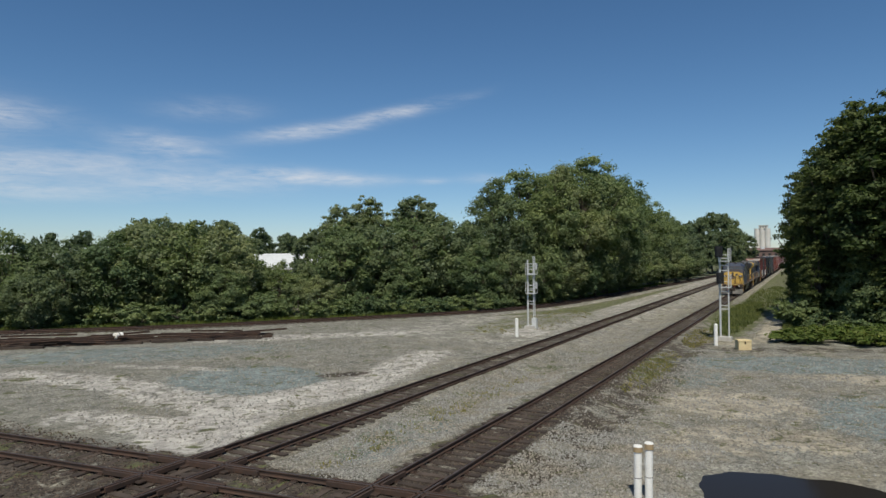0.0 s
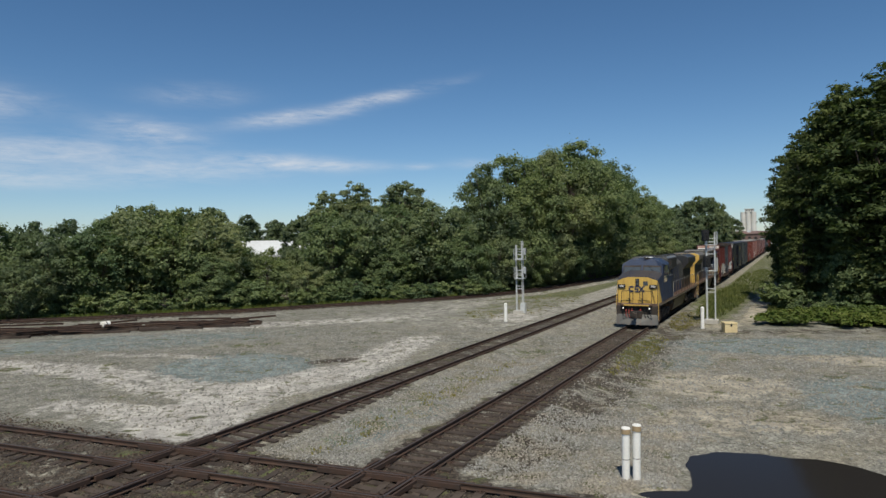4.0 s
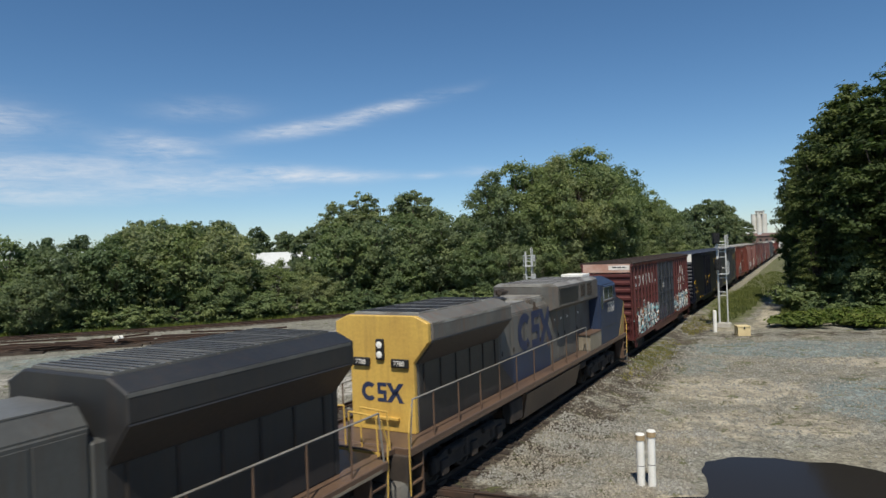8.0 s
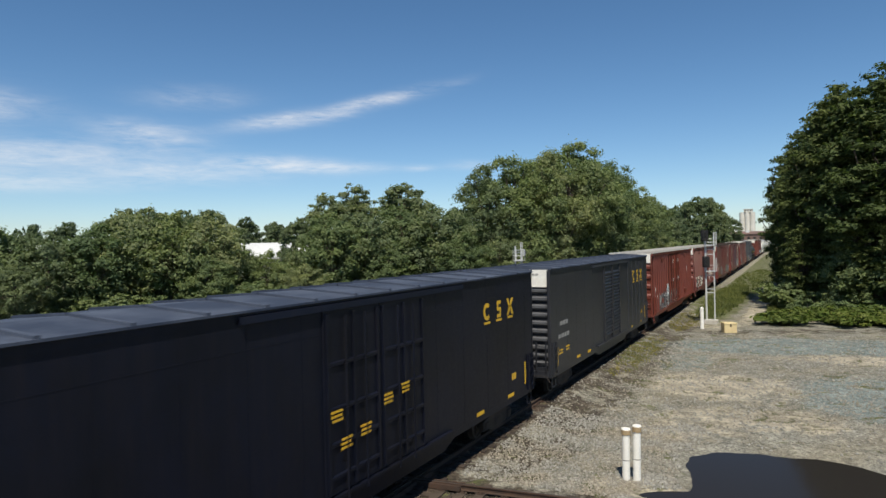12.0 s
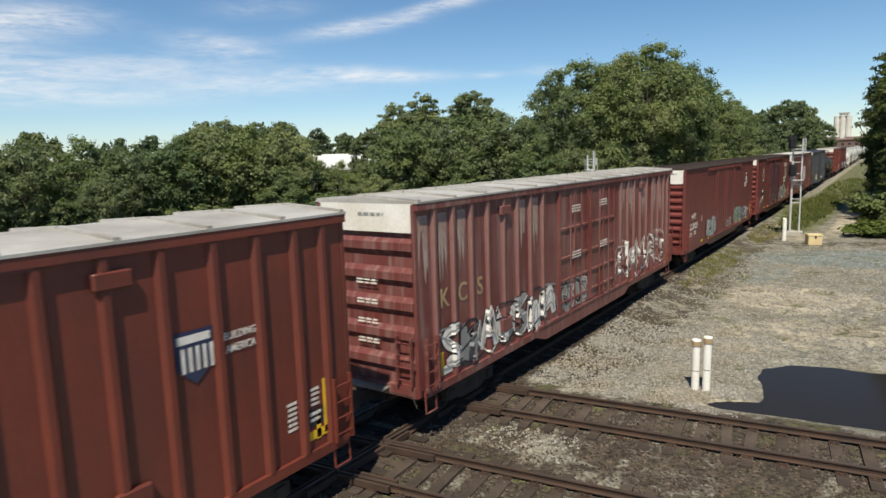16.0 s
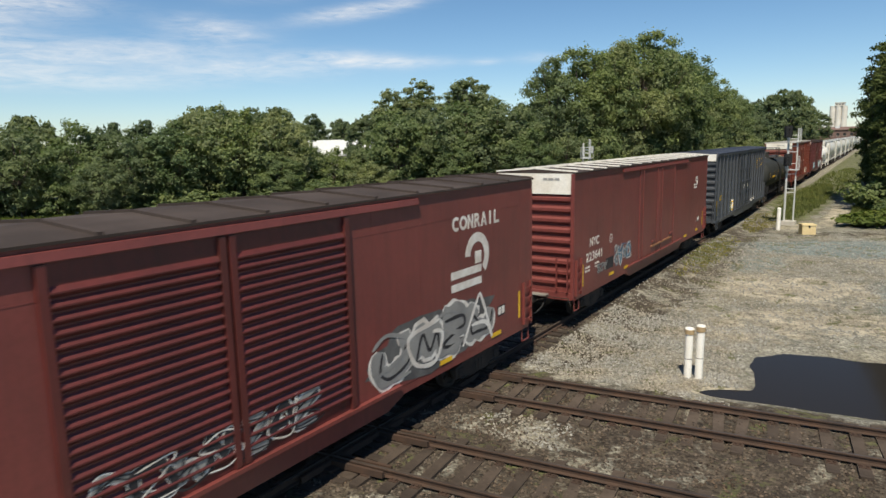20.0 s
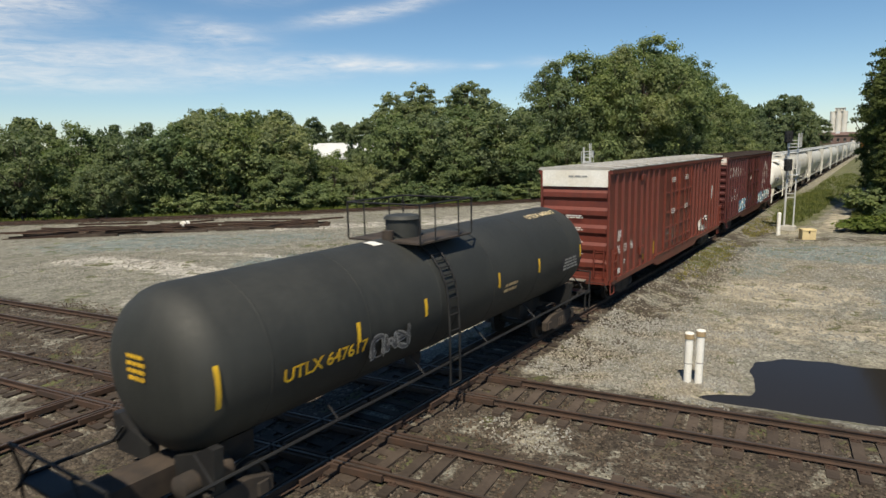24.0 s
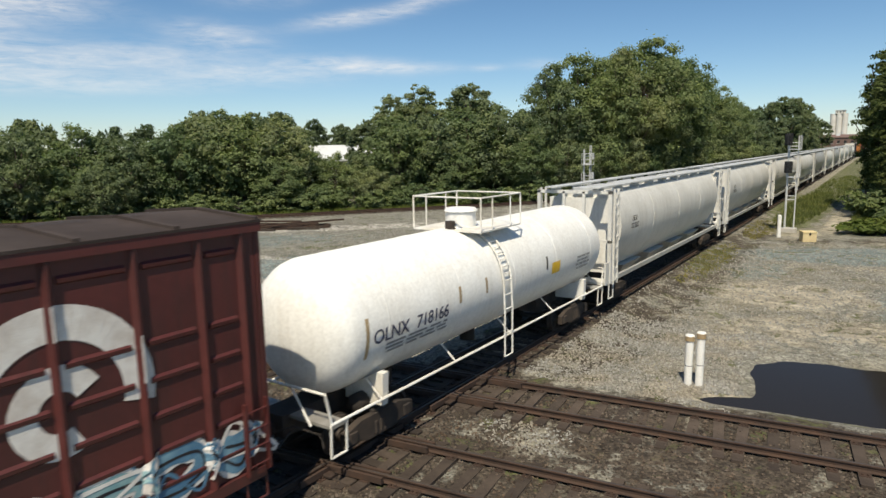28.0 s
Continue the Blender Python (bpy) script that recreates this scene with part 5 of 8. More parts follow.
def strip(x0, x1, y0, y1):
    return [(x0, y0), (x1, y0), (x1, y1), (x0, y1)]


def arc_band(cx, cy, r0, r1, a0, a1, steps=18):
    """Quads along a ring from angle a0 to a1."""
    out = []
    for i in range(steps):
        p, q = (radians(a0 + (a1 - a0) * k / steps) for k in (i, i + 1.02))
        out.append([(cx + r0 * math.cos(p), cy + r0 * math.sin(p)), (cx + r1 * math.cos(p), cy + r1 * math.sin(p)), (cx + r1 * math.cos(q), cy + r1 * math.sin(q)), (cx + r0 * math.cos(q), cy + r0 * math.sin(q))])
    return out


def bars(parent, at, wide, rows, gap=0.09, mat=None, seed=0):
    """Small stencilled lines that cannot be read."""
    r = np.random.default_rng(seed + int(wide * 100) + rows)
    polys = []
    for k in range(rows):
        x, end = -wide / 2 + r.uniform(0, 0.1) * wide, wide / 2 * r.uniform(0.75, 1.0)
        while x < end:
            w = r.uniform(0.12, 0.3) * wide
            polys.append(strip(x, min(x + w, end), -k * gap, -k * gap + gap * 0.55))
            x += w + 0.05 * wide
    return flat(polys, mat or WHITE_MARK, parent, at, "stencil")


def brand_ring(s):
    return arc_band(0, 0, s * 0.26, s * 0.5, 45, 315)


def brand_bend(s):
    return [strip(-s * 0.3, s * 0.3, s * 0.3, s * 0.5), strip(-s * 0.3, s * 0.3, -s * 0.1, s * 0.1), strip(-s * 0.3, s * 0.3, -s * 0.5, -s * 0.3), strip(-s * 0.3, -s * 0.1, s * 0.1, s * 0.3), strip(s * 0.1, s * 0.3, -s * 0.3, -s * 0.1)]


def brand_cross(s):
    w = s * 0.13
    return [[(-s * 0.42 - w, -s * 0.5), (-s * 0.42 + w * 1.4, -s * 0.5), (s * 0.42 + w, s * 0.5), (s * 0.42 - w * 1.4, s * 0.5)], [(s * 0.42 + w, -s * 0.5), (s * 0.42 - w * 1.4, -s * 0.5), (0, -0.02 * s), (w, 0.14 * s)], [(-s * 0.42 - w, s * 0.5), (-s * 0.42 + w * 1.4, s * 0.5), (0, 0.02 * s), (-w, -0.14 * s)]]


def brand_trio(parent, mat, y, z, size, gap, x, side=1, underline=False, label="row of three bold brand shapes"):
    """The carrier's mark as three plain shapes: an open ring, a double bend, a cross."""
    for k, shape in enumerate((brand_ring, brand_bend, brand_cross)):
        off = (k - 1) * gap * side
        polys = shape(size)
        if underline:
            polys = polys + [strip(-size * 0.42, size * 0.42, -size * 0.72, -size * 0.58)]
        flat(polys, mat, parent, on_side(x, y + off, z, side), "brand_shape", label)


def blob_ring(r, cx, cy, rx, ry, rough=0.18, count=16):
    k = r.uniform(0, math.tau)
    return [(cx + rx * math.cos(i * math.tau / count) * (1 + rough * math.sin(3 * i * math.tau / count + k) + r.normal(0, rough * 0.3)), cy + ry * math.sin(i * math.tau / count) * (1 + rough * math.cos(2 * i * math.tau / count + k) + r.normal(0, rough * 0.3))) for i in range(count)]


def paint_film(verts, faces, lift, mat, parent, x, posts, reach, out, label):
    """One thin coat of sprayed paint on a side, that climbs over the posts which it crosses."""
    shape = Mesh()
    for u, v in verts:
        on = any(abs(u - p) < reach for p in posts)
        shape.v.append(((out if on else x) + lift, u, v))
    shape.f, shape.m = faces, [0] * len(faces)
    return part("graffiti", shape, mat, parent, label)


def sprayed_line(r, knots, wide, lift, mat, parent, x, posts, reach, out, label, wobble=0.12, steps=7, across=3):
    """A sprayed band along a curve, swelling and thinning, round at its ends."""
    line = smooth_line(knots, max(0.03, sum(math.dist(a, b) for a, b in zip(knots, knots[1:])) / (steps * len(knots))))
    way = np.gradient(line, axis=0)
    way /= np.maximum(np.hypot(*way.T), 1e-6)[:, None]
    k = r.uniform(0, math.tau)
    verts, count = [], len(line)
    for i, ((u, v), (a, b)) in enumerate(zip(line, way)):
        end = min(i, count - 1 - i) / 2.0
        w = wide * (1 + wobble * math.sin(i * 0.7 + k)) * min(1.0, 0.55 + 0.45 * end)
        verts += [(u - b * w * (2 * j / across - 1), v + a * w * (2 * j / across - 1)) for j in range(across + 1)]
    n = across + 1
    faces = [(i * n + j, i * n + j + 1, i * n + n + j + 1, i * n + n + j) for i in range(count - 1) for j in range(across)]
    return paint_film(verts, faces, lift, mat, parent, x, posts, reach, out, label)


def sprayed_cloud(r, cx, cy, rx, ry, lift, mat, parent, x, posts, reach, out):
    """A patch of background colour with a torn outline."""
    spokes, rings = 44, 5
    k = r.uniform(0, math.tau, 3)
    edge = [1 + 0.09 * math.sin(5 * i * math.tau / spokes + k[0]) + 0.06 * math.sin(11 * i * math.tau / spokes + k[1]) + r.normal(0, 0.035) for i in range(spokes)]

    def reach_of(i):
        c, q = math.cos(i * math.tau / spokes), math.sin(i * math.tau / spokes)
        f = edge[i] / max(abs(c) ** 3 + abs(q) ** 3, 0.1) ** (1 / 3)
        return c * rx * f, q * ry * f
    verts = [(cx, cy)] + [(cx + reach_of(i)[0] * j / rings, cy + reach_of(i)[1] * j / rings) for j in range(1, rings + 1) for i in range(spokes)]
    faces = [(0, 1 + i, 1 + (i + 1) % spokes) for i in range(spokes)]
    faces += [(1 + j * spokes + i, 1 + (j + 1) * spokes + i, 1 + (j + 1) * spokes + (i + 1) % spokes, 1 + j * spokes + (i + 1) % spokes) for j in range(rings - 1) for i in range(spokes)]
    return paint_film(verts, faces, lift, mat, parent, x, posts, reach, out, "sprayed graffiti background")


# winding skeletons of sprayed shapes, in a box from -1 to 1
SWIRLS = (
    ((0.7, 0.75), (-0.2, 1.0), (-0.75, 0.5), (0.0, 0.05), (0.75, -0.45), (0.1, -0.95), (-0.7, -0.7)),
    ((0.6, 0.8), (-0.5, 0.85), (-0.8, 0.0), (-0.4, -0.85), (0.5, -0.85), (0.8, 0.0), (0.35, 0.75)),
    ((-0.7, -1.0), (-0.75, 0.9), (0.5, 0.85), (0.55, 0.15), (-0.4, 0.0), (0.7, -0.95)),
    ((-0.8, -0.9), (-0.15, 0.95), (0.2, 0.9), (0.75, -0.95), (0.3, -0.2), (-0.5, -0.25)),
    ((-0.8, 0.9), (-0.7, -0.55), (0.0, -0.95), (0.7, -0.5), (0.75, 0.95), (0.35, 0.3)),
    ((-0.8, -0.95), (-0.55, 0.9), (0.0, -0.2), (0.5, 0.9), (0.8, -0.9)),
    ((-0.75, 0.85), (0.7, 0.8), (0.3, 0.1), (-0.7, -0.75), (0.75, -0.85)),
)


def turned(knots, r):
    """The skeleton upright or upside down, from either end."""
    up = -1 if r.uniform() < 0.5 else 1
    knots = [(a, b * up) for a, b in knots]
    return knots[::-1] if r.uniform() < 0.5 else knots


def graffiti(parent, y0, y1, z0, z1, edge, fills, seed, x=1.49, posts=(), post_x=1.578, letters=5, cloud=None, bold=0.3, reach=0.1):
    """Sprayed winding shapes side by side, each with an outline, a fill and a dark inner line, over a background patch."""
    r = np.random.default_rng(seed)
    w, zc, hh = (y1 - y0) / letters / 2, (z0 + z1) / 2, (z1 - z0) / 2
    spread = (x, posts, reach, post_x)
    if cloud:
        sprayed_cloud(r, (y0 + y1) / 2, zc, (y1 - y0) / 2 * 1.03, hh * 1.05, 0.001, cloud, parent, *spread)
    for k in range(letters):
        cy, flip, tilt = y0 + (2 * k + 1) * w, (-1 if r.uniform() < 0.4 else 1), r.normal(0, 0.16)
        size = r.uniform(0.85, 1.05)
        stroke = min(w, hh) * bold * r.uniform(0.85, 1.15)
        knots = [(cy + (a * flip + b * tilt) * (w * 1.4 - stroke) + r.normal(0, 0.13) * w, zc + b * (hh * size - stroke) + r.normal(0, 0.1) * hh) for a, b in turned(SWIRLS[r.integers(len(SWIRLS))], r)]
        lift = 0.002 + 0.0022 * (k % 2)
        rim = max(0.022, stroke * 0.28)
        if edge is not fills[k % len(fills)]:
            sprayed_line(r, knots, stroke + rim, lift, edge, parent, *spread, "sprayed graffiti outline")
        sprayed_line(r, knots, stroke, lift + 0.0045, fills[k % len(fills)], parent, *spread, "sprayed graffiti fill")
        sprayed_line(r, [(a + stroke * 0.3, b - stroke * 0.25) for a, b in knots], max(0.012, stroke * 0.16), lift + 0.008, DARK_LINE if edge is not DARK_LINE else SILVER_SPRAY, parent, *spread, "sprayed graffiti line", across=1)
        tangle = [(cy + a * w * 1.6 + r.normal(0, 0.2) * w, zc + b * hh * 0.85 + r.normal(0, 0.12) * hh) for a, b in turned(SWIRLS[r.integers(len(SWIRLS))], r)]
        sprayed_line(r, tangle, max(0.014, stroke * 0.2), lift + 0.0095, edge if k % 2 else fills[(k + 1) % len(fills)], parent, *spread, "sprayed graffiti line", across=1)


def wheel_shape(radius, gauge=0.7525):
    out = Mesh()
    out.rod((-1.0, 0, 0), (1.0, 0, 0), 0.085, 10)
    for s in (-1, 1):
        rings = [(gauge - 0.09, radius + 0.028), (gauge - 0.055, radius + 0.028), (gauge - 0.05, radius), (gauge + 0.06, radius - 0.006), (gauge + 0.06, radius - 0.08), (gauge, radius - 0.1), (gauge, 0.16), (gauge + 0.07, 0.13)]
        k, n = len(out.v), 24
        for xx, rr in rings:
            out.v += [(s * xx, rr * math.cos(i * math.tau / n), rr * math.sin(i * math.tau / n)) for i in range(n)]
        for j in range(len(rings) - 1):
            out.f += [(k + j * n + i, k + j * n + (i + 1) % n, k + (j + 1) * n + (i + 1) % n, k + (j + 1) * n + i) for i in range(n)]
            out.m += [0] * n
        out.f += [tuple(range(k, k + n)), tuple(range(k + (len(rings) - 1) * n, k + len(rings) * n))]
        out.m += [0, 0]
        for a in range(4):
            c, d = math.cos(a * math.pi / 2) * radius * 0.55, math.sin(a * math.pi / 2) * radius * 0.55
            out.box(s * (gauge + 0.02) - 0.025, s * (gauge + 0.02) + 0.025, c - 0.05, c + 0.05, d - 0.05, d + 0.05)
    return out.data("wheelset", STEEL_DARK, smooth=True)


WHEEL_CAR, WHEEL_LOCO = wheel_shape(0.42), wheel_shape(0.53)
frame_shape = Mesh()
for s in (-1, 1):
    ring = [(-1.12, 0.30), (-0.70, 0.30), (-0.42, 0.20), (0.42, 0.20), (0.70, 0.30), (1.12, 0.30), (1.12, 0.58), (0.62, 0.72), (-0.62, 0.72), (-1.12, 0.58)]
    frame_shape.profile_x(ring, s * 1.05 - 0.08, s * 1.05 + 0.08)
    for y in (-0.89, 0.89):
        frame_shape.box(s * 1.06 - 0.11, s * 1.06 + 0.11, y - 0.13, y + 0.13, 0.31, 0.56, 0.03)
    for y in (-0.16, 0.0, 0.16):
        frame_shape.rod((s * 1.1, y, 0.26), (s * 1.1, y, 0.55), 0.06, 8)
frame_shape.box(-1.1, 1.1, -0.2, 0.2, 0.52, 0.78, 0.03)
TRUCK_CAR = rounded(frame_shape.data("truck", GRIME), 0.015, 1)
frame_shape = Mesh()
for s in (-1, 1):
    frame_shape.profile_x([(-2.35, 0.5), (-1.2, 0.42), (1.2, 0.42), (2.35, 0.5), (2.35, 0.78), (1.5, 0.95), (-1.5, 0.95), (-2.35, 0.78)], s * 1.1 - 0.07, s * 1.1 + 0.07)
    for y in (-1.75, 0.0, 1.75):
        frame_shape.box(s * 1.12 - 0.13, s * 1.12 + 0.13, y - 0.2, y + 0.2, 0.34, 0.74, 0.04)
        frame_shape.rod((s * 1.15, y + 0.5, 0.5), (s * 1.15, y + 0.5, 0.92), 0.09, 10)
    frame_shape.rod((s * 1.2, -1.4, 0.86), (s * 1.2, -0.6, 0.86), 0.09, 10)
    frame_shape.rod((s * 1.2, 0.7, 0.86), (s * 1.2, 1.5, 0.86), 0.09, 10)
frame_shape.box(-1.1, 1.1, -0.3, 0.3, 0.6, 0.95, 0.04)
TRUCK_LOCO = rounded(frame_shape.data("truck", GRIME), 0.015, 1)
ROLLING = []                                    # wheelsets: object, its place on its truck, radius, turn sense


def truck(parent, y, loco=False, sense=1, rolls=True):
    frame_part = part("truck", TRUCK_LOCO if loco else TRUCK_CAR, None, parent, "grimy steel truck", at=pose(0, y, 0))
    radius = 0.53 if loco else 0.42
    for dy in ((-1.75, 0.0, 1.75) if loco else (-0.89, 0.89)):
        wheels = part("wheelset", WHEEL_LOCO if loco else WHEEL_CAR, None, frame_part, at=pose(0, dy, radius))
        if rolls:
            ROLLING.append((wheels, dy, radius, sense))


coupler_shape = Mesh().box(-0.09, 0.09, -0.55, 0.3, 0.72, 0.95, 0.02).box(-0.18, 0.16, -0.86, -0.5, 0.66, 1.0, 0.05).box(0.03, 0.2, -1.0, -0.8, 0.68, 0.98, 0.04)
COUPLER = rounded(coupler_shape.data("coupler", GRIME), 0.015, 1)
HOSE = Mesh().pipe([(0.42, 0.0, 0.8), (0.44, -0.25, 0.66), (0.36, -0.5, 0.5), (0.2, -0.75, 0.46), (0.05, -0.92, 0.55)], 0.024, 8).data("air_hose", BLACK)


def ends_gear(parent, long, lever=True):
    """Coupler, hose and lever at both ends."""
    for m in (pose(0, 0.0, 0), pose(0, long, 0, 0, 0, 180)):
        part("coupler", COUPLER, None, parent, at=m)
        part("air_hose", HOSE, None, parent, at=m)
        if lever:
            part("cut_lever", Mesh().pipe([(0.25, -0.3, 0.86), (0.6, -0.08, 0.98), (1.3, -0.08, 0.98), (1.42, -0.1, 0.75)], 0.014, 6), GRIME, parent, at=m)


def ladder(parent, mat, at, wide, low, high, rungs):
    """A ladder in the plane of `at` (across, up, out)."""
    rails = part("ladder", Mesh().box(-wide / 2 - 0.02, -wide / 2 + 0.02, low, high, 0.0, 0.09).box(wide / 2 - 0.02, wide / 2 + 0.02, low, high, 0.0, 0.09), mat, parent, at=at)
    rung = Mesh().rod((-wide / 2, 0, 0.075), (wide / 2, 0, 0.075), 0.015, 6).data("rung", mat)
    for k in range(rungs):
        part("rung", rung, None, rails, at=pose(0, low + (high - low) * (k + 0.5) / rungs, 0))


# ---- train: boxcars ----
def boxcar(label, long, body_mat, roof_mat, posts=(), post_w=0.15, door=(7.0, 12.5), door_style="ribbed", door_mat=None, cap=None, cap_low=4.45, end_ribs=8, beads=False, roof_rib_mat=None, top=5.0, category="boxcar", rolls=True, detail=True, end_mat=None):
    """A closed goods car; y runs from its front end to its rear end."""
    car = thing("boxcar", label, category, "freight train cars")
    out = 1.575 if posts else 1.54
    wall = 1.485 if posts else 1.535
    part("body", rounded(Mesh().box(-wall, wall, 0.14, long - 0.14, 1.02, top).data("body", body_mat), 0.02, 1), None, car)
    door_mat = door_mat or body_mat
    for s in (-1, 1):
        part("top_chord", Mesh().box(min(s * 1.44, s * (out + 0.012)), max(s * 1.44, s * (out + 0.012)), 0.08, long - 0.08, top - 0.13, top + 0.012), body_mat, car)
        sill = Mesh()
        ring = [(0.25, 1.04), (0.25, 0.86), (door[0] - 1.6, 0.86), (door[0] - 1.0, 0.66), (door[1] + 1.0, 0.66), (door[1] + 1.6, 0.86), (long - 0.25, 0.86), (long - 0.25, 1.04)]
        sill.profile_x(ring, min(s * 1.38, s * (out - 0.01)), max(s * 1.38, s * (out - 0.01)))
        part("side_sill", sill, body_mat, car)
    part("centre_sill", Mesh().box(-0.38, 0.38, 0.2, long - 0.2, 0.62, 1.02).box(-1.3, 1.3, long * 0.5 - 0.2, long * 0.5 + 0.2, 0.7, 1.02), GRIME, car)
    ring = [(-1.6, top + 0.014), (1.6, top + 0.014), (1.6, top + 0.055), (0, top + 0.15), (-1.6, top + 0.055)]
    part("roof", Mesh().profile_y(ring, 0.06, long - 0.06), roof_mat, car)
    rib = Mesh()
    rib.profile_y([(0.02, top + 0.149), (1.585, top + 0.056), (1.585, top + 0.10), (0.02, top + 0.193)], -0.045, 0.045)
    rib.profile_y([(-1.585, top + 0.056), (-0.02, top + 0.149), (-0.02, top + 0.193), (-1.585, top + 0.10)], -0.045, 0.045)
    rib = rib.data("roof_rib", roof_rib_mat or roof_mat)
    count = 14 if detail else 7
    for k in range(count + 1):
        part("roof_rib", rib, None, car, at=pose(0, 0.16 + (long - 0.32) * k / count, 0))
    # ends with pressed ribs
    e_mat = end_mat or body_mat
    for m in (pose(0, 0.14, 0), pose(0, long - 0.14, 0, 0, 0, 180)):
        for s in (-1, 1):
            part("corner_post", Mesh().box(min(s * 1.40, s * (wall + 0.006)), max(s * 1.40, s * (wall + 0.006)), -0.10, 0.0, 0.9, top - 0.004, 0.012), body_mat, car, at=m)
        low, high = 1.25, (cap_low if cap else top - 0.15)
        pitch = (high - low) / end_ribs
        shape = Mesh().profile_x([(0.0, -pitch * 0.30), (-0.085, -pitch * 0.10), (-0.085, pitch * 0.16), (0.0, pitch * 0.34)][::-1], -1.38, 1.38).data("end_rib", e_mat)
        for k in range(end_ribs):
            part("end_rib", shape, None, car, at=m @ pose(0, 0, low + pitch * (k + 0.5)))
        if cap:
            part("end_fascia", Mesh().box(-1.46, 1.46, -0.09, 0.0, cap_low, top + 0.01, 0.01), cap, car, "pale panel at the head of the end", at=m)
        part("end_sill", Mesh().box(-1.45, 1.45, -0.12, 0.1, 0.88, 1.12), body_mat, car, at=m)
        part("crossover_step", Mesh().box(-0.6, 0.6, -0.38, -0.12, 1.0, 1.04), HANDRAIL, car, at=m)
        ladder(car, body_mat, m @ pose(1.12, -0.1, 0, 90), 0.42, 1.15, 2.25, 4)
        ladder(car, body_mat, m @ pose(-1.12, -0.1, 0, 90), 0.42, 1.15, 2.25, 4)
        if m.translation.y > 5:
            part("hand_brake", Mesh().lathe_y([(-0.24, 0.26), (-0.2, 0.28), (-0.16, 0.26)], 14, -0.5, 2.3).box(-0.62, -0.38, -0.16, 0.0, 2.0, 2.6), body_mat, car, at=m)
    # sides
    for s in (-1, 1):
        flip = pose(0, 0, 0) if s == 1 else Matrix.Diagonal((-1, 1, 1, 1))
        if posts:
            shape = Mesh().profile_z([(wall - 0.004, -post_w / 2 - 0.035), (out, -post_w / 2 + 0.02), (out, post_w / 2 - 0.02), (wall - 0.004, post_w / 2 + 0.035)], 1.04, top - 0.14).data("side_post", body_mat)
            for y in posts:
                part("side_post", shape, None, car, at=flip @ pose(0, y, 0))
        if beads and s == 1:
            stops = sorted(posts)
            for a, b in zip(stops, stops[1:]):
                if b - a < 1.7:
                    shape = Mesh().profile_y([(wall - 0.004, -0.06), (wall + 0.034, -0.03), (wall + 0.04, 0.02), (wall - 0.004, 0.06)], a + 0.12, b - 0.12).data("panel_bead", body_mat)
                    for z in (1.45, 1.98, 2.5, 3.03, 3.56, 4.62):
                        part("panel_bead", shape, None, car, at=pose(0, 0, z))
        # double doors
        y0, y1 = door
        mid = (y0 + y1) / 2
        face = wall + 0.035
        for a, b in ((y0, mid - 0.02), (mid + 0.02, y1)):
            if door_style == "louvre":
                leaf = part("door", Mesh().box(wall - 0.004, face - 0.03, a, b, 1.15, top - 0.2, 0.0), door_mat, car, "sliding door with pressed louvre ribs", at=flip)
                shape = Mesh().profile_y([(face - 0.032, -0.075), (face + 0.03, -0.02), (face + 0.03, 0.0), (face - 0.032, 0.07)], a + 0.14, b - 0.14).data("louvre", door_mat)
                for k in range(19):
                    part("louvre", shape, None, leaf, at=pose(0, 0, 1.42 + k * (top - 1.8) / 19))
                for y in (a + 0.07, b - 0.07):
                    part("stile", Mesh().box(face - 0.032, face + 0.035, y - 0.06, y + 0.06, 1.15, top - 0.2), door_mat, leaf)
                continue
            leaf = part("door", rounded(Mesh().box(wall - 0.004, face, a, b, 1.15, top - 0.17).data("door", door_mat), 0.012, 1), None, car, "sliding door leaf", at=flip)
            if door_style == "ribbed":
                for z in (1.5, 2.15, 2.85, 3.75):
                    part("door_beam", Mesh().profile_y([(face - 0.004, z - 0.055), (face + 0.045, z - 0.03), (face + 0.045, z + 0.03), (face - 0.004, z + 0.055)], a + 0.05, b - 0.05), door_mat, leaf)
                for y in (a + 0.10, (a + b) / 2, b - 0.10):
                    part("door_stile", Mesh().box(face - 0.004, face + 0.05, y - 0.045, y + 0.045, 1.2, top - 0.25), door_mat, leaf)
                for y in (a + (b - a) * 0.33, a + (b - a) * 0.68):
                    part("lock_rod", Mesh().rod((face + 0.07, y, 1.0), (face + 0.07, y, top - 0.3), 0.024, 8), door_mat, leaf)
            else:
                for y in (a + 0.35, b - 0.35):
                    part("lock_rod", Mesh().rod((face + 0.03, y, 1.0), (face + 0.03, y, top - 0.22), 0.016, 8), door_mat, leaf)
                part("handle", Mesh().box(face - 0.002, face + 0.06, b - 0.95, b - 0.45, 1.62, 1.70), door_mat, leaf)
        part("door_track", Mesh().box(wall, face + 0.07, y0 - 1.4, y1 + 1.4, 1.06, 1.13), body_mat, car, at=flip)
        part("door_hood", Mesh().profile_y([(wall, top - 0.17), (face + 0.05, top - 0.17), (face + 0.03, top - 0.05), (wall, top - 0.03)], y0 - 2.2, y1 + 2.2), body_mat, car, at=flip)
        for y in (0.42, long - 0.42):
            ladder(car, body_mat, on_side(out - 0.01, y, 0, s), 0.42, 1.0, 2.2, 4)
            part("sill_step", Mesh().pipe([(out - 0.06, y - 0.2, 0.95), (out - 0.04, y - 0.2, 0.5), (out - 0.04, y + 0.2, 0.5), (out - 0.06, y + 0.2, 0.95)], 0.022, 6), body_mat, car, at=flip)
    ends_gear(car, long)
    truck(car, 2.6, rolls=rolls)
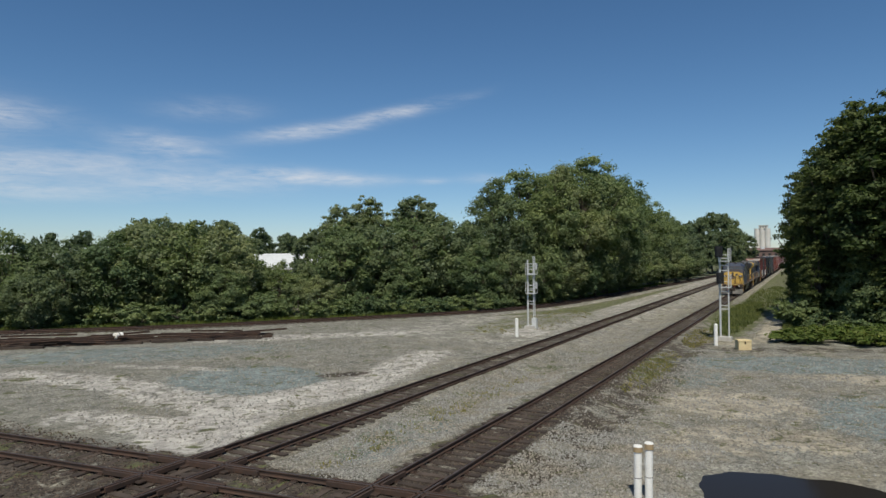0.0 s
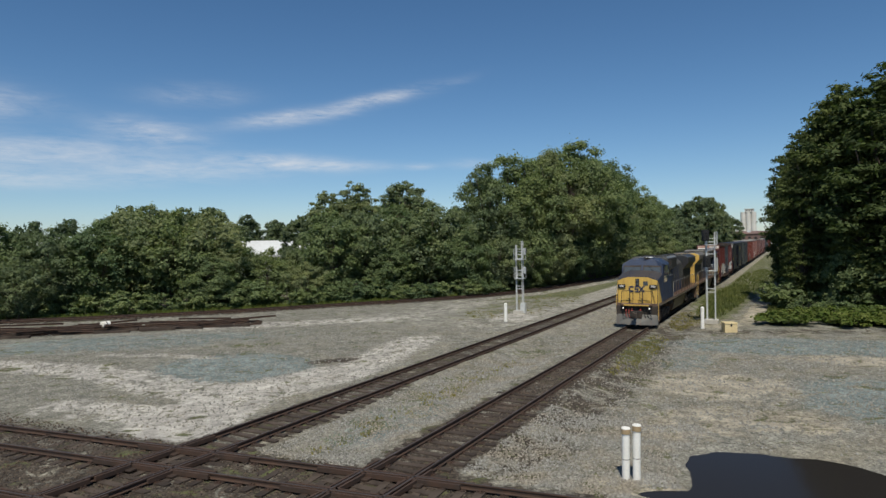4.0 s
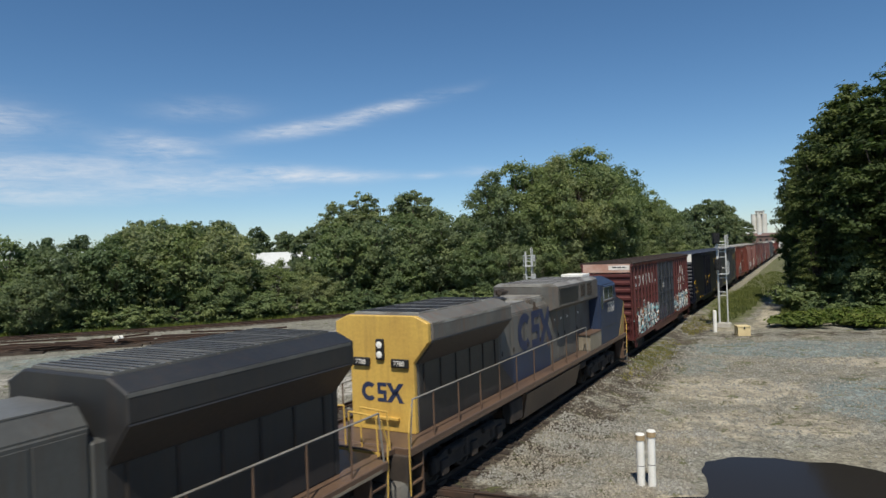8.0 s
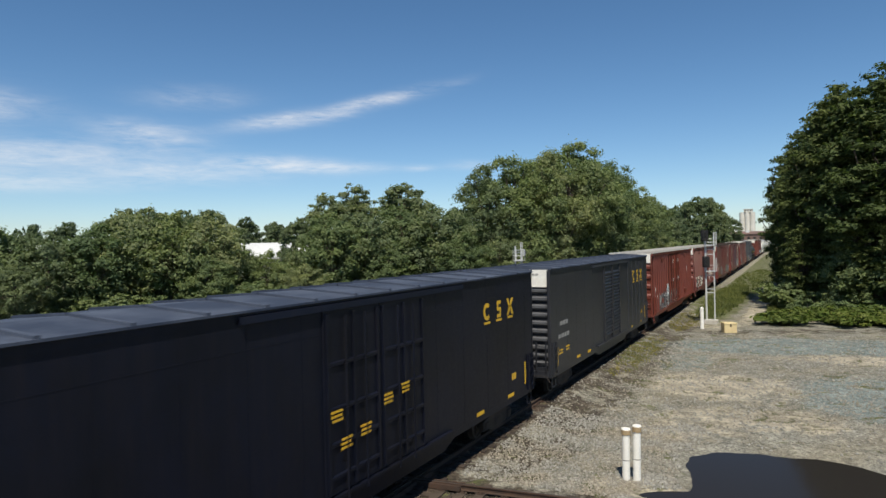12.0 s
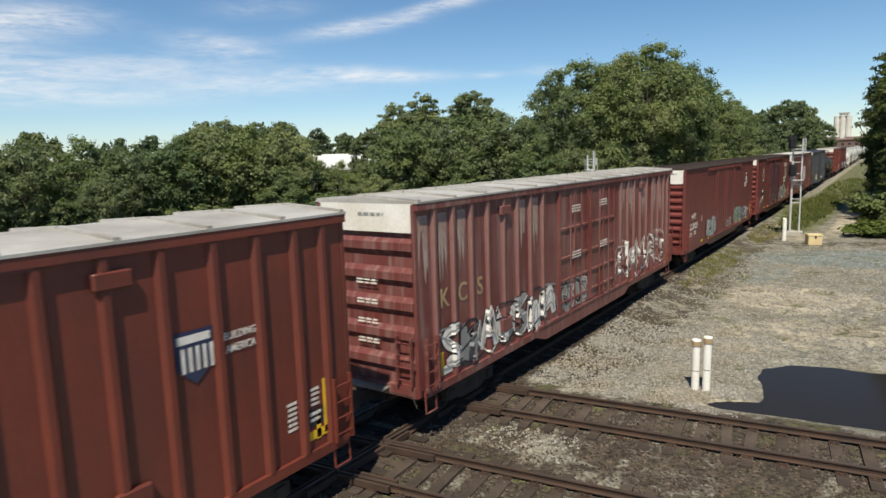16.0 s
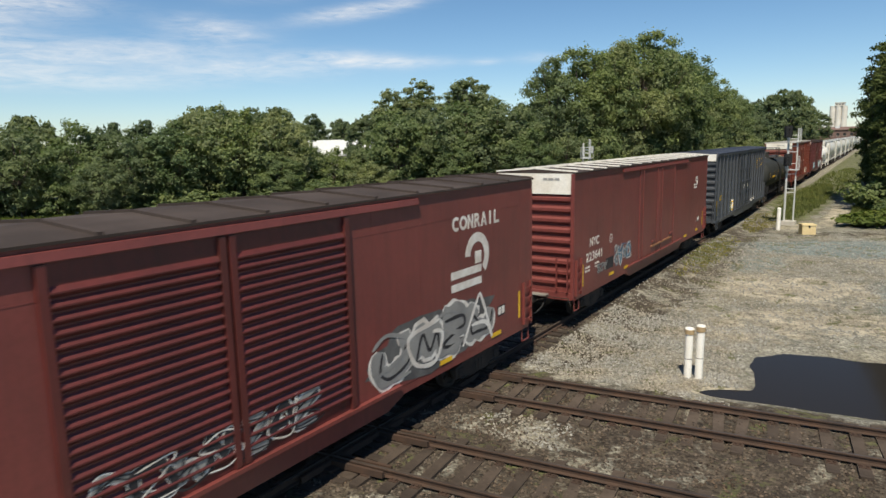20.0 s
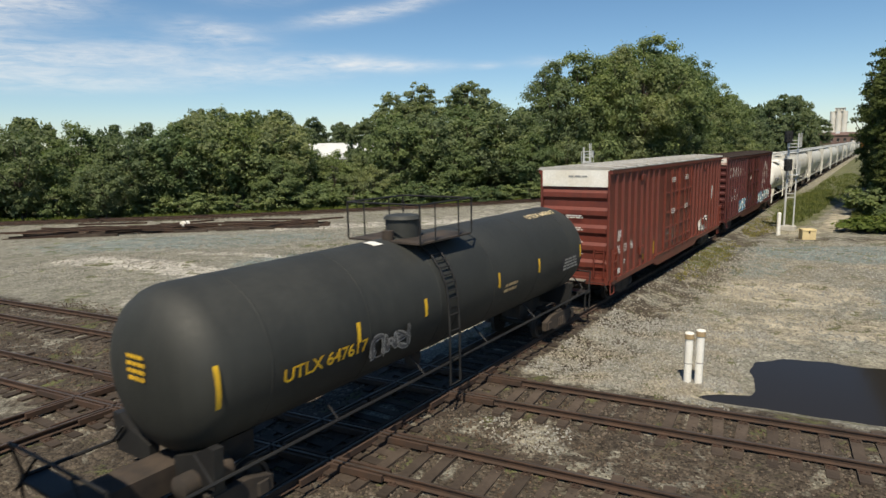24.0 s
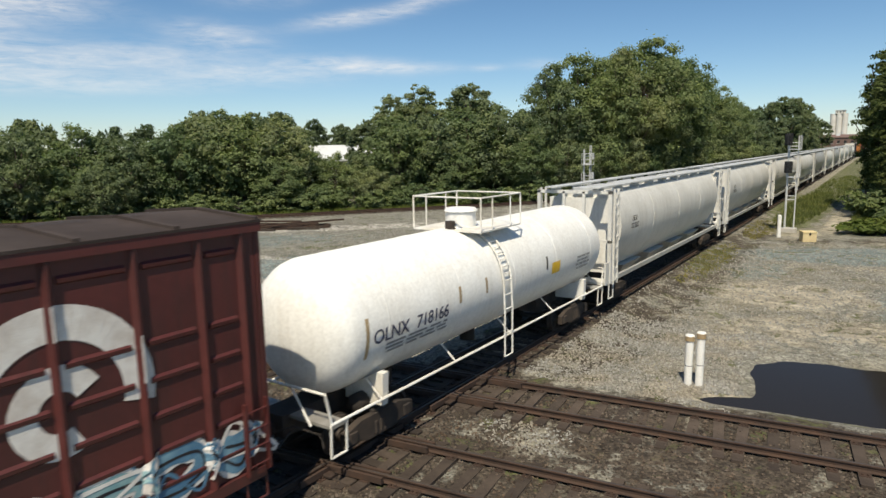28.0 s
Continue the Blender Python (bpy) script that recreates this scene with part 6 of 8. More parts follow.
    truck(car, long - 2.6, rolls=rolls)
    return car


def reflectors(car, spots, x=1.56, tall=0.5, mat=None):
    """Upright reflective strips along the sill."""
    for y, z in spots:
        flat([strip(-0.055, 0.055, 0, tall)], mat or YELLOW_MARK, car, on_side(x, y, z), "reflector")


TRAIN = []                                       # things on the line: object, front end at 14 s, turn


def fit_body(car, wide, high):
    """Brings what rides on the trucks to its true width and height."""
    for ob in car.children:
        if ob.name.split(".")[0] not in ("truck", "coupler", "air_hose", "cut_lever", "centre_sill"):
            ob.matrix_basis = Matrix.Diagonal((wide, 1, high, 1)) @ ob.matrix_basis
    return car


def couple(car, front, turn=0.0):
    TRAIN.append((car, front, turn))
    car.matrix_basis = pose(XB, front, 0, 0, 0, turn)
    return car


def travelled(t):
    """Metres that the train has gone since 14 s."""
    u = t - 14.0
    return 14.0636 * u + 0.038144 * u ** 2 + 0.0015554 * u ** 3 - 0.00016825 * u ** 4

# ---- train: the cars in order ----
def even(a, b, step_y):
    n = max(1, round((b - a) / step_y))
    return [a + (b - a) * k / n for k in range(n + 1)]


def mark_word(car, text, y, z, size, x, mat=None):
    """A reporting mark in letters."""
    writing(text, size, mat or WHITE_MARK, car, on_side(x, y, z), 1.05, 0.014)


def block_word(car, y, z, size, gap, count, x, mat=None, label="row of plain pale blocks standing for a painted name"):
    """A painted name as plain blocks, one for each character."""
    for k in range(count):
        w = size * 0.36
        hole = size * 0.14
        polys = [strip(-w, w, size * 0.5 - hole, size * 0.5), strip(-w, w, -size * 0.5, -size * 0.5 + hole), strip(-w, -w + hole * 1.2, -size * 0.5 + hole, size * 0.5 - hole)]
        if k % 3 != 1:
            polys.append(strip(w - hole * 1.2, w, -size * 0.5 + hole, size * 0.5 - hole))
        flat(polys, mat or WHITE_MARK, car, on_side(x, y + (k - (count - 1) / 2) * gap, z), "name_block", label)


def wheel_emblem(car, y, z, s, x):
    """The old carrier's emblem as plain curved bands."""
    polys = arc_band(0, 0, s * 0.3, s * 0.5, -50, 175) + [strip(-s * 0.1, s * 0.16, -s * 0.16, s * 0.1)]
    polys += [strip(-s * 1.05, s * 0.16, -s * 0.36, -s * 0.2), strip(-s * 1.05, s * 0.16, -s * 0.62, -s * 0.46)]
    flat(polys, WHITE_MARK, car, on_side(x, y, z), "emblem", "pale emblem of curved bands")


def name_row(car, places, z, size, x):
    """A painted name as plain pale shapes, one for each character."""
    w, hole = 0.24, 0.13
    slant = [[(-0.27, -0.31), (-0.12, -0.31), (0.06, 0.31), (-0.06, 0.31)], [(0.27, -0.31), (0.12, -0.31), (0.0, 0.18), (0.06, 0.31)], strip(-0.1, 0.12, -0.17, -0.07)]
    bend = [strip(-w, -w + hole, -0.31, 0.31)] + arc_band(-0.02, 0.13, 0.06, 0.18, -90, 90, 8) + [strip(-w + hole, 0.0, 0.19, 0.31), strip(-w + hole, 0.0, -0.05, 0.07), [(-0.02, -0.05), (0.12, -0.05), (0.26, -0.31), (0.1, -0.31)]]
    gate = [strip(-w, -w + hole, -0.31, 0.31), strip(w - hole, w, -0.31, 0.31), [(-w + hole, 0.31), (-w + hole, 0.1), (w - hole, -0.31), (w - hole, -0.1)]]
    shapes = (arc_band(0, 0, 0.17, 0.31, 45, 315), arc_band(0, 0, 0.17, 0.31, 0, 360), gate, bend, slant, [strip(-0.08, 0.08, -0.31, 0.31)], [strip(-0.22, -0.08, -0.31, 0.31), strip(-0.08, 0.24, -0.31, -0.18)])
    for polys, y in zip(shapes, places):
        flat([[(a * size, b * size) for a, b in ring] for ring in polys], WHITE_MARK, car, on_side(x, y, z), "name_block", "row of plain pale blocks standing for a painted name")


def brown_car(label, first, second, number, door_mat, seed, fills, clouds):
    posts = [0.55, 1.45, 2.37, 3.27, 4.15, 5.1, 5.92, 6.85] + [13.4, 14.4, 15.4, 16.4, 17.5, 18.5, 19.25]
    posts = [p for p in posts if p < 19.9]
    car = boxcar(label, 19.7, BROWN_BOX, ROOF_BROWN, posts, 0.07, (7.2, 12.7), "ribbed", door_mat, SURF_END, 4.55, 8, True)
    name_row(car, (1.0, 1.91, 2.82, 3.71, 4.62, 5.5, 6.38), 4.0, 1.0, 1.494)
    em = on_side(1.494, 16.4, 3.05)
    flat(arc_band(0, 0, 0.84, 1.28, -12, 181, 26), WHITE_MARK, car, em, "emblem", "large pale emblem of curved bands")
    flat([strip(-1.28, -0.84, -0.95, 0.0)], WHITE_MARK, car, em, "emblem", "large pale emblem of curved bands")
    flat(arc_band(0.0, -0.05, 0.26, 0.6, 30, 300), WHITE_MARK, car, em, "emblem", "large pale emblem of curved bands")
    flat([strip(p - 0.015, p + 0.015, 3.05 + math.sqrt(max(0.0, 0.84 ** 2 - (p - 16.4) ** 2)), 3.05 + math.sqrt(1.28 ** 2 - (p - 16.4) ** 2)) for p in (15.4, 16.4, 17.5)], WHITE_MARK, car, on_side(1.578, 0, 0), "emblem", "pale emblem paint over the posts")
    mark_word(car, "NYC", 2.82, 2.72, 0.32, 1.494)
    for text, y in zip(number, (1.91, 2.82, 3.75)):
        writing(text, 0.42, WHITE_MARK, car, on_side(1.494, y, 2.25), 0.95, 0.012)
    reflectors(car, ((0.85, 1.1), (19.2, 1.15)), 1.494)
    graffiti(car, first[0], first[1], 1.06, first[2], WHITE_MARK, fills, seed, 1.503, posts, 1.579, 5, clouds[0], 0.36, 0.062)
    graffiti(car, second[0], second[1], 1.08, second[2], WHITE_MARK, fills[::-1] + [BLUE_SPRAY], seed + 3, 1.503, posts, 1.579, 6, clouds[1], 0.34, 0.062)
    graffiti(car, 7.6, 9.6, 1.3, 2.1, SILVER_SPRAY, [BLUE_DOOR, PURPLE_SPRAY], seed + 5, 1.531, (), 1.6, 4)
    bars(car, on_side(1.60, 8.6, 3.4), 0.7, 3, seed=seed)
    flat([strip(-0.62, 0.62, -0.11, 0.13)], WHITE_MARK, car, on_end(0.78, 0.046, 4.8), "name_plate", "white painted strip on the end")
    bars(car, on_end(0.78, 0.041, 4.8), 1.0, 1, 0.12, DARK_LINE)
    return car


# end ribs paler than the dark body: light on the ribs put into colour
LIT_END_RIB = paint("lit_end_rib_paint", (0.085, 0.088, 0.098), (0.06, 0.062, 0.07), streaks=0.3)
PEELED = surface("peeled_pale_primer", (0.38, 0.31, 0.27), 0.8, 0.0, (0.28, 0.18, 0.15), 6, bump=0.05)
SURF_END = surface("pale_rusty_end_panel", (0.50, 0.36, 0.30), 0.7, 0.0, (0.36, 0.18, 0.13), 3, bump=0.05)


def red_post_car(label, mat, number, seed, worn):
    left = [0.74, 1.5, 2.3, 3.08, 3.9, 4.67, 5.45, 6.24]
    right = [12.95, 13.75, 14.5, 15.3, 16.1, 16.95, 17.75, 18.55, 19.2]
    car = boxcar(label, 19.85, mat, ROOF_BARE, left + right, 0.13, (7.3, 12.3), "ribbed", mat, WHITE_PAINT, 4.5, 5, False, top=5.1)
    for y in (3.95, 15.4):
        part("jacking_pad", rounded(Mesh().box(1.50, 1.60, y - 0.26, y + 0.26, 4.55, 4.78).data("jacking_pad", mat), 0.02, 1), None, car)
        part("jacking_pad", rounded(Mesh().box(1.50, 1.60, y - 0.26, y + 0.26, 1.5, 1.85).data("jacking_pad", mat), 0.02, 1), None, car)
    for y, z in ((8.55, 4.4), (10.95, 4.42), (8.6, 2.95), (11.0, 3.0)):
        bars(car, on_side(1.60, y, z), 0.75, 3, 0.085, seed=seed)
    bars(car, on_side(1.494, 1.7, 1.55), 0.5, 2, 0.1, seed=seed + 1)
    for z in (3.4, 2.95, 2.5, 2.05):
        bars(car, on_end(0.0, 0.05, z), 0.8, 2, 0.07, seed=seed + 2)
    bars(car, on_end(0.2, 0.043, 4.85), 0.9, 1, 0.12, SILVER_SPRAY, seed=seed)
    reflectors(car, ((0.95, 1.15), (4.3, 1.2), (5.85, 1.25), (14.9, 1.2), (18.9, 1.2)), 1.494, 0.55)
    flat([strip(-0.22, 0.22, -0.1, 0.1)], WHITE_MARK, car, on_side(1.494, 1.15, 1.25), "stencil")
    if not worn:
        for k, text in enumerate(number):
            writing(text, 0.46, WHITE_MARK, car, on_side(1.494, (1.15, 1.92, 2.72)[k], 2.05 if k else 2.05), 0.8, 0.01)
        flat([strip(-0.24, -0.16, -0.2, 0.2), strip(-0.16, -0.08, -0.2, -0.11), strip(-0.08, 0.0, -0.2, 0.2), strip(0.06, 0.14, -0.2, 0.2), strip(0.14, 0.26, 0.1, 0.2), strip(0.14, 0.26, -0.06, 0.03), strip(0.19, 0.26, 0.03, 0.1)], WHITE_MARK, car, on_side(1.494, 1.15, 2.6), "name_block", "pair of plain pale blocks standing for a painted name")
    return car


def smooth_car(label, mat, roof, seed, number=None, style="plug", door=(6.9, 12.4), cap=None, cap_low=4.35, rib_mat=None, end_ribs=9, long=19.4, marks=None, category="boxcar", door_mat=None, end_mat=None):
    car = boxcar(label, long, mat, roof, (), 0.1, door, style, door_mat or mat, cap or WHITE_PAINT, cap_low, end_ribs, False, rib_mat, end_mat=end_mat)
    m = marks or WHITE_MARK
    part("side_seam", Mesh().box(1.533, 1.539, 0.2, long - 0.2, 4.37, 4.39), mat, car)
    for y in even(0.8, door[0] - 0.6, 1.5) + even(door[1] + 0.7, long - 0.8, 1.5):
        part("weld_seam", Mesh().box(1.533, 1.538, y - 0.012, y + 0.012, 1.1, 4.84), mat, car)
    if number:
        mark_word(car, "NYC", 1.9, 2.6, 0.42, 1.541, m)
        writing(number, 0.43, m, car, on_side(1.541, 1.95, 2.1), 1.28, 0.012)
    bars(car, on_side(1.537, 1.3, 1.75), 0.5, 2, 0.12, m, seed)
    bars(car, on_side(1.537, 2.2, 1.78), 0.5, 2, 0.12, m, seed + 1)
    for y, z in ((3.7, 1.1), (5.4, 1.06), (long - 2.2, 1.08), (long - 4.6, 1.06)):
        flat([strip(-0.26, 0.26, 0, 0.11)], YELLOW_MARK, car, on_side(1.548, y, z), "reflector")
    reflectors(car, ((0.86, 1.2), (long - 0.85, 1.25)), 1.537, 0.75)
    flat([strip(-0.2, 0.2, -0.14, 0.14)], DARK_LINE, car, on_side(1.537, long - 1.9, 1.7), "stencil")
    flat([strip(-0.17, -0.02, -0.1, 0.1), strip(0.02, 0.17, -0.1, 0.1)], m, car, on_side(1.541, long - 1.9, 1.7), "stencil")
    bars(car, on_end(0.7, 0.043, 4.8), 0.8, 1, 0.13, SILVER_SPRAY, seed=seed)
    return car


def round_mark(car, y, z, s=0.16, mat=None):
    flat(arc_band(0, 0, s * 0.8, s, 0, 360) + [strip(-s * 0.4, s * 0.4, -s * 0.15, s * 0.15)], mat or WHITE_MARK, car, on_side(1.537, y, z), "round_stencil")


# front part of the train: two boxcars in brown and navy, a grey one
car = couple(brown_car("brown ribbed boxcar with navy doors and bright graffiti", (0.6, 7.3, 2.5), (13.0, 19.4, 2.3), ("22", "30", "66"), BLUE_DOOR, 31, [PALE_SPRAY, RUST_SPRAY, SILVER_SPRAY], (TEAL, TEAL)), -47.57)
graffiti(car, 7.7, 9.3, 3.4, 4.4, SILVER_SPRAY, [BLUE_DOOR], 77, 1.531, (), 1.6, 3)
car = couple(smooth_car("dark navy smooth-sided boxcar with a white end panel", NAVY_BOX, ROOF_NAVY, 5, None, "ribbed", (7.0, 11.0), end_ribs=10, long=18.9, marks=YELLOW_MARK, end_mat=LIT_END_RIB), -24.85)
brand_trio(car, YELLOW_MARK, 15.85, 4.02, 0.52, 0.92, 1.537, 1, True)
block_word(car, 0.75, 2.62, 0.3, 0.3, 3, 1.537, YELLOW_MARK)
for text, y in (("22", 0.45), ("10", 1.1), ("12", 1.7)):
    writing(text, 0.32, YELLOW_MARK, car, on_side(1.537, y, 2.05), 0.9, 0.01)
for y, z in ((9.2, 2.75), (9.95, 2.85), (7.3, 2.8), (7.6, 2.2), (8.3, 2.3)):
    bars(car, on_side(1.65, y, z), 0.4, 3, 0.09, YELLOW_MARK, int(y * 10))
car = couple(smooth_car("dark grey boxcar with louvred doors and a white end panel", GREY_BOX, ROOF_NAVY, 6, None, "louvre", (8.2, 11.6), end_ribs=10, long=19.3, marks=YELLOW_MARK, end_mat=LIT_END_RIB), -4.05)
for y in even(13.75, 18.0, 1.06):
    part("side_post", Mesh().profile_z([(1.53, y - 0.09), (1.57, y - 0.05), (1.57, y + 0.05), (1.53, y + 0.09)], 1.06, 4.84), GREY_BOX, car)
brand_trio(car, YELLOW_MARK, 16.35, 4.0, 0.58, 1.05, 1.537, 1, True)
bars(car, on_side(1.537, 1.7, 2.75), 1.2, 1, 0.3, SILVER_SPRAY, 3)
bars(car, on_side(1.537, 1.7, 2.25), 1.5, 1, 0.3, SILVER_SPRAY, 4)
# red cars
car = couple(red_post_car("oxide red ribbed boxcar with bare metal roof and grey graffiti", RED_OXIDE, ("96", "14", "60"), 11, False), 17.24)
left = [0.74, 1.5, 2.3, 3.08, 3.9, 4.67, 5.45, 6.24]
graffiti(car, 2.8, 7.2, 1.08, 2.25, SILVER_SPRAY, [SILVER_SPRAY, GREY_SPRAY, DARK_LINE], 12, 1.496, left, 1.578, 5, GREY_SPRAY, 0.34)
graffiti(car, 5.9, 6.9, 1.9, 2.7, WHITE_MARK, [SILVER_SPRAY], 14, 1.507, left, 1.589, 2, PALE_BLUE, 0.4)
graffiti(car, 7.4, 10.6, 1.15, 2.15, WHITE_MARK, [SILVER_SPRAY, GREY_SPRAY, DARK_LINE], 13, 1.531, (), 1.6, 5, GREY_SPRAY)
flat([[(-0.34, 0.34), (0.34, 0.34), (0.3, -0.2), (0.0, -0.45), (-0.3, -0.2)]], NAVY_MARK, car, on_side(1.5, 16.52, 3.4), "shield", "navy and white shield emblem")
flat([strip(-0.22 + 0.12 * k, -0.16 + 0.12 * k, -0.26, 0.1) for k in range(5)] + [strip(-0.28, 0.28, 0.16, 0.28)], WHITE_MARK, car, on_side(1.504, 16.52, 3.4), "shield_stripe")
writing("BUILDING", 0.17, WHITE_MARK, car, on_side(1.5, 17.35, 3.5), 0.8, 0.006)
writing("AMERICA", 0.17, WHITE_MARK, car, on_side(1.5, 17.35, 3.3), 0.8, 0.006)
flat([strip(-0.28, 0.28, -0.08, 0.08)], YELLOW_MARK, car, on_side(1.494, 18.85, 1.3), "label_plate")
flat([strip(-0.2, 0.2, -0.16, 0.16)], DARK_LINE, car, on_side(1.494, 18.82, 1.62), "label_plate", "black consolidated stencil plate")
bars(car, on_side(1.5, 18.82, 1.66), 0.3, 2, 0.11, seed=5)
bars(car, on_side(1.494, 18.3, 2.0), 0.22, 6, 0.09, seed=6)
bars(car, on_side(1.494, 18.85, 2.1), 0.22, 4, 0.09, seed=7)
flat([strip(-0.04, 0.04, -0.5, 0.5)], YELLOW_MARK, car, on_side(1.494, 19.08, 1.75), "reflector")
car = couple(red_post_car("peeling red ribbed boxcar with pale graffiti and white end", RED_WORN, ("", "", ""), 17, True), 39.15)
graffiti(car, 0.9, 7.1, 1.1, 2.35, DARK_LINE, [WHITE_MARK, SILVER_SPRAY, WHITE_MARK], 18, 1.496, left, 1.578, 7, None, 0.3)
graffiti(car, 7.5, 9.6, 1.2, 2.1, WHITE_MARK, [DARK_LINE, SILVER_SPRAY], 118, 1.531, (), 1.6, 4, SILVER_SPRAY, 0.22)
graffiti(car, 12.6, 18.4, 1.2, 2.75, WHITE_MARK, [RED_WORN, PEELED], 19, 1.496, [12.95, 13.75, 14.5, 15.3, 16.1, 16.95, 17.75, 18.55], 1.578, 5, None, 0.34)
for text, y in (("K", 1.12), ("C", 1.9), ("S", 2.7)):
    writing(text, 0.62, CAP_TAN, car, on_side(1.495, y, 2.9), 0.95, 0.014)
for k in range(10):
    y = (0.35, 1.1, 1.9, 5.0, 5.8, 13.3, 14.2, 15.8, 17.3, 18.1)[k]
    r = np.random.default_rng(k)
    flat([[(-0.17 + 0.34 * i / 7, -r.uniform(0.3, 1.6)) for i in range(8)] + [(0.17, 0.0), (-0.17, 0.0)]], PEELED, car, on_side(1.493, y, 4.85), "bare_patch", "patch of peeled paint")
car = couple(smooth_car("maroon smooth-sided boxcar with plug doors and white end", RED_PLAIN, ROOF_BROWN, 21, "223625", "plug", (6.9, 12.4)), 61.5)
round_mark(car, 3.65, 2.36)
graffiti(car, 4.7, 7.0, 1.2, 2.15, DARK_LINE, [PALE_SPRAY], 22, 1.575, (), 1.6, 4, PALE_SPRAY, 0.42)
graffiti(car, 12.7, 14.9, 1.15, 2.15, WHITE_MARK, [GREEN_SPRAY], 23, 1.538, (), 1.6, 4, GREEN_SPRAY, 0.4)
graffiti(car, 15.4, 17.3, 1.15, 2.0, WHITE_MARK, [PURPLE_SPRAY, DARK_LINE, PALE_SPRAY], 24, 1.538, (), 1.6, 3, PURPLE_SPRAY, 0.34)
graffiti(car, 9.8, 11.6, 1.2, 1.7, WHITE_MARK, [RED_PLAIN, SILVER_SPRAY], 25, 1.575, (), 1.6, 4)
wheel_emblem(car, 16.75, 3.75, 0.62, 1.537)
bars(car, on_side(1.537, 16.7, 4.2), 0.6, 1, 0.12)
car = couple(smooth_car("maroon boxcar with wide louvred doors and silver graffiti", RED_PLAIN, ROOF_BROWN, 26, None, "louvre", (6.15, 11.6), None, 4.62, door_mat=MAROON_DOOR), 83.2)
flat([strip(-0.75, 0.75, -0.2, 0.25)], DARK_LINE, car, on_side(1.5365, 2.7, 2.35), "painted_patch", "dark overpainted patch")
mark_word(car, "NYC", 2.7, 2.5, 0.34, 1.543)
writing("221422", 0.34, WHITE_MARK, car, on_side(1.541, 2.5, 1.98), 1.2, 0.01)
flat(arc_band(0, 0, 0.2, 0.28, 0, 360) + [strip(-0.3, 0.3, 0.36, 0.44), strip(-0.25, 0.25, -0.5, -0.4)], WHITE_MARK, car, on_side(1.537, 2.82, 3.85), "round_stencil")
wheel_emblem(car, 16.3, 3.35, 1.15, 1.537)
name_row(car, [15.35 + 0.32 * k for k in range(7)], 4.22, 0.55, 1.537)
graffiti(car, 12.2, 16.9, 1.12, 2.35, WHITE_MARK, [SILVER_SPRAY], 27, 1.538, (), 1.6, 4, GREY_SPRAY, 0.42)
graffiti(car, 6.5, 10.6, 1.2, 1.95, WHITE_MARK, [SILVER_SPRAY, DARK_LINE], 28, 1.575, (), 1.6, 7, None, 0.26)
graffiti(car, 0.9, 1.9, 1.2, 1.9, SILVER_SPRAY, [SILVER_SPRAY], 29, 1.538, (), 1.6, 2)
car = couple(smooth_car("maroon plug-door boxcar with white striped roof ribs", RED_PLAIN, ROOF_BROWN, 33, "223641", "plug", (6.95, 12.5), rib_mat=WHITE_PAINT), 105.6)
round_mark(car, 3.6, 2.48)
graffiti(car, 4.0, 5.9, 1.35, 2.15, WHITE_MARK, [SILVER_SPRAY, BLUE_SPRAY], 34, 1.538, (), 1.6, 4)
flat([strip(-0.4, 0.4, -0.22, 0.2)], DARK_LINE, car, on_side(1.5365, 3.5, 1.6), "painted_patch", "dark overpainted patch")
graffiti(car, 2.2, 3.2, 1.4, 1.75, SILVER_SPRAY, [SILVER_SPRAY], 35, 1.538, (), 1.6, 3)
for y in (9.4, 11.1):
    part("door_bar", Mesh().box(1.57, 1.63, y - 0.8, y + 0.8, 1.42, 1.50), RUST_SPRAY, car)
wheel_emblem(car, 16.9, 3.75, 0.55, 1.537)
posts = even(0.7, 6.4, 1.1) + even(13.0, 18.6, 1.12)
car = couple(boxcar("blue-grey ribbed boxcar with dark roof and yellow brand shapes", 19.2, BLUE_GREY, ROOF_NAVY, posts, 0.16, (7.4, 12.3), "ribbed", BLUE_GREY, WHITE_PAINT, 4.6, 9, False), 127.85)
brand_trio(car, YELLOW_MARK, 16.4, 4.0, 0.6, 1.12, 1.495, 1, True)
block_word(car, 1.4, 2.3, 0.3, 0.32, 3, 1.495, YELLOW_MARK)
graffiti(car, 4.4, 5.6, 1.15, 1.95, WHITE_MARK, [GREEN_SPRAY, YELLOW_MARK], 41, 1.496, posts, 1.578, 2)
graffiti(car, 12.6, 14.0, 1.1, 1.5, WHITE_MARK, [SILVER_SPRAY], 42, 1.496, posts, 1.578, 4)
reflectors(car, ((18.95, 1.3), (0.4, 1.3)), 1.496, 0.9)
for y, z in ((9.0, 2.6), (10.6, 2.6), (16.5, 1.5), (18.0, 1.6)):
    bars(car, on_side(1.60 if y < 13 else 1.495, y, z), 0.4, 3, 0.09, None, int(y * 3))


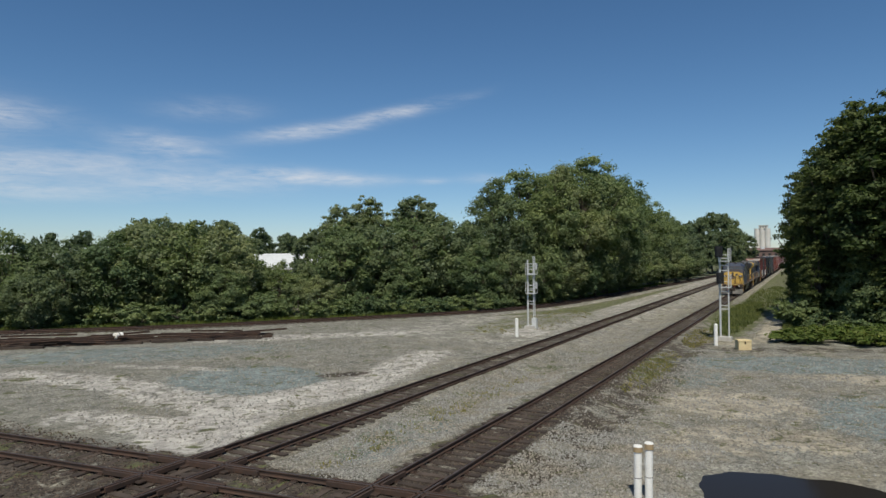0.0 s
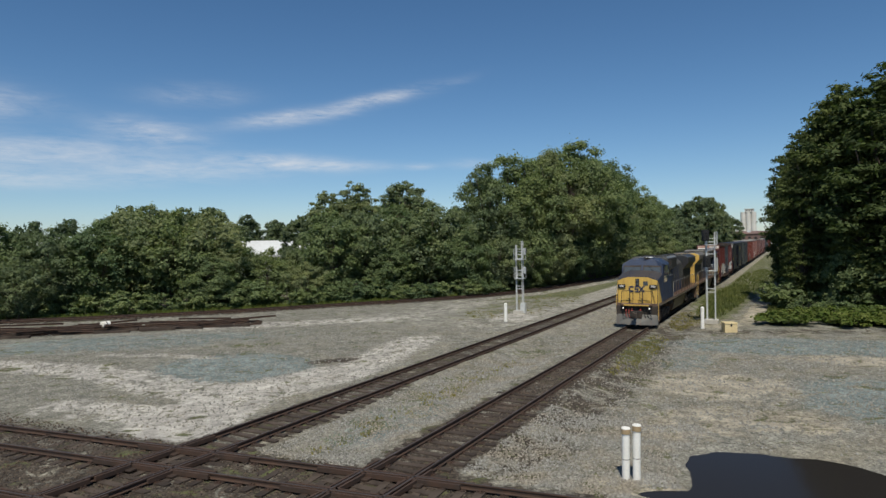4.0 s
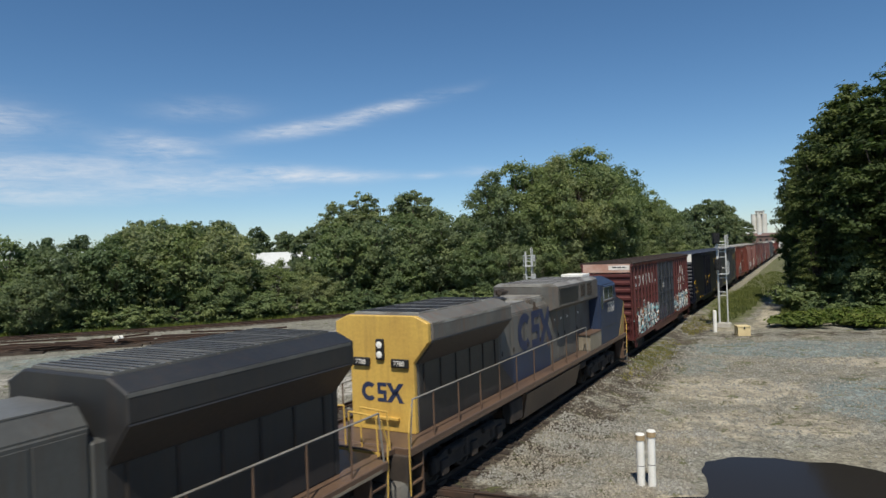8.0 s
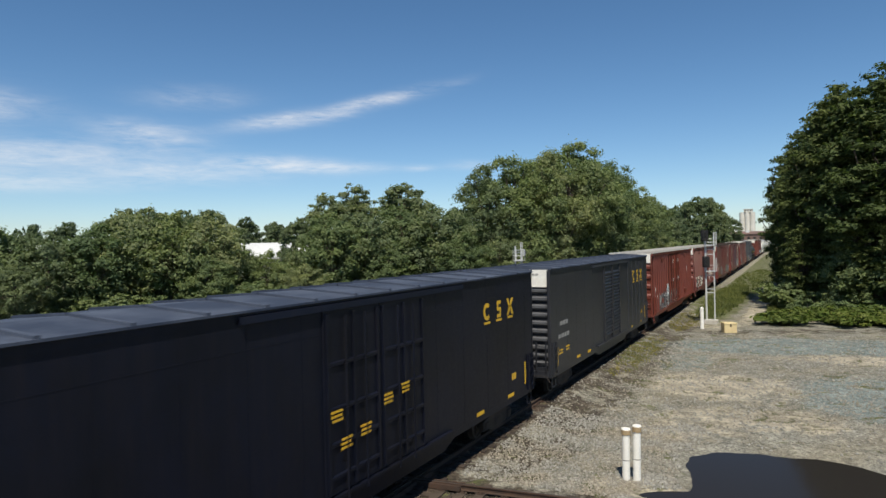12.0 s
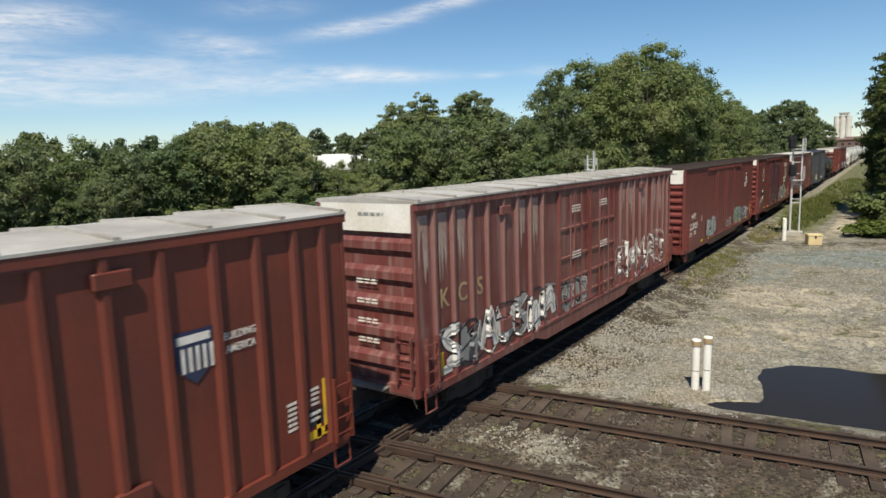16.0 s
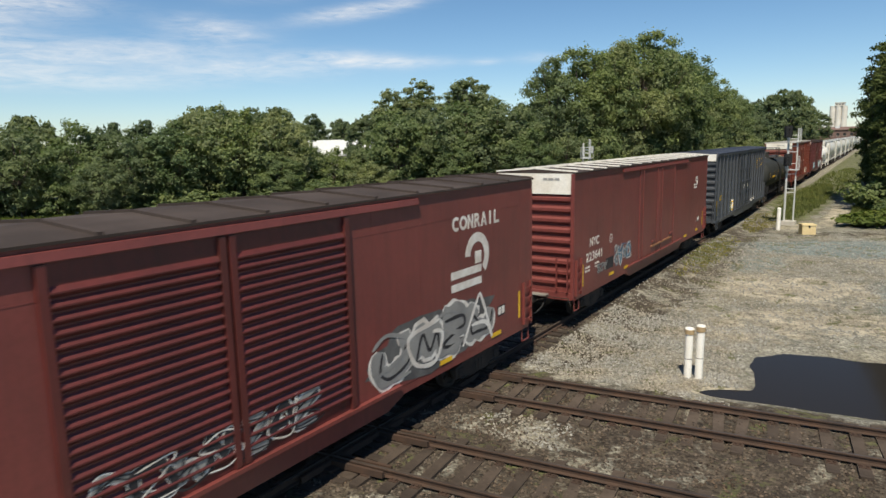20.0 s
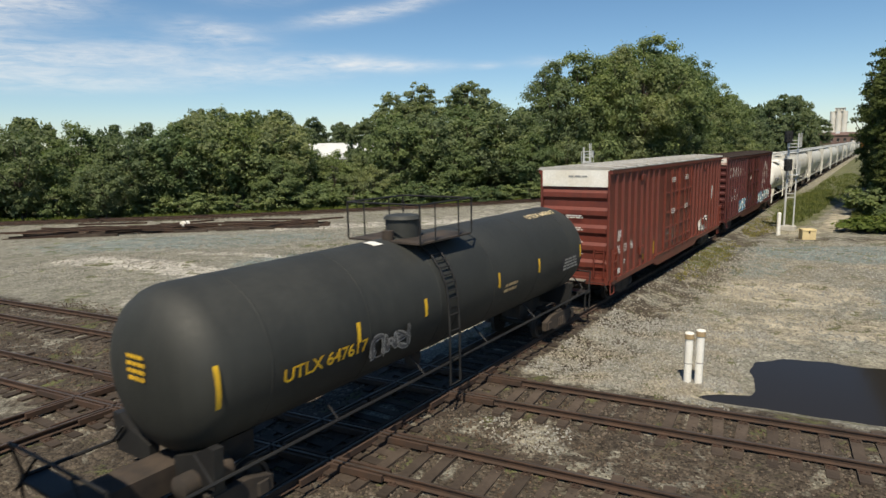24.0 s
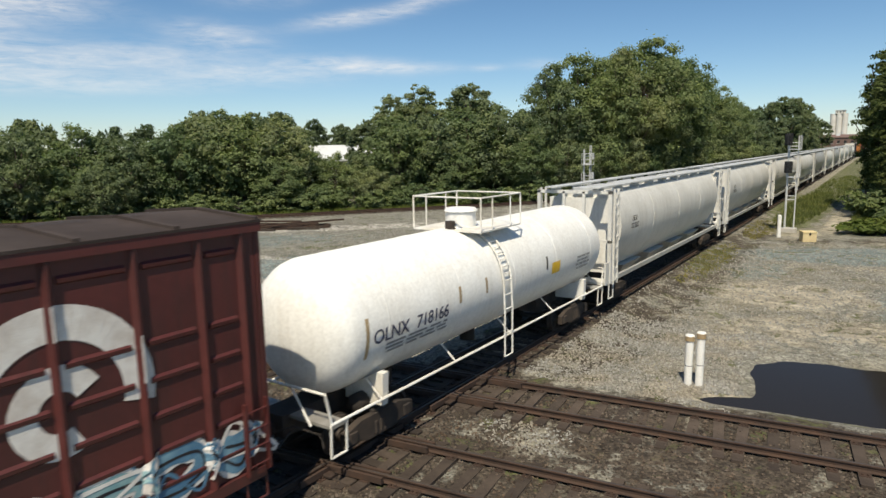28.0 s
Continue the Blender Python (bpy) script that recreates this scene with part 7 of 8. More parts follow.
# ---- train: tank cars ----
def tank_car(label, shell_mat, gear_mat, shell, long, radius, mid_z, seed):
    car = thing("tank_car", label, "tank car", "freight train cars")
    a, b = shell
    rings = [(a, 0.02), (a + 0.04, radius * 0.36), (a + 0.13, radius * 0.6), (a + 0.26, radius * 0.78), (a + 0.42, radius * 0.9), (a + 0.6, radius * 0.97), (a + 0.8, radius)]
    rings += [(b - (y - a), r) for y, r in rings[::-1]]
    body = Mesh().lathe_y(rings, 40, 0, mid_z)
    part("shell", body, shell_mat, car, "welded cylindrical tank shell", smooth=True)
    middle = long / 2
    for y in even(a + 1.6, b - 1.6, 2.7):
        part("weld_seam", Mesh().lathe_y([(y - 0.02, radius + 0.002), (y - 0.012, radius + 0.007), (y + 0.012, radius + 0.007), (y + 0.02, radius + 0.002)], 40, 0, mid_z), shell_mat, car, smooth=True)
    part("jacket_band", Mesh().lathe_y([(middle - 0.05, radius + 0.004), (middle - 0.045, radius + 0.012), (middle + 0.045, radius + 0.012), (middle + 0.05, radius + 0.004)], 40, 0, mid_z), shell_mat, car, smooth=True)
    top = mid_z + radius
    deck = part("top_platform", Mesh().box(-1.0, 1.15, middle - 1.1, middle + 1.1, top - 0.06, top - 0.02), gear_mat if gear_mat is not BLACK else GRIME, car, "grated walkway round the manway")
    for x in (-1.0, 1.15):
        part("guard_rail", Mesh().pipe([(x, middle - 1.1, top - 0.02), (x, middle - 1.1, top + 0.85), (x, middle + 1.1, top + 0.85), (x, middle + 1.1, top - 0.02)], 0.024, 6), gear_mat, deck)
        for y in (middle - 0.5, middle + 0.5):
            part("stanchion", Mesh().rod((x, y, top - 0.02), (x, y, top + 0.85), 0.02, 6), gear_mat, deck)
    for y in (middle - 1.1, middle + 1.1):
        part("guard_rail", Mesh().pipe([(-1.0, y, top + 0.85), (1.15, y, top + 0.85)], 0.024, 6), gear_mat, deck)
    dome = part("manway", Mesh().rod((0, middle - 0.25, top - 0.25), (0, middle - 0.25, top + 0.42), 0.42, 24), shell_mat, car, "round manway housing", smooth=True)
    part("lid", Mesh().rod((0, middle - 0.25, top + 0.42), (0, middle - 0.25, top + 0.50), 0.47, 24, 0.4), shell_mat, dome, smooth=True)
    part("valve", Mesh().rod((0.1, middle - 0.95, top - 0.05), (0.1, middle - 0.95, top + 0.2), 0.14, 14), GRIME, car, smooth=True)
    # ladder that follows the shell, on both sides
    for s in (-1, 1):
        flip = pose(0, 0, 0) if s == 1 else Matrix.Diagonal((-1, 1, 1, 1))
        y = middle - 0.35
        path = [((radius + 0.07) * math.cos(q), mid_z + (radius + 0.07) * math.sin(q)) for q in (1.05, 0.8, 0.55, 0.3, 0.05)] + [(radius + 0.10, mid_z - 0.7), (radius + 0.10, 0.62)]
        for dy in (-0.21, 0.21):
            part("ladder_rail", Mesh().pipe([(x, y + dy, z) for x, z in path], 0.028, 6), gear_mat, car, at=flip)
        for k in range(13):
            u = k / 12 * (len(path) - 1.001)
            i, f = int(u), u - int(u)
            x, z = path[i][0] * (1 - f) + path[i + 1][0] * f, path[i][1] * (1 - f) + path[i + 1][1] * f
            part("rung", Mesh().rod((x, y - 0.21, z), (x, y + 0.21, z), 0.018, 6), gear_mat, car, at=flip)
        part("side_rail", Mesh().pipe([(1.42, 0.1, 1.12), (1.42, 1.2, 1.12), (1.42, long - 1.2, 1.12), (1.42, long - 0.1, 1.12)], 0.032, 6), gear_mat, car, at=flip)
        for q in even(1.6, long - 1.6, 2.6):
            part("rail_stay", Mesh().rod((1.42, q, 1.12), (1.0, q, 1.5), 0.022, 6), gear_mat, car, at=flip)
        for q in (1.75, long - 1.75):
            part("saddle", Mesh().profile_y([(0.35, 0.95), (1.38, 0.95), (1.42, 1.65), (1.24, 1.65), (0.9, 1.45), (0.35, 1.28)], q - 0.09, q + 0.09), gear_mat, car, at=flip)
        for q in (0.1, long - 0.5):
            part("sill_step", Mesh().pipe([(1.42, q, 1.1), (1.4, q, 0.45), (1.4, q + 0.42, 0.45), (1.42, q + 0.42, 1.1)], 0.026, 6), gear_mat, car, at=flip)
    for m in (pose(0, 0, 0), pose(0, long, 0, 0, 0, 180)):
        part("end_platform", Mesh().box(-1.45, 1.45, 0.08, 0.5, 1.04, 1.10, 0.02), gear_mat if gear_mat is BLACK else HANDRAIL, car, at=m)
        part("end_rail", Mesh().pipe([(-1.4, 0.15, 1.1), (-1.4, 0.0, 1.75), (1.4, 0.0, 1.75), (1.4, 0.15, 1.1)], 0.028, 6).pipe([(-0.5, 0.0, 1.75), (-1.1, -0.1, 1.1)], 0.024, 6).pipe([(0.5, 0.0, 1.75), (1.1, -0.1, 1.1)], 0.024, 6), gear_mat, car, at=m)
        part("stub_sill", Mesh().box(-0.32, 0.32, -0.1, 3.3, 0.68, 1.12), GRIME, car, at=m)
    part("bottom_outlet", Mesh().rod((0, middle, 0.75), (0, middle, mid_z - radius + 0.1), 0.22, 14), GRIME, car, smooth=True)
    part("air_reservoir", Mesh().lathe_y([(1.3, 0.05), (1.38, 0.2), (2.3, 0.2), (2.38, 0.05)], 14, 0.85, 0.98), GRIME, car, smooth=True)
    ends_gear(car, long)
    truck(car, 1.9)
    truck(car, long - 1.9)
    return car


def on_shell(radius, mid_z, y, angle):
    """A place on a tank's side: angle above the level of its axis; reads along +y, faces out."""
    q = radians(angle)
    return Matrix.Translation((radius * math.cos(q), y, mid_z + radius * math.sin(q))) @ Matrix.Rotation(-q, 4, "Y") @ SIDE_AXES


def shell_patch(car, radius, mid_z, y0, y1, a0, a1, mat, name="reflector"):
    """A painted patch that follows the shell."""
    out = Mesh()
    for k in range(6):
        p, q = (radians(a0 + (a1 - a0) * i / 6) for i in (k, k + 1))
        out.face([(radius * math.cos(p), y0, mid_z + radius * math.sin(p)), (radius * math.cos(p), y1, mid_z + radius * math.sin(p)), (radius * math.cos(q), y1, mid_z + radius * math.sin(q)), (radius * math.cos(q), y0, mid_z + radius * math.sin(q))])
    return part(name, out, mat, car)


car = couple(tank_car("black tank car with yellow strips, dusty matt paint", TANK_BLACK, BLACK, (1.3, 17.05), 17.3, 1.45, 2.62, 1), 148.4)
for y in (1.8, 5.05, 7.3, 10.65, 13.07, 16.2):
    shell_patch(car, 1.46, 2.62, y - 0.05, y + 0.05, -14 if y < 3 else -6, 14 if y < 3 else 10, YELLOW_MARK)
writing("UTLX 647617", 0.36, YELLOW_MARK, car, on_shell(1.468, 2.62, 4.2, -10), 1.05, 0.01)
graffiti(car, 5.4, 6.6, 2.0, 2.5, SILVER_SPRAY, [GREY_SPRAY], 71, 1.466, (), 1.6, 3, None, 0.2)
bars(car, on_shell(1.468, 2.62, 11.3, -8), 0.8, 2, 0.14, CAP_TAN)
bars(car, on_shell(1.468, 2.62, 15.4, -4), 1.1, 4, 0.1, SILVER_SPRAY)
bars(car, on_end(0.1, 1.3, 3.0), 0.5, 4, 0.12, YELLOW_MARK)
writing("UTLX 647617", 0.3, CREAM_MARK, car, on_shell(1.468, 2.62, 14.9, 66), 1.15, 0.01)
shell_patch(car, 1.46, 2.62, 14.7, 16.1, -16, 2, DARK_LINE, "data_panel")
shell_patch(car, 1.46, 2.62, 6.9, 7.2, 76, 90, WHITE_PAINT, "painted_patch")
car = couple(red_post_car("oxide red ribbed boxcar with white end panel", RED_OXIDE, ("96", "13", "96"), 51, False), 167.47)
graffiti(car, 14.4, 16.3, 1.15, 1.95, WHITE_MARK, [WHITE_MARK, SILVER_SPRAY], 52, 1.496, [14.5, 15.3, 16.1], 1.578, 3)
graffiti(car, 7.6, 9.4, 1.3, 2.2, SILVER_SPRAY, [RED_OXIDE, RUST_SPRAY], 53, 1.531, (), 1.6, 3)
flat([blob_ring(np.random.default_rng(4), 0, 0, 0.3, 0.5, 0.15)], WHITE_MARK, car, on_side(1.494, 17.35, 3.15), "painted_patch", "pale scraped emblem")
car = couple(brown_car("dark brown ribbed boxcar with pale emblem and blue graffiti", (4.3, 7.4, 1.95), (12.9, 19.5, 2.0), ("22", "30", "67"), BROWN_BOX, 61, [BLUE_SPRAY, TEAL], (BLUE_SPRAY, None)), 189.4)
car = couple(tank_car("clean white tank car with white ladders and railings", TANK_WHITE, WHITE_PAINT, (0.3, 14.6), 14.4, 1.45, 2.62, 2), 210.35)
writing("718166", 0.42, NAVY_MARK, car, on_shell(1.472, 2.62, 3.45, -6), 1.0, 0.012)
writing("OLNX", 0.42, NAVY_MARK, car, on_shell(1.472, 2.62, 1.95, -6), 1.0, 0.012)
bars(car, on_shell(1.464, 2.62, 2.9, -16), 2.4, 3, 0.09, SILVER_SPRAY)
for y in (1.2, 4.62, 5.87, 9.5):
    shell_patch(car, 1.456, 2.62, y - 0.05, y + 0.05, -22 if y < 2 else -4, 12, CAP_TAN if y < 9 else DARK_LINE)
shell_patch(car, 1.456, 2.62, 9.85, 10.45, -12, 2, YELLOW_MARK, "placard")
bars(car, on_shell(1.464, 2.62, 12.3, -4), 1.2, 4, 0.12, SILVER_SPRAY)


# ---- train: covered hoppers ----
def hopper(label, mat, long=20.2, rolls=False):
    car = thing("covered_hopper", label, "hopper car", "freight train cars")
    half = [(0.72, 1.3), (1.08, 1.72), (1.36, 2.2), (1.52, 2.7), (1.57, 3.15), (1.5, 3.62), (1.3, 4.1), (1.02, 4.42)]
    ring = half + [(-a, b) for a, b in half[::-1]]
    part("body", Mesh().hull([(a * 0.96, long - 1.4, b) for a, b in ring], [(a * 0.96, 1.4, b) for a, b in ring]), mat, car, "curved hopper body", smooth=True)
    for y in even(1.4, long - 1.4, 4.35):
        part("body_rib", Mesh().hull([(a * 0.967, y + 0.04, b) for a, b in ring], [(a * 0.967, y - 0.04, b) for a, b in ring]), mat, car, smooth=True)
    for s in (-1, 1):
        flip = pose(0, 0, 0) if s == 1 else Matrix.Diagonal((-1, 1, 1, 1))
        part("side_sill", Mesh().box(1.34, 1.46, 0.5, long - 0.5, 1.1, 1.26), HOPPER_GREY, car, at=flip)
        part("running_board", Mesh().box(0.62, 1.1, 0.1, long - 0.1, 4.62, 4.67), ALUMINIUM, car, "grated roof walkway", at=flip)
        for y in even(0.6, long - 0.6, 2.1):
            part("board_bracket", Mesh().box(0.66, 1.06, y - 0.03, y + 0.03, 4.38, 4.62), ALUMINIUM, car, at=flip)
        for q in (0.35, long - 0.35):
            part("end_post", Mesh().box(1.36, 1.5, q - 0.09, q + 0.09, 1.1, 4.55), mat, car, at=flip)
            ladder(car, mat, on_side(1.44, q + (0.45 if q < 2 else -0.45), 0, s), 0.42, 1.0, 4.6, 9)
            part("sill_step", Mesh().pipe([(1.46, q - 0.1, 1.1), (1.45, q - 0.1, 0.5), (1.45, q + 0.35, 0.5), (1.46, q + 0.35, 1.1)], 0.026, 6), mat, car, at=flip)
            part("corner_plate", Mesh().profile_x([(q - 0.5, 1.1), (q + 0.9, 1.1), (q + 0.9, 1.4), (q + 0.1, 1.9), (q - 0.5, 1.9)] if q < 2 else [(q - 0.9, 1.1), (q + 0.5, 1.1), (q + 0.5, 1.9), (q - 0.1, 1.9), (q - 0.9, 1.4)], 1.40, 1.47), mat, car, at=flip)
    for y in even(2.6, long - 2.6, 3.7):
        part("roof_hatch", Mesh().box(-0.4, 0.4, y - 1.5, y + 1.5, 4.42, 4.58, 0.05), ALUMINIUM, car, "trough hatch cover")
    for m in (pose(0, 0, 0), pose(0, long, 0, 0, 0, 180)):
        part("end_slope", Mesh().hull([(-1.2, 0.9, 1.35), (1.2, 0.9, 1.35), (1.2, 1.45, 1.35), (-1.2, 1.45, 1.35)], [(-1.4, 1.2, 4.2), (1.4, 1.2, 4.2), (1.4, 1.5, 4.2), (-1.4, 1.5, 4.2)]), mat, car, at=m)
        part("end_frame", Mesh().box(-1.5, 1.5, 0.26, 0.36, 4.42, 4.54).box(-1.5, 1.5, 0.26, 0.36, 2.6, 2.7).box(-0.45, -0.35, 0.26, 0.36, 1.1, 4.5).box(0.35, 0.45, 0.26, 0.36, 1.1, 4.5), mat, car, at=m)
        part("end_platform", Mesh().box(-1.45, 1.45, 0.05, 0.9, 1.04, 1.12), mat, car, at=m)
        part("stub_sill", Mesh().box(-0.34, 0.34, 0.0, 3.4, 0.68, 1.08), GRIME, car, at=m)
    for y in even(4.6, long - 4.6, 3.7):
        part("discharge_gate", Mesh().hull([(-0.4, y - 0.4, 0.5), (0.4, y - 0.4, 0.5), (0.4, y + 0.4, 0.5), (-0.4, y + 0.4, 0.5)], [(-0.95, y - 1.2, 1.25), (0.95, y - 1.2, 1.25), (0.95, y + 1.2, 1.25), (-0.95, y + 1.2, 1.25)]), mat, car)
    ends_gear(car, long, False)
    truck(car, 2.2, rolls=rolls)
    truck(car, long - 2.2, rolls=rolls)
    block_word(car, 3.0, 3.3, 0.2, 0.2, 3, 1.508, DARK_LINE, "row of plain dark blocks standing for a painted name")
    block_word(car, 3.1, 3.0, 0.2, 0.2, 5, 1.5, DARK_LINE, "row of plain dark blocks, worn numerals")
    return car


first = couple(hopper("pale grey covered hopper with roof walkways and dusty sill", HOPPER_PALE, rolls=True), 225.0)
second = hopper("grey covered hopper with roof walkways", HOPPER_GREY)
at = 225.0
for k in range(1, 11):
    at += 21.35
    if k == 4:
        couple(second, at)
    else:
        couple(copy_thing(second if k in (6, 9) else first, pose(XB, at, 0)), at)
for k, (mat, roof, words) in enumerate(((GREY_BOX, ROOF_BARE, "plain grey boxcar"), (ORANGE, ROOF_BARE, "orange painted boxcar"), (ORANGE, ROOF_BARE, "orange painted boxcar"), (RED_PLAIN, ROOF_BROWN, "maroon boxcar"), (BROWN_BOX, ROOF_BROWN, "brown boxcar"), (RED_OXIDE, ROOF_BARE, "oxide red boxcar"))):
    at += 21.8
    couple(boxcar(words + " near the tail of the visible train", 19.5, mat, roof, even(0.7, 6.5, 1.2) + even(13, 18.8, 1.2), cap=WHITE_PAINT, end_ribs=7, rolls=False, detail=False), at)


# ---- train: locomotives ----
def locomotive(label, number, seen, lead):
    """A wide-cab diesel; y runs from its nose to its hood end. seen: the side (1 or -1) with full lettering."""
    loco = thing("diesel_locomotive", label, "locomotive", "locomotives")
    long = 21.3
    back = 9.65 if lead else 10.73                # where the equipment section ends
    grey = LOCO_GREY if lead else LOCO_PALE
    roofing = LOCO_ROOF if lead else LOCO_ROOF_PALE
    mirror = Matrix.Diagonal((-1, 1, 1, 1))
    sides = ((1, pose(0, 0, 0)), (-1, mirror))
    part("platform", rounded(Mesh().box(-1.54, 1.54, 0.55, 20.85, 1.42, 1.62).data("platform", SILL_DIRT), 0.02, 1), None, loco, "dirty walkway deck")
    part("underframe", Mesh().box(-0.9, 0.9, 0.4, 20.9, 0.95, 1.42), GRIME, loco)
    # pilots, steps, couplers at both ends
    for end, m in ((0, pose(0, 0, 0)), (1, pose(0, long, 0, 0, 0, 180))):
        plow = Mesh().hull([(-1.5, 0.25, 0.14), (0, -0.12, 0.14), (1.5, 0.25, 0.14), (1.5, 0.5, 0.14), (-1.5, 0.5, 0.14)], [(-1.5, 0.38, 0.85), (0, 0.2, 0.85), (1.5, 0.38, 0.85), (1.5, 0.5, 0.85), (-1.5, 0.5, 0.85)])
        part("snow_plow", plow, LOCO_PALE, loco, "worn dark steel snow plow", at=m)
        part("pilot_plate", rounded(Mesh().box(-1.5, 1.5, 0.36, 0.5, 0.6, 1.46).data("pilot_plate", GRIME), 0.02, 1), None, loco, at=m)
        part("draft_pocket", rounded(Mesh().box(-0.42, 0.42, 0.05, 0.42, 0.62, 1.1).data("draft_pocket", GRIME), 0.03, 1), None, loco, at=m)
        part("coupler", COUPLER, None, loco, at=m @ pose(0, 0.25, 0.05))
        part("front_deck", rounded(Mesh().box(-1.1, 1.1, 0.12, 0.7, 1.46, 1.60).data("front_deck", SILL_DIRT), 0.02, 1), None, loco, at=m)
        part("deck_edge", Mesh().box(-0.9, 0.9, 0.10, 0.12, 1.47, 1.56), LOCO_YELLOW, loco, at=m)
        for k, x in enumerate((-0.95, -0.75, -0.55, 0.55, 0.75, 0.95)):
            part("air_hose", Mesh().pipe([(x, 0.34, 1.25), (x + 0.03, 0.16, 1.08), (x + 0.05, 0.12, 0.8), (x + 0.12, 0.18, 0.62)], 0.022, 6), HOSE_RED if k in (1, 2) and end == 0 else BLACK, loco, at=m)
        part("cable", Mesh().pipe([(-0.35, 0.3, 1.3), (-0.3, 0.14, 1.02), (-0.05, 0.1, 0.86), (0.2, 0.14, 1.02), (0.3, 0.3, 1.3)], 0.03, 6), HOSE_RED if end == 0 else BLACK, loco, at=m)
        for s in (-1, 1):
            stair = part("step_well", Mesh().box(min(s * 1.02, s * 1.06), max(s * 1.02, s * 1.06), 0.5, 1.1, 0.35, 1.46).box(min(s * 1.02, s * 1.5), max(s * 1.02, s * 1.5), 1.06, 1.1, 0.35, 1.46), SILL_DIRT, loco, at=m)
            for z in (0.36, 0.72, 1.08):
                part("tread", Mesh().box(min(s * 1.05, s * 1.5), max(s * 1.05, s * 1.5), 0.52, 1.06, z, z + 0.04), SILL_DIRT, stair)
            part("grab_iron", Mesh().pipe([(s * 1.5, 0.48, 0.5), (s * 1.52, 0.44, 2.0), (s * 1.48, 0.62, 2.55)], 0.022, 6), LOCO_YELLOW, loco, "yellow grab iron", at=m)
            lamp = part("ditch_light", Mesh().lathe_y([(0.16, 0.10), (0.3, 0.12), (0.38, 0.06)], 14, s * 0.95, 1.3), BLACK, loco, at=m)
            part("lens", Mesh().lathe_y([(0.145, 0.03), (0.155, 0.055), (0.165, 0.055)], 14, s * 0.95, 1.3), LAMP if (end == 0 and lead) else WHITE_PVC, lamp)
            part("end_railing", Mesh().pipe([(s * 0.25, 0.25, 1.6), (s * 0.25, 0.22, 2.55), (s * 1.05, 0.22, 2.5), (s * 1.1, 0.24, 1.6)], 0.022, 6), STEEL_DARK if end == 0 else LOCO_YELLOW, loco, at=m)
    # nose: a gabled yellow face, blue flanks with a slanted yellow edge
    face = [(-1.42, 1.62), (1.42, 1.62), (1.46, 3.25), (0.72, 3.5), (-0.72, 3.5), (-1.46, 3.25)]
    root = [(-1.5, 1.62), (1.5, 1.62), (1.52, 3.62), (0.9, 3.86), (-0.9, 3.86), (-1.52, 3.62)]
    part("nose", rounded(Mesh().hull([(a, 2.42, b) for a, b in root], [(a, 0.66, b) for a, b in face]).data("nose", LOCO_BLUE), 0.03, 2), None, loco, "blue wide nose")
    part("nose_face", Mesh().hull([(a * 0.985, 0.668, 1.62 + (b - 1.62) * 0.99) for a, b in face], [(a * 0.985, 0.65, 1.62 + (b - 1.62) * 0.99) for a, b in face]), LOCO_YELLOW, loco, "faded yellow nose face")
    part("nose_top", Mesh().hull([(-0.7, 0.72, 3.505), (0.7, 0.72, 3.505), (0.88, 2.3, 3.845), (-0.88, 2.3, 3.845)], [(-0.7, 0.72, 3.525), (0.7, 0.72, 3.525), (0.88, 2.3, 3.865), (-0.88, 2.3, 3.865)]), NOSE_GRIME, loco, "grime on the nose top")
    for s, m in sides:
        flank = Mesh().hull([(1.43, 0.68, 1.63), (1.495, 1.95, 1.63), (1.478, 0.72, 3.2)], [(1.452, 0.66, 1.63), (1.512, 1.95, 1.63), (1.488, 0.66, 3.22)])
        part("nose_flank", flank, LOCO_YELLOW if lead else YELLOW_DIRTY, loco, "slanted yellow corner panel", at=m)
    for s, m in sides:
        part("nose_shoulder", Mesh().hull([(0.72, 0.72, 3.5), (1.44, 0.72, 3.262), (1.5, 2.3, 3.61), (0.9, 2.3, 3.845)], [(0.72, 0.72, 3.53), (1.45, 0.72, 3.29), (1.51, 2.3, 3.64), (0.9, 2.3, 3.87)]), NOSE_GRIME, loco, "grime on the nose shoulder", at=m)
    bezel = part("headlight", rounded(Mesh().box(-0.14, 0.14, 0.6, 0.66, 2.86, 3.36).data("headlight", BLACK), 0.03, 1), None, loco)
    for z in (2.99, 3.23):
        part("lens", Mesh().lathe_y([(0.585, 0.06), (0.595, 0.09), (0.605, 0.09)], 16, 0, z), GLASS, bezel)
    part("nose_door", rounded(Mesh().box(0.28, 0.92, 0.63, 0.655, 1.68, 3.3).data("nose_door", LOCO_YELLOW), 0.02, 1), None, loco)
    part("door_window", rounded(Mesh().box(0.42, 0.76, 0.618, 0.634, 2.88, 3.18).data("door_window", GLASS), 0.03, 2), None, loco)
    for s in (-1, 1):
        board = part("number_board", rounded(Mesh().box(s * 1.14 - 0.27, s * 1.14 + 0.27, 0.56, 0.66, 2.68, 2.94).data("number_board", BLACK), 0.02, 1), None, loco)
        writing(number, 0.2, WHITE_MARK, board, on_end(s * 1.14, 0.556, 2.81), 0.9, 0.004)
    for k, shape in enumerate((brand_ring, brand_bend, brand_cross)):
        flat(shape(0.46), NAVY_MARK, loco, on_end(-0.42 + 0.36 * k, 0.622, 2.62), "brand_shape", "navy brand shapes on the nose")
    for x in (-0.5, 0.42):
        part("nose_railing", Mesh().pipe([(x, 0.35, 1.6), (x, 0.33, 2.5)], 0.035, 6), STEEL_DARK, loco)
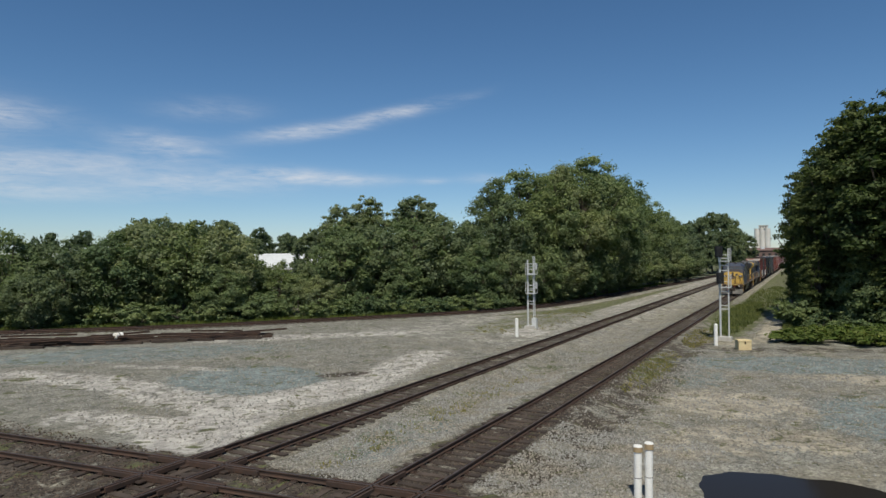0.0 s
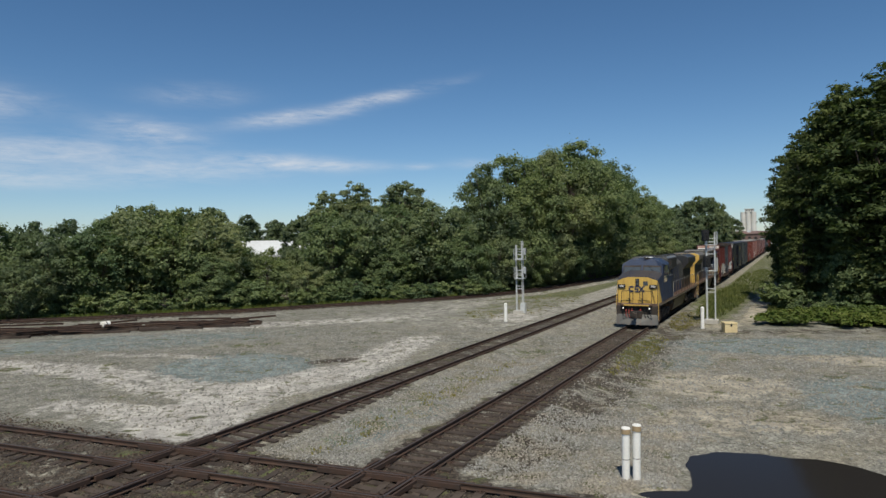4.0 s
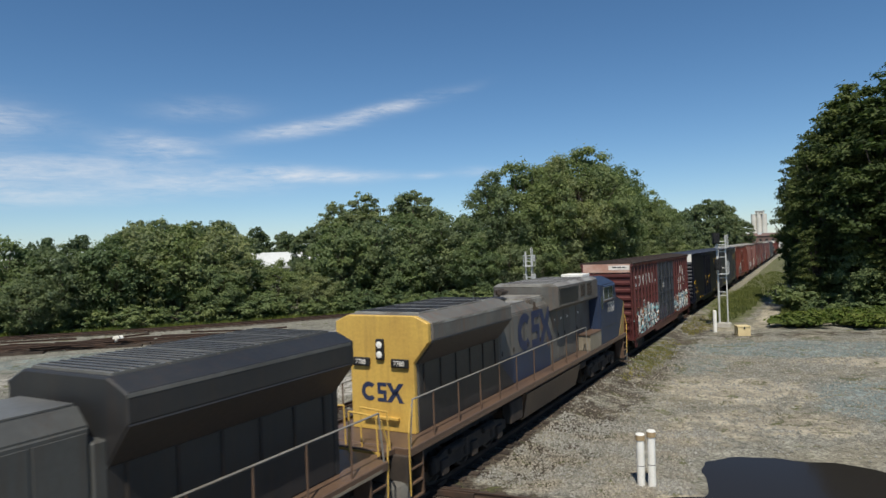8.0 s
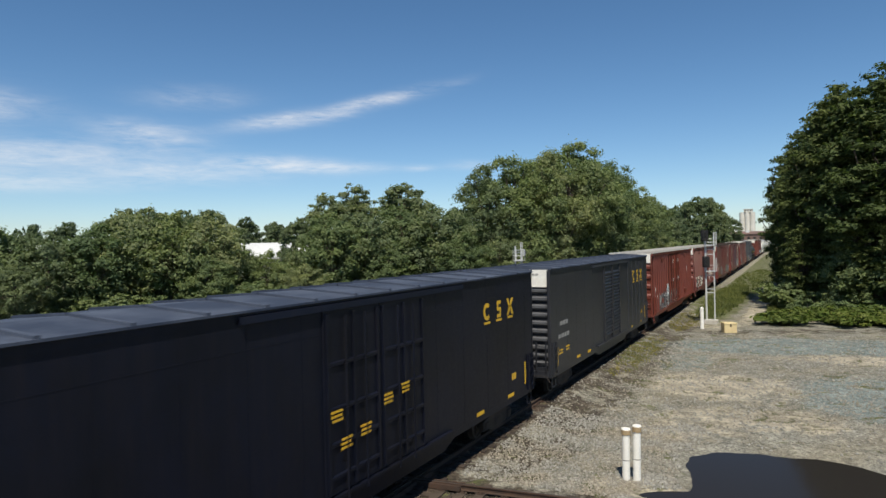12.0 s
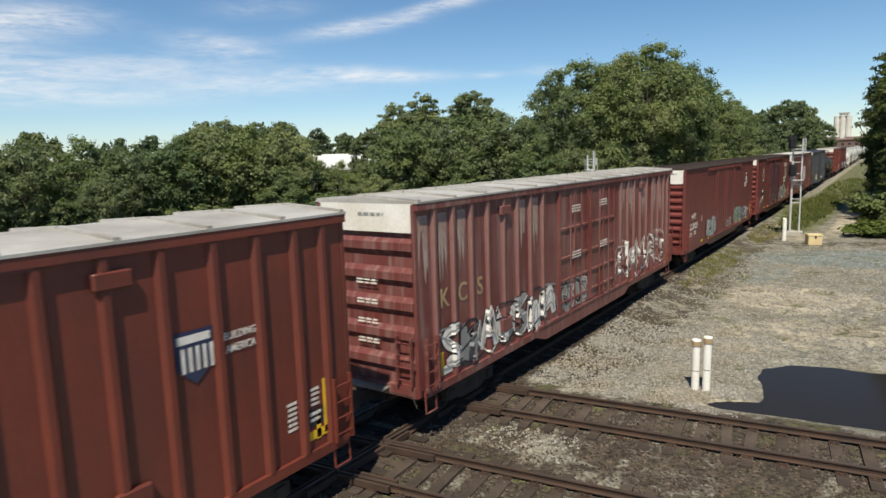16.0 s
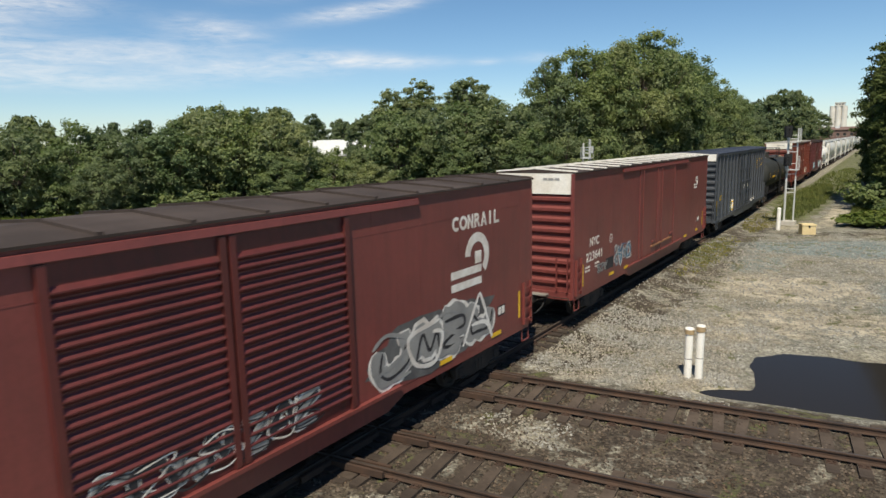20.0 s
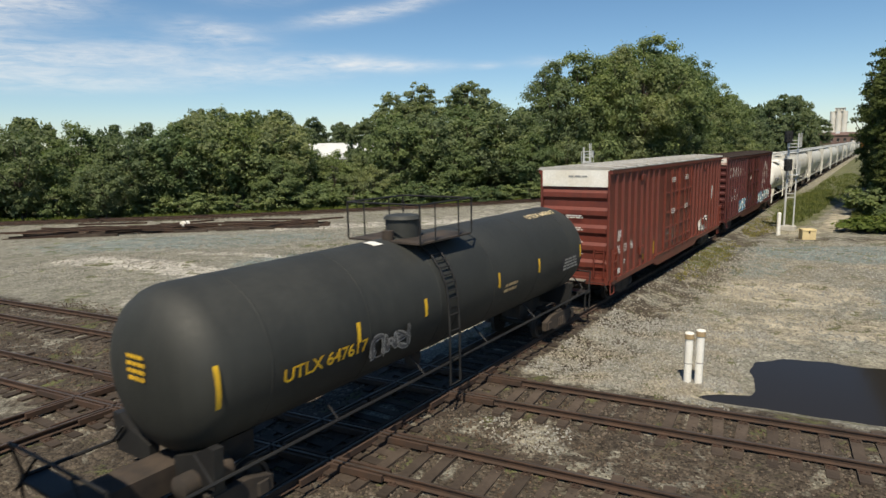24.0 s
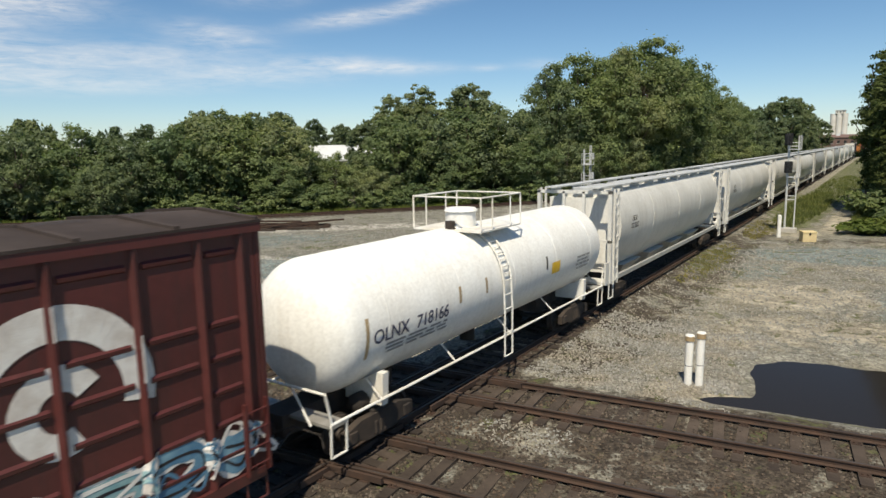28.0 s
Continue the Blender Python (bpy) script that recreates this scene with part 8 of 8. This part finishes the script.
    part("nose_grab", Mesh().pipe([(0.98, 0.62, 2.7), (1.1, 0.56, 2.4), (1.2, 0.56, 1.9), (1.28, 0.6, 1.68)], 0.018, 6), STEEL_DARK, loco)
    # cab
    front = [(-1.52, 2.05, 1.62), (1.52, 2.05, 1.62), (1.52, 2.32, 3.6), (1.52, 2.5, 4.34), (0.92, 2.72, 4.68), (-0.92, 2.72, 4.68), (-1.52, 2.5, 4.34), (-1.52, 2.32, 3.6)]
    rear = [(x, 5.25, z) for x, _, z in front]
    part("cab", rounded(Mesh().hull(rear, front).data("cab", LOCO_BLUE), 0.03, 2), None, loco, "blue cab shell")
    for s in (-1, 1):
        q = [(s * 0.14, 2.37, 3.72), (s * 1.36, 2.37, 3.68), (s * 1.34, 2.50, 4.16), (s * 0.14, 2.53, 4.2)]
        part("window_frame", Mesh().hull([(a + s * (0.06 if abs(a) > 1 else -0.06), b - 0.015, c + (0.05 if c > 4 else -0.05)) for a, b, c in q], [(a + s * (0.06 if abs(a) > 1 else -0.06), b - 0.04, c + (0.05 if c > 4 else -0.05)) for a, b, c in q]), STEEL_DARK, loco)
        part("windshield", Mesh().hull([(a, b - 0.03, c) for a, b, c in q], [(a, b - 0.05, c) for a, b, c in q]), GLASS, loco, "dark windshield pane")
        part("wiper", Mesh().rod((s * 0.5, 2.41, 4.22), (s * 0.85, 2.31, 3.85), 0.012, 6), BLACK, loco)
    for s, m in sides:
        frame_part = part("side_window", rounded(Mesh().box(1.515, 1.535, 3.0, 4.66, 3.6, 4.26).data("side_window", STEEL_DARK if lead else ALUMINIUM), 0.01, 1), None, loco, at=m)
        for a, b in ((3.06, 3.8), (3.86, 4.6)):
            part("pane", Mesh().box(1.53, 1.542, a, b, 3.66, 4.2), GLASS, frame_part)
        part("armrest", Mesh().box(1.535, 1.62, 3.02, 4.64, 3.55, 3.6), STEEL_DARK, frame_part)
        part("awning", Mesh().profile_y([(1.5, 4.28), (1.64, 4.24), (1.64, 4.27), (1.5, 4.33)], 2.9, 4.75), LOCO_BLUE, loco, at=m)
        door = part("cab_door", Mesh().box(1.518, 1.528, 4.62, 5.22, 1.7, 3.98), LOCO_BLUE, loco, at=m)
        part("door_window", Mesh().profile_x([(4.92 + 0.2 * math.cos(a * math.tau / 16), 3.55 + 0.33 * math.sin(a * math.tau / 16)) for a in range(16)], 1.526, 1.534), GLASS, door)
        part("kick_line", Mesh().box(1.518, 1.53, 2.5, 5.0, 2.32, 2.36), LOCO_DARK, loco, at=m)
        writing(number, 0.68, CREAM_MARK if lead else WHITE_MARK, loco, on_side(1.532, 3.45, 3.2, s), 0.95, 0.012)
    part("roof_unit", rounded(Mesh().box(-0.55, 0.55, 3.6, 4.8, 4.66, 4.74 if lead else 4.86).data("roof_unit", LOCO_BLUE if lead else WHITE_PAINT), 0.03, 1), None, loco, "low cooling unit on the cab roof")
    # bright reflection on the roof, put in as a small white box
    part("roof_hatch", rounded(Mesh().box(-0.3, 0.3, 4.95, 5.3, 4.72, 4.78).data("roof_hatch", WHITE_PAINT), 0.02, 1), None, loco, "white box for the bright reflection on the roof")
    part("horn", Mesh().rod((0.2, 3.0, 4.76), (0.2, 2.6, 4.78), 0.03, 8, 0.08).rod((0.36, 3.0, 4.76), (0.36, 2.65, 4.78), 0.03, 8, 0.07).box(0.1, 0.45, 2.95, 3.1, 4.66, 4.78), STEEL_DARK, loco)
    # equipment section behind the cab
    part("equipment_hood", rounded(Mesh().profile_y([(-0.98, 1.62), (0.98, 1.62), (0.98, 3.68), (1.42, 3.84), (1.42, 4.66), (-1.42, 4.66), (-1.42, 3.84), (-0.98, 3.68)], 5.25, back).data("equipment_hood", grey), 0.03, 1), None, loco, "grey equipment section")
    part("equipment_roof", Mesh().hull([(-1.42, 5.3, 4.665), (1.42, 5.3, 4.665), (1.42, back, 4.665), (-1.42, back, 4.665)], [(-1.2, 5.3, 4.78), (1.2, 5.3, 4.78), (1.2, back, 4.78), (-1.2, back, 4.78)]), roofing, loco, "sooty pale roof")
    for y in even(5.9, back - 0.4, 0.72):
        part("roof_seam", Mesh().box(-1.16, 1.16, y - 0.015, y + 0.015, 4.78, 4.795), LOCO_DARK, loco)
    for s, m in sides:
        for y0, y1 in (((5.4, 5.88), (6.0, 6.6)) if lead else ((6.25, 6.9), (7.2, 7.85))):
            grille = part("intake_grille", Mesh().box(1.418, 1.432, y0, y1, 4.06, 4.58), LOCO_DARK, loco, at=m)
            for k in range(5):
                yy = y0 + (y1 - y0) * (k + 0.5) / 5
                part("slat", Mesh().box(1.43, 1.45, yy - 0.012, yy + 0.012, 4.08, 4.56), STEEL_DARK, grille)
        screen = part("brake_grille", Mesh().box(1.418, 1.434, back - 2.55, back - 0.2, 3.93, 4.56), LOCO_DARK, loco, "dark brake grille", at=m)
        part("grille_frame", Mesh().box(1.43, 1.46, back - 2.6, back - 0.15, 4.56, 4.61).box(1.43, 1.45, back - 2.6, back - 0.15, 3.88, 3.93), grey, screen)
        for y0, y1 in ((back - 4.0, back - 3.4), (back - 2.5, back - 1.75), (back - 1.7, back - 0.95), (back - 0.9, back - 0.15)):
            hatch = part("access_door", rounded(Mesh().box(0.976, 0.996, y0, y1, 1.75, 3.62).data("access_door", grey), 0.008, 1), None, loco, at=m)
            part("latch", Mesh().box(0.994, 1.015, y1 - 0.12, y1 - 0.05, 2.6, 2.75), STEEL_DARK, hatch)
            flat([strip(-0.06, 0.06, -0.05, 0.05)], WHITE_MARK, hatch, on_side(1.0, y0 + 0.3, 3.3), "notice")
        low = part("battery_box", rounded(Mesh().box(0.96, 1.53, 5.25, 7.05, 1.62, 3.3 if lead else 2.3).data("battery_box", LOCO_BLUE if lead else SILL_PALE), 0.02, 1), None, loco, "blue battery box beside the cab", at=m)
        part("lid", Mesh().box(0.96, 1.55, 5.25, 7.1, 3.3 if lead else 2.3, 3.35), LOCO_SLATE, low) if lead else part("lid", Mesh().box(0.96, 1.54, 5.25, 7.1, 2.3, 2.35), SILL_DIRT, low)
        part("vent", Mesh().box(1.53, 1.538, 6.35, 6.95, 2.2, 3.1), LOCO_DARK, low) if lead else None
    # engine hood
    ring = [(-0.98, 1.62), (0.98, 1.62), (0.98, 3.98), (0.72, 4.26), (-0.72, 4.26), (-0.98, 3.98)]
    part("engine_hood", rounded(Mesh().profile_y(ring, back, 14.4).data("engine_hood", grey), 0.03, 2), None, loco, "grey engine hood")
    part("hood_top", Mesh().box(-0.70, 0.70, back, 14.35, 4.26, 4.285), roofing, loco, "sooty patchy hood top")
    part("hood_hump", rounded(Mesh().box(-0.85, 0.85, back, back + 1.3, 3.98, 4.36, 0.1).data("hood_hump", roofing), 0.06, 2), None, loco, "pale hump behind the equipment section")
    part("exhaust", rounded(Mesh().box(-0.36, 0.36, 12.7, 13.4, 4.26, 4.5).data("exhaust", LOCO_DARK), 0.04, 1), None, loco, "black exhaust stack")
    part("exhaust_mouth", Mesh().box(-0.26, 0.26, 12.8, 13.3, 4.5, 4.505), BLACK, loco)
    part("horn_cluster", Mesh().rod((0.3, 12.1, 4.26), (0.3, 12.1, 4.6), 0.05, 8).rod((0.3, 11.85, 4.62), (0.3, 12.35, 4.64), 0.1, 10, 0.05).rod((0.08, 11.9, 4.6), (0.08, 12.4, 4.62), 0.05, 10, 0.1).box(0.0, 0.4, 12.05, 12.15, 4.5, 4.58), STEEL_DARK, loco)
    for s, m in sides:
        for y in even(back + 0.1, 13.6, 0.8):
            hatch = part("hood_door", rounded(Mesh().box(0.976, 0.994, y + 0.03, y + 0.75, 1.75, 3.9).data("hood_door", grey), 0.006, 1), None, loco, at=m)
            part("latch", Mesh().box(0.99, 1.012, y + 0.62, y + 0.68, 2.7, 2.84), STEEL_DARK, hatch)
        part("blue_band", Mesh().box(0.994, 1.0, back, 14.4, 1.64, 2.6), LOCO_BLUE, loco, "blue band along the hood's foot", at=m)
        if not lead:
            r = np.random.default_rng(3)
            flat([blob_ring(r, 0.5 * k - 1.2, r.normal(0, 0.3), 0.16, 0.3, 0.4) for k in range(5)], SILL_DIRT, loco, on_side(1.001, 10.6, 3.3, s), "rust_patch", "patches of rust primer")
    # radiator section with its wide wings
    part("radiator_body", rounded(Mesh().box(-1.02, 1.02, 14.4, 19.6, 1.62, 3.75).data("radiator_body", grey), 0.03, 1), None, loco)
    wing = [(-1.02, 3.35), (1.02, 3.35), (1.55, 3.98), (1.55, 4.42), (1.1, 4.62), (-1.1, 4.62), (-1.55, 4.42), (-1.55, 3.98)]
    part("radiator_housing", rounded(Mesh().profile_y(wing, 14.6, 19.62).data("radiator_housing", LOCO_DARK if lead else grey), 0.03, 1), None, loco, "overhanging radiator wings")
    for k in range(5):
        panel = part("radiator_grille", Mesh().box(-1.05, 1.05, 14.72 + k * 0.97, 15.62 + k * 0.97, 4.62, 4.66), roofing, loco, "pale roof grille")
        for j in range(5):
            part("grille_bar", Mesh().box(-1.03, 1.03, 14.80 + k * 0.97 + j * 0.17, 14.84 + k * 0.97 + j * 0.17, 4.66, 4.675), LOCO_DARK, panel)
    for s, m in sides:
        # overhang's shade put into colour: near-black wing underside and intake screen
        part("wing_soffit", Mesh().hull([(1.03, 14.62, 3.345), (1.555, 14.62, 3.965), (1.555, 19.6, 3.965), (1.03, 19.6, 3.345)], [(1.02, 14.62, 3.36), (1.545, 14.62, 3.99), (1.545, 19.6, 3.99), (1.02, 19.6, 3.36)]), LOCO_DARK, loco, "near-black wing underside, shade put into its colour", at=m)
        part("wing_trim", Mesh().box(1.548, 1.556, 14.6, 19.62, 4.36, 4.42), roofing, loco, at=m)
        part("grille_shade", Mesh().box(1.018, 1.03, 14.6, 19.5, 2.5, 3.34), LOCO_DARK, loco, "dark radiator intake screen, wing shade in its colour", at=m)
        for y in even(14.9, 19.3, 0.9):
            part("screen_rib", Mesh().box(1.028, 1.05, y - 0.03, y + 0.03, 2.5, 3.34), STEEL_DARK, loco, at=m)
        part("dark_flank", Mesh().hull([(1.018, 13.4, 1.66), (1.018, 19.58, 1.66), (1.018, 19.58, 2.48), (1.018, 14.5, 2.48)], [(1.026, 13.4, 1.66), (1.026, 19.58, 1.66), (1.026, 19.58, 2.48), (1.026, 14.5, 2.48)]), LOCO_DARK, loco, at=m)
    # hood end
    end = [(-1.02, 1.62), (1.02, 1.62), (1.02, 3.4), (1.5, 3.95), (1.5, 4.42), (1.08, 4.6), (-1.08, 4.6), (-1.5, 4.42), (-1.5, 3.95), (-1.02, 3.4)]
    tail = LOCO_YELLOW if not lead else LOCO_DARK
    part("hood_end", rounded(Mesh().hull([(a, 19.78, b) for a, b in end], [(a, 19.62, b) for a, b in end]).data("hood_end", tail), 0.02, 1), None, loco, "faded yellow hood end" if not lead else "sooty hood end")
    bezel = part("rear_headlight", rounded(Mesh().box(-0.13, 0.13, 19.76, 19.86, 3.45, 4.0).data("rear_headlight", BLACK), 0.03, 1), None, loco)
    for z in (3.6, 3.85):
        part("lens", Mesh().lathe_y([(19.855, 0.09), (19.865, 0.09), (19.875, 0.05)], 16, 0, z), WHITE_PVC, bezel)
    for s in (-1, 1):
        board = part("number_board", rounded(Mesh().box(s * 0.62 - 0.27, s * 0.62 + 0.27, 19.76, 19.86, 3.28, 3.5).data("number_board", BLACK), 0.02, 1), None, loco)
        writing(number, 0.18, WHITE_MARK, board, pose(s * 0.62, 19.864, 3.39, 90, 0, 180), 0.95, 0.004)
    if not lead:
        for k, shape in enumerate((brand_ring, brand_bend, brand_cross)):
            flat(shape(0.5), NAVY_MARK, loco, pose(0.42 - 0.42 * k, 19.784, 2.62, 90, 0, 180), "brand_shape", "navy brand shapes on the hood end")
        part("rear_step", Mesh().box(-0.55, 0.55, 19.76, 19.9, 1.95, 2.0), LOCO_YELLOW, loco)
    # walkway railings
    for s, m in sides:
        part("handrail", Mesh().pipe([(1.48, 7.3, 1.62), (1.48, 7.5, 2.72), (1.48, 20.6, 2.72), (1.48, 20.75, 1.62)], 0.022, 6), HANDRAIL, loco, "dull handrail", at=m)
        for y in even(8.8, 19.6, 1.35):
            part("stanchion", Mesh().rod((1.48, y, 1.6), (1.48, y, 2.72), 0.024, 6), SILL_DIRT, loco, at=m)
        part("sill_stripe", Mesh().box(1.54, 1.546, 0.9, 20.6, 1.44, 1.5), SILL_PALE if lead else SILL_DIRT, loco, at=m)
        part("equipment_rack", rounded(Mesh().box(1.05, 1.4, 13.6, 14.6, 0.6, 1.3).data("equipment_rack", GRIME), 0.04, 1), None, loco, at=m)
        part("air_tank", Mesh().lathe_y([(7.1, 0.08), (7.2, 0.2), (8.0, 0.2), (8.1, 0.08)], 14, 1.15, 1.12), GRIME, loco, at=m, smooth=True)
        part("roof_rail", Mesh().pipe([(1.25, 5.3, 4.9), (1.25, 5.3, 4.72)], 0.015, 6), STEEL_DARK, loco, at=m)
    part("fuel_tank", rounded(Mesh().hull([(-1.2, 8.3, 0.35), (1.2, 8.3, 0.35), (1.2, 13.3, 0.35), (-1.2, 13.3, 0.35)], [(-1.45, 8.2, 1.36), (1.45, 8.2, 1.36), (1.45, 13.4, 1.36), (-1.45, 13.4, 1.36)]).data("fuel_tank", SILL_DIRT), 0.08, 2), None, loco, "dirty fuel tank between the trucks")
    truck(loco, 4.35, True, 1 if lead else -1)
    truck(loco, 17.0, True, 1 if lead else -1)
    return loco


def stretch(loco, extra=1.0, low=10.8, high=13.4):
    """Draws the hood out, so that the rear trucks and the radiators stand further back."""
    def shift(y):
        return extra * min(max((y - low) / (high - low), 0.0), 1.0)

    def visit(ob, base):
        whole = base @ ob.matrix_basis
        box = [whole @ Vector(c) for c in ob.bound_box] if ob.data else [whole.translation]
        ys = [c.y for c in box]
        if ob.data and ob.data.users == 1 and shift(max(ys)) - shift(min(ys)) > 0.02:
            back = whole.inverted()
            for v in ob.data.vertices:
                p = whole @ v.co
                p.y += shift(p.y)
                v.co = back @ p
            for child in ob.children:
                visit(child, whole)
        else:
            move = shift((min(ys) + max(ys)) / 2)
            ob.matrix_basis = base.inverted() @ pose(0, move, 0) @ whole
    for child in list(loco.children):
        visit(child, Matrix())
    return loco


lead = couple(stretch(locomotive("blue and grey diesel locomotive with a faded yellow nose", "7885", 1, True)), -93.55)
rear = couple(stretch(locomotive("grey and blue diesel locomotive with a yellow hood end", "7788", -1, False)), -48.95, 180)
for side in (-1, 1):
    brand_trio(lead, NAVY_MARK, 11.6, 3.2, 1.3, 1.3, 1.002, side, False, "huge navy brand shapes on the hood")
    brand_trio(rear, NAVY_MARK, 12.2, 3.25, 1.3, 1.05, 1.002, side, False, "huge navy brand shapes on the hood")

for car, front, turn in TRAIN:
    if car.name.startswith("boxcar"):
        fit_body(car, 0.935, 1.02)
    elif car.name.startswith("diesel"):
        fit_body(car, 0.96, 1.0)


# ---- motion ----
def motions():
    """The whole train rolls towards and past the eye; the wheels of the nearer cars turn."""
    for car, front, turn in TRAIN:
        walk(car, [(t, pose(XB, front - travelled(t), 0, 0, 0, turn)) for t in range(0, 29, 2)])
    steps = [k / FPS for k in range(0, 28 * FPS + 1)]
    for wheels, y, radius, sense in ROLLING:
        walk(wheels, [(t, pose(0, y, radius, sense * math.degrees((travelled(t) + 400.0) / radius) % 360.0)) for t in steps])


motions()
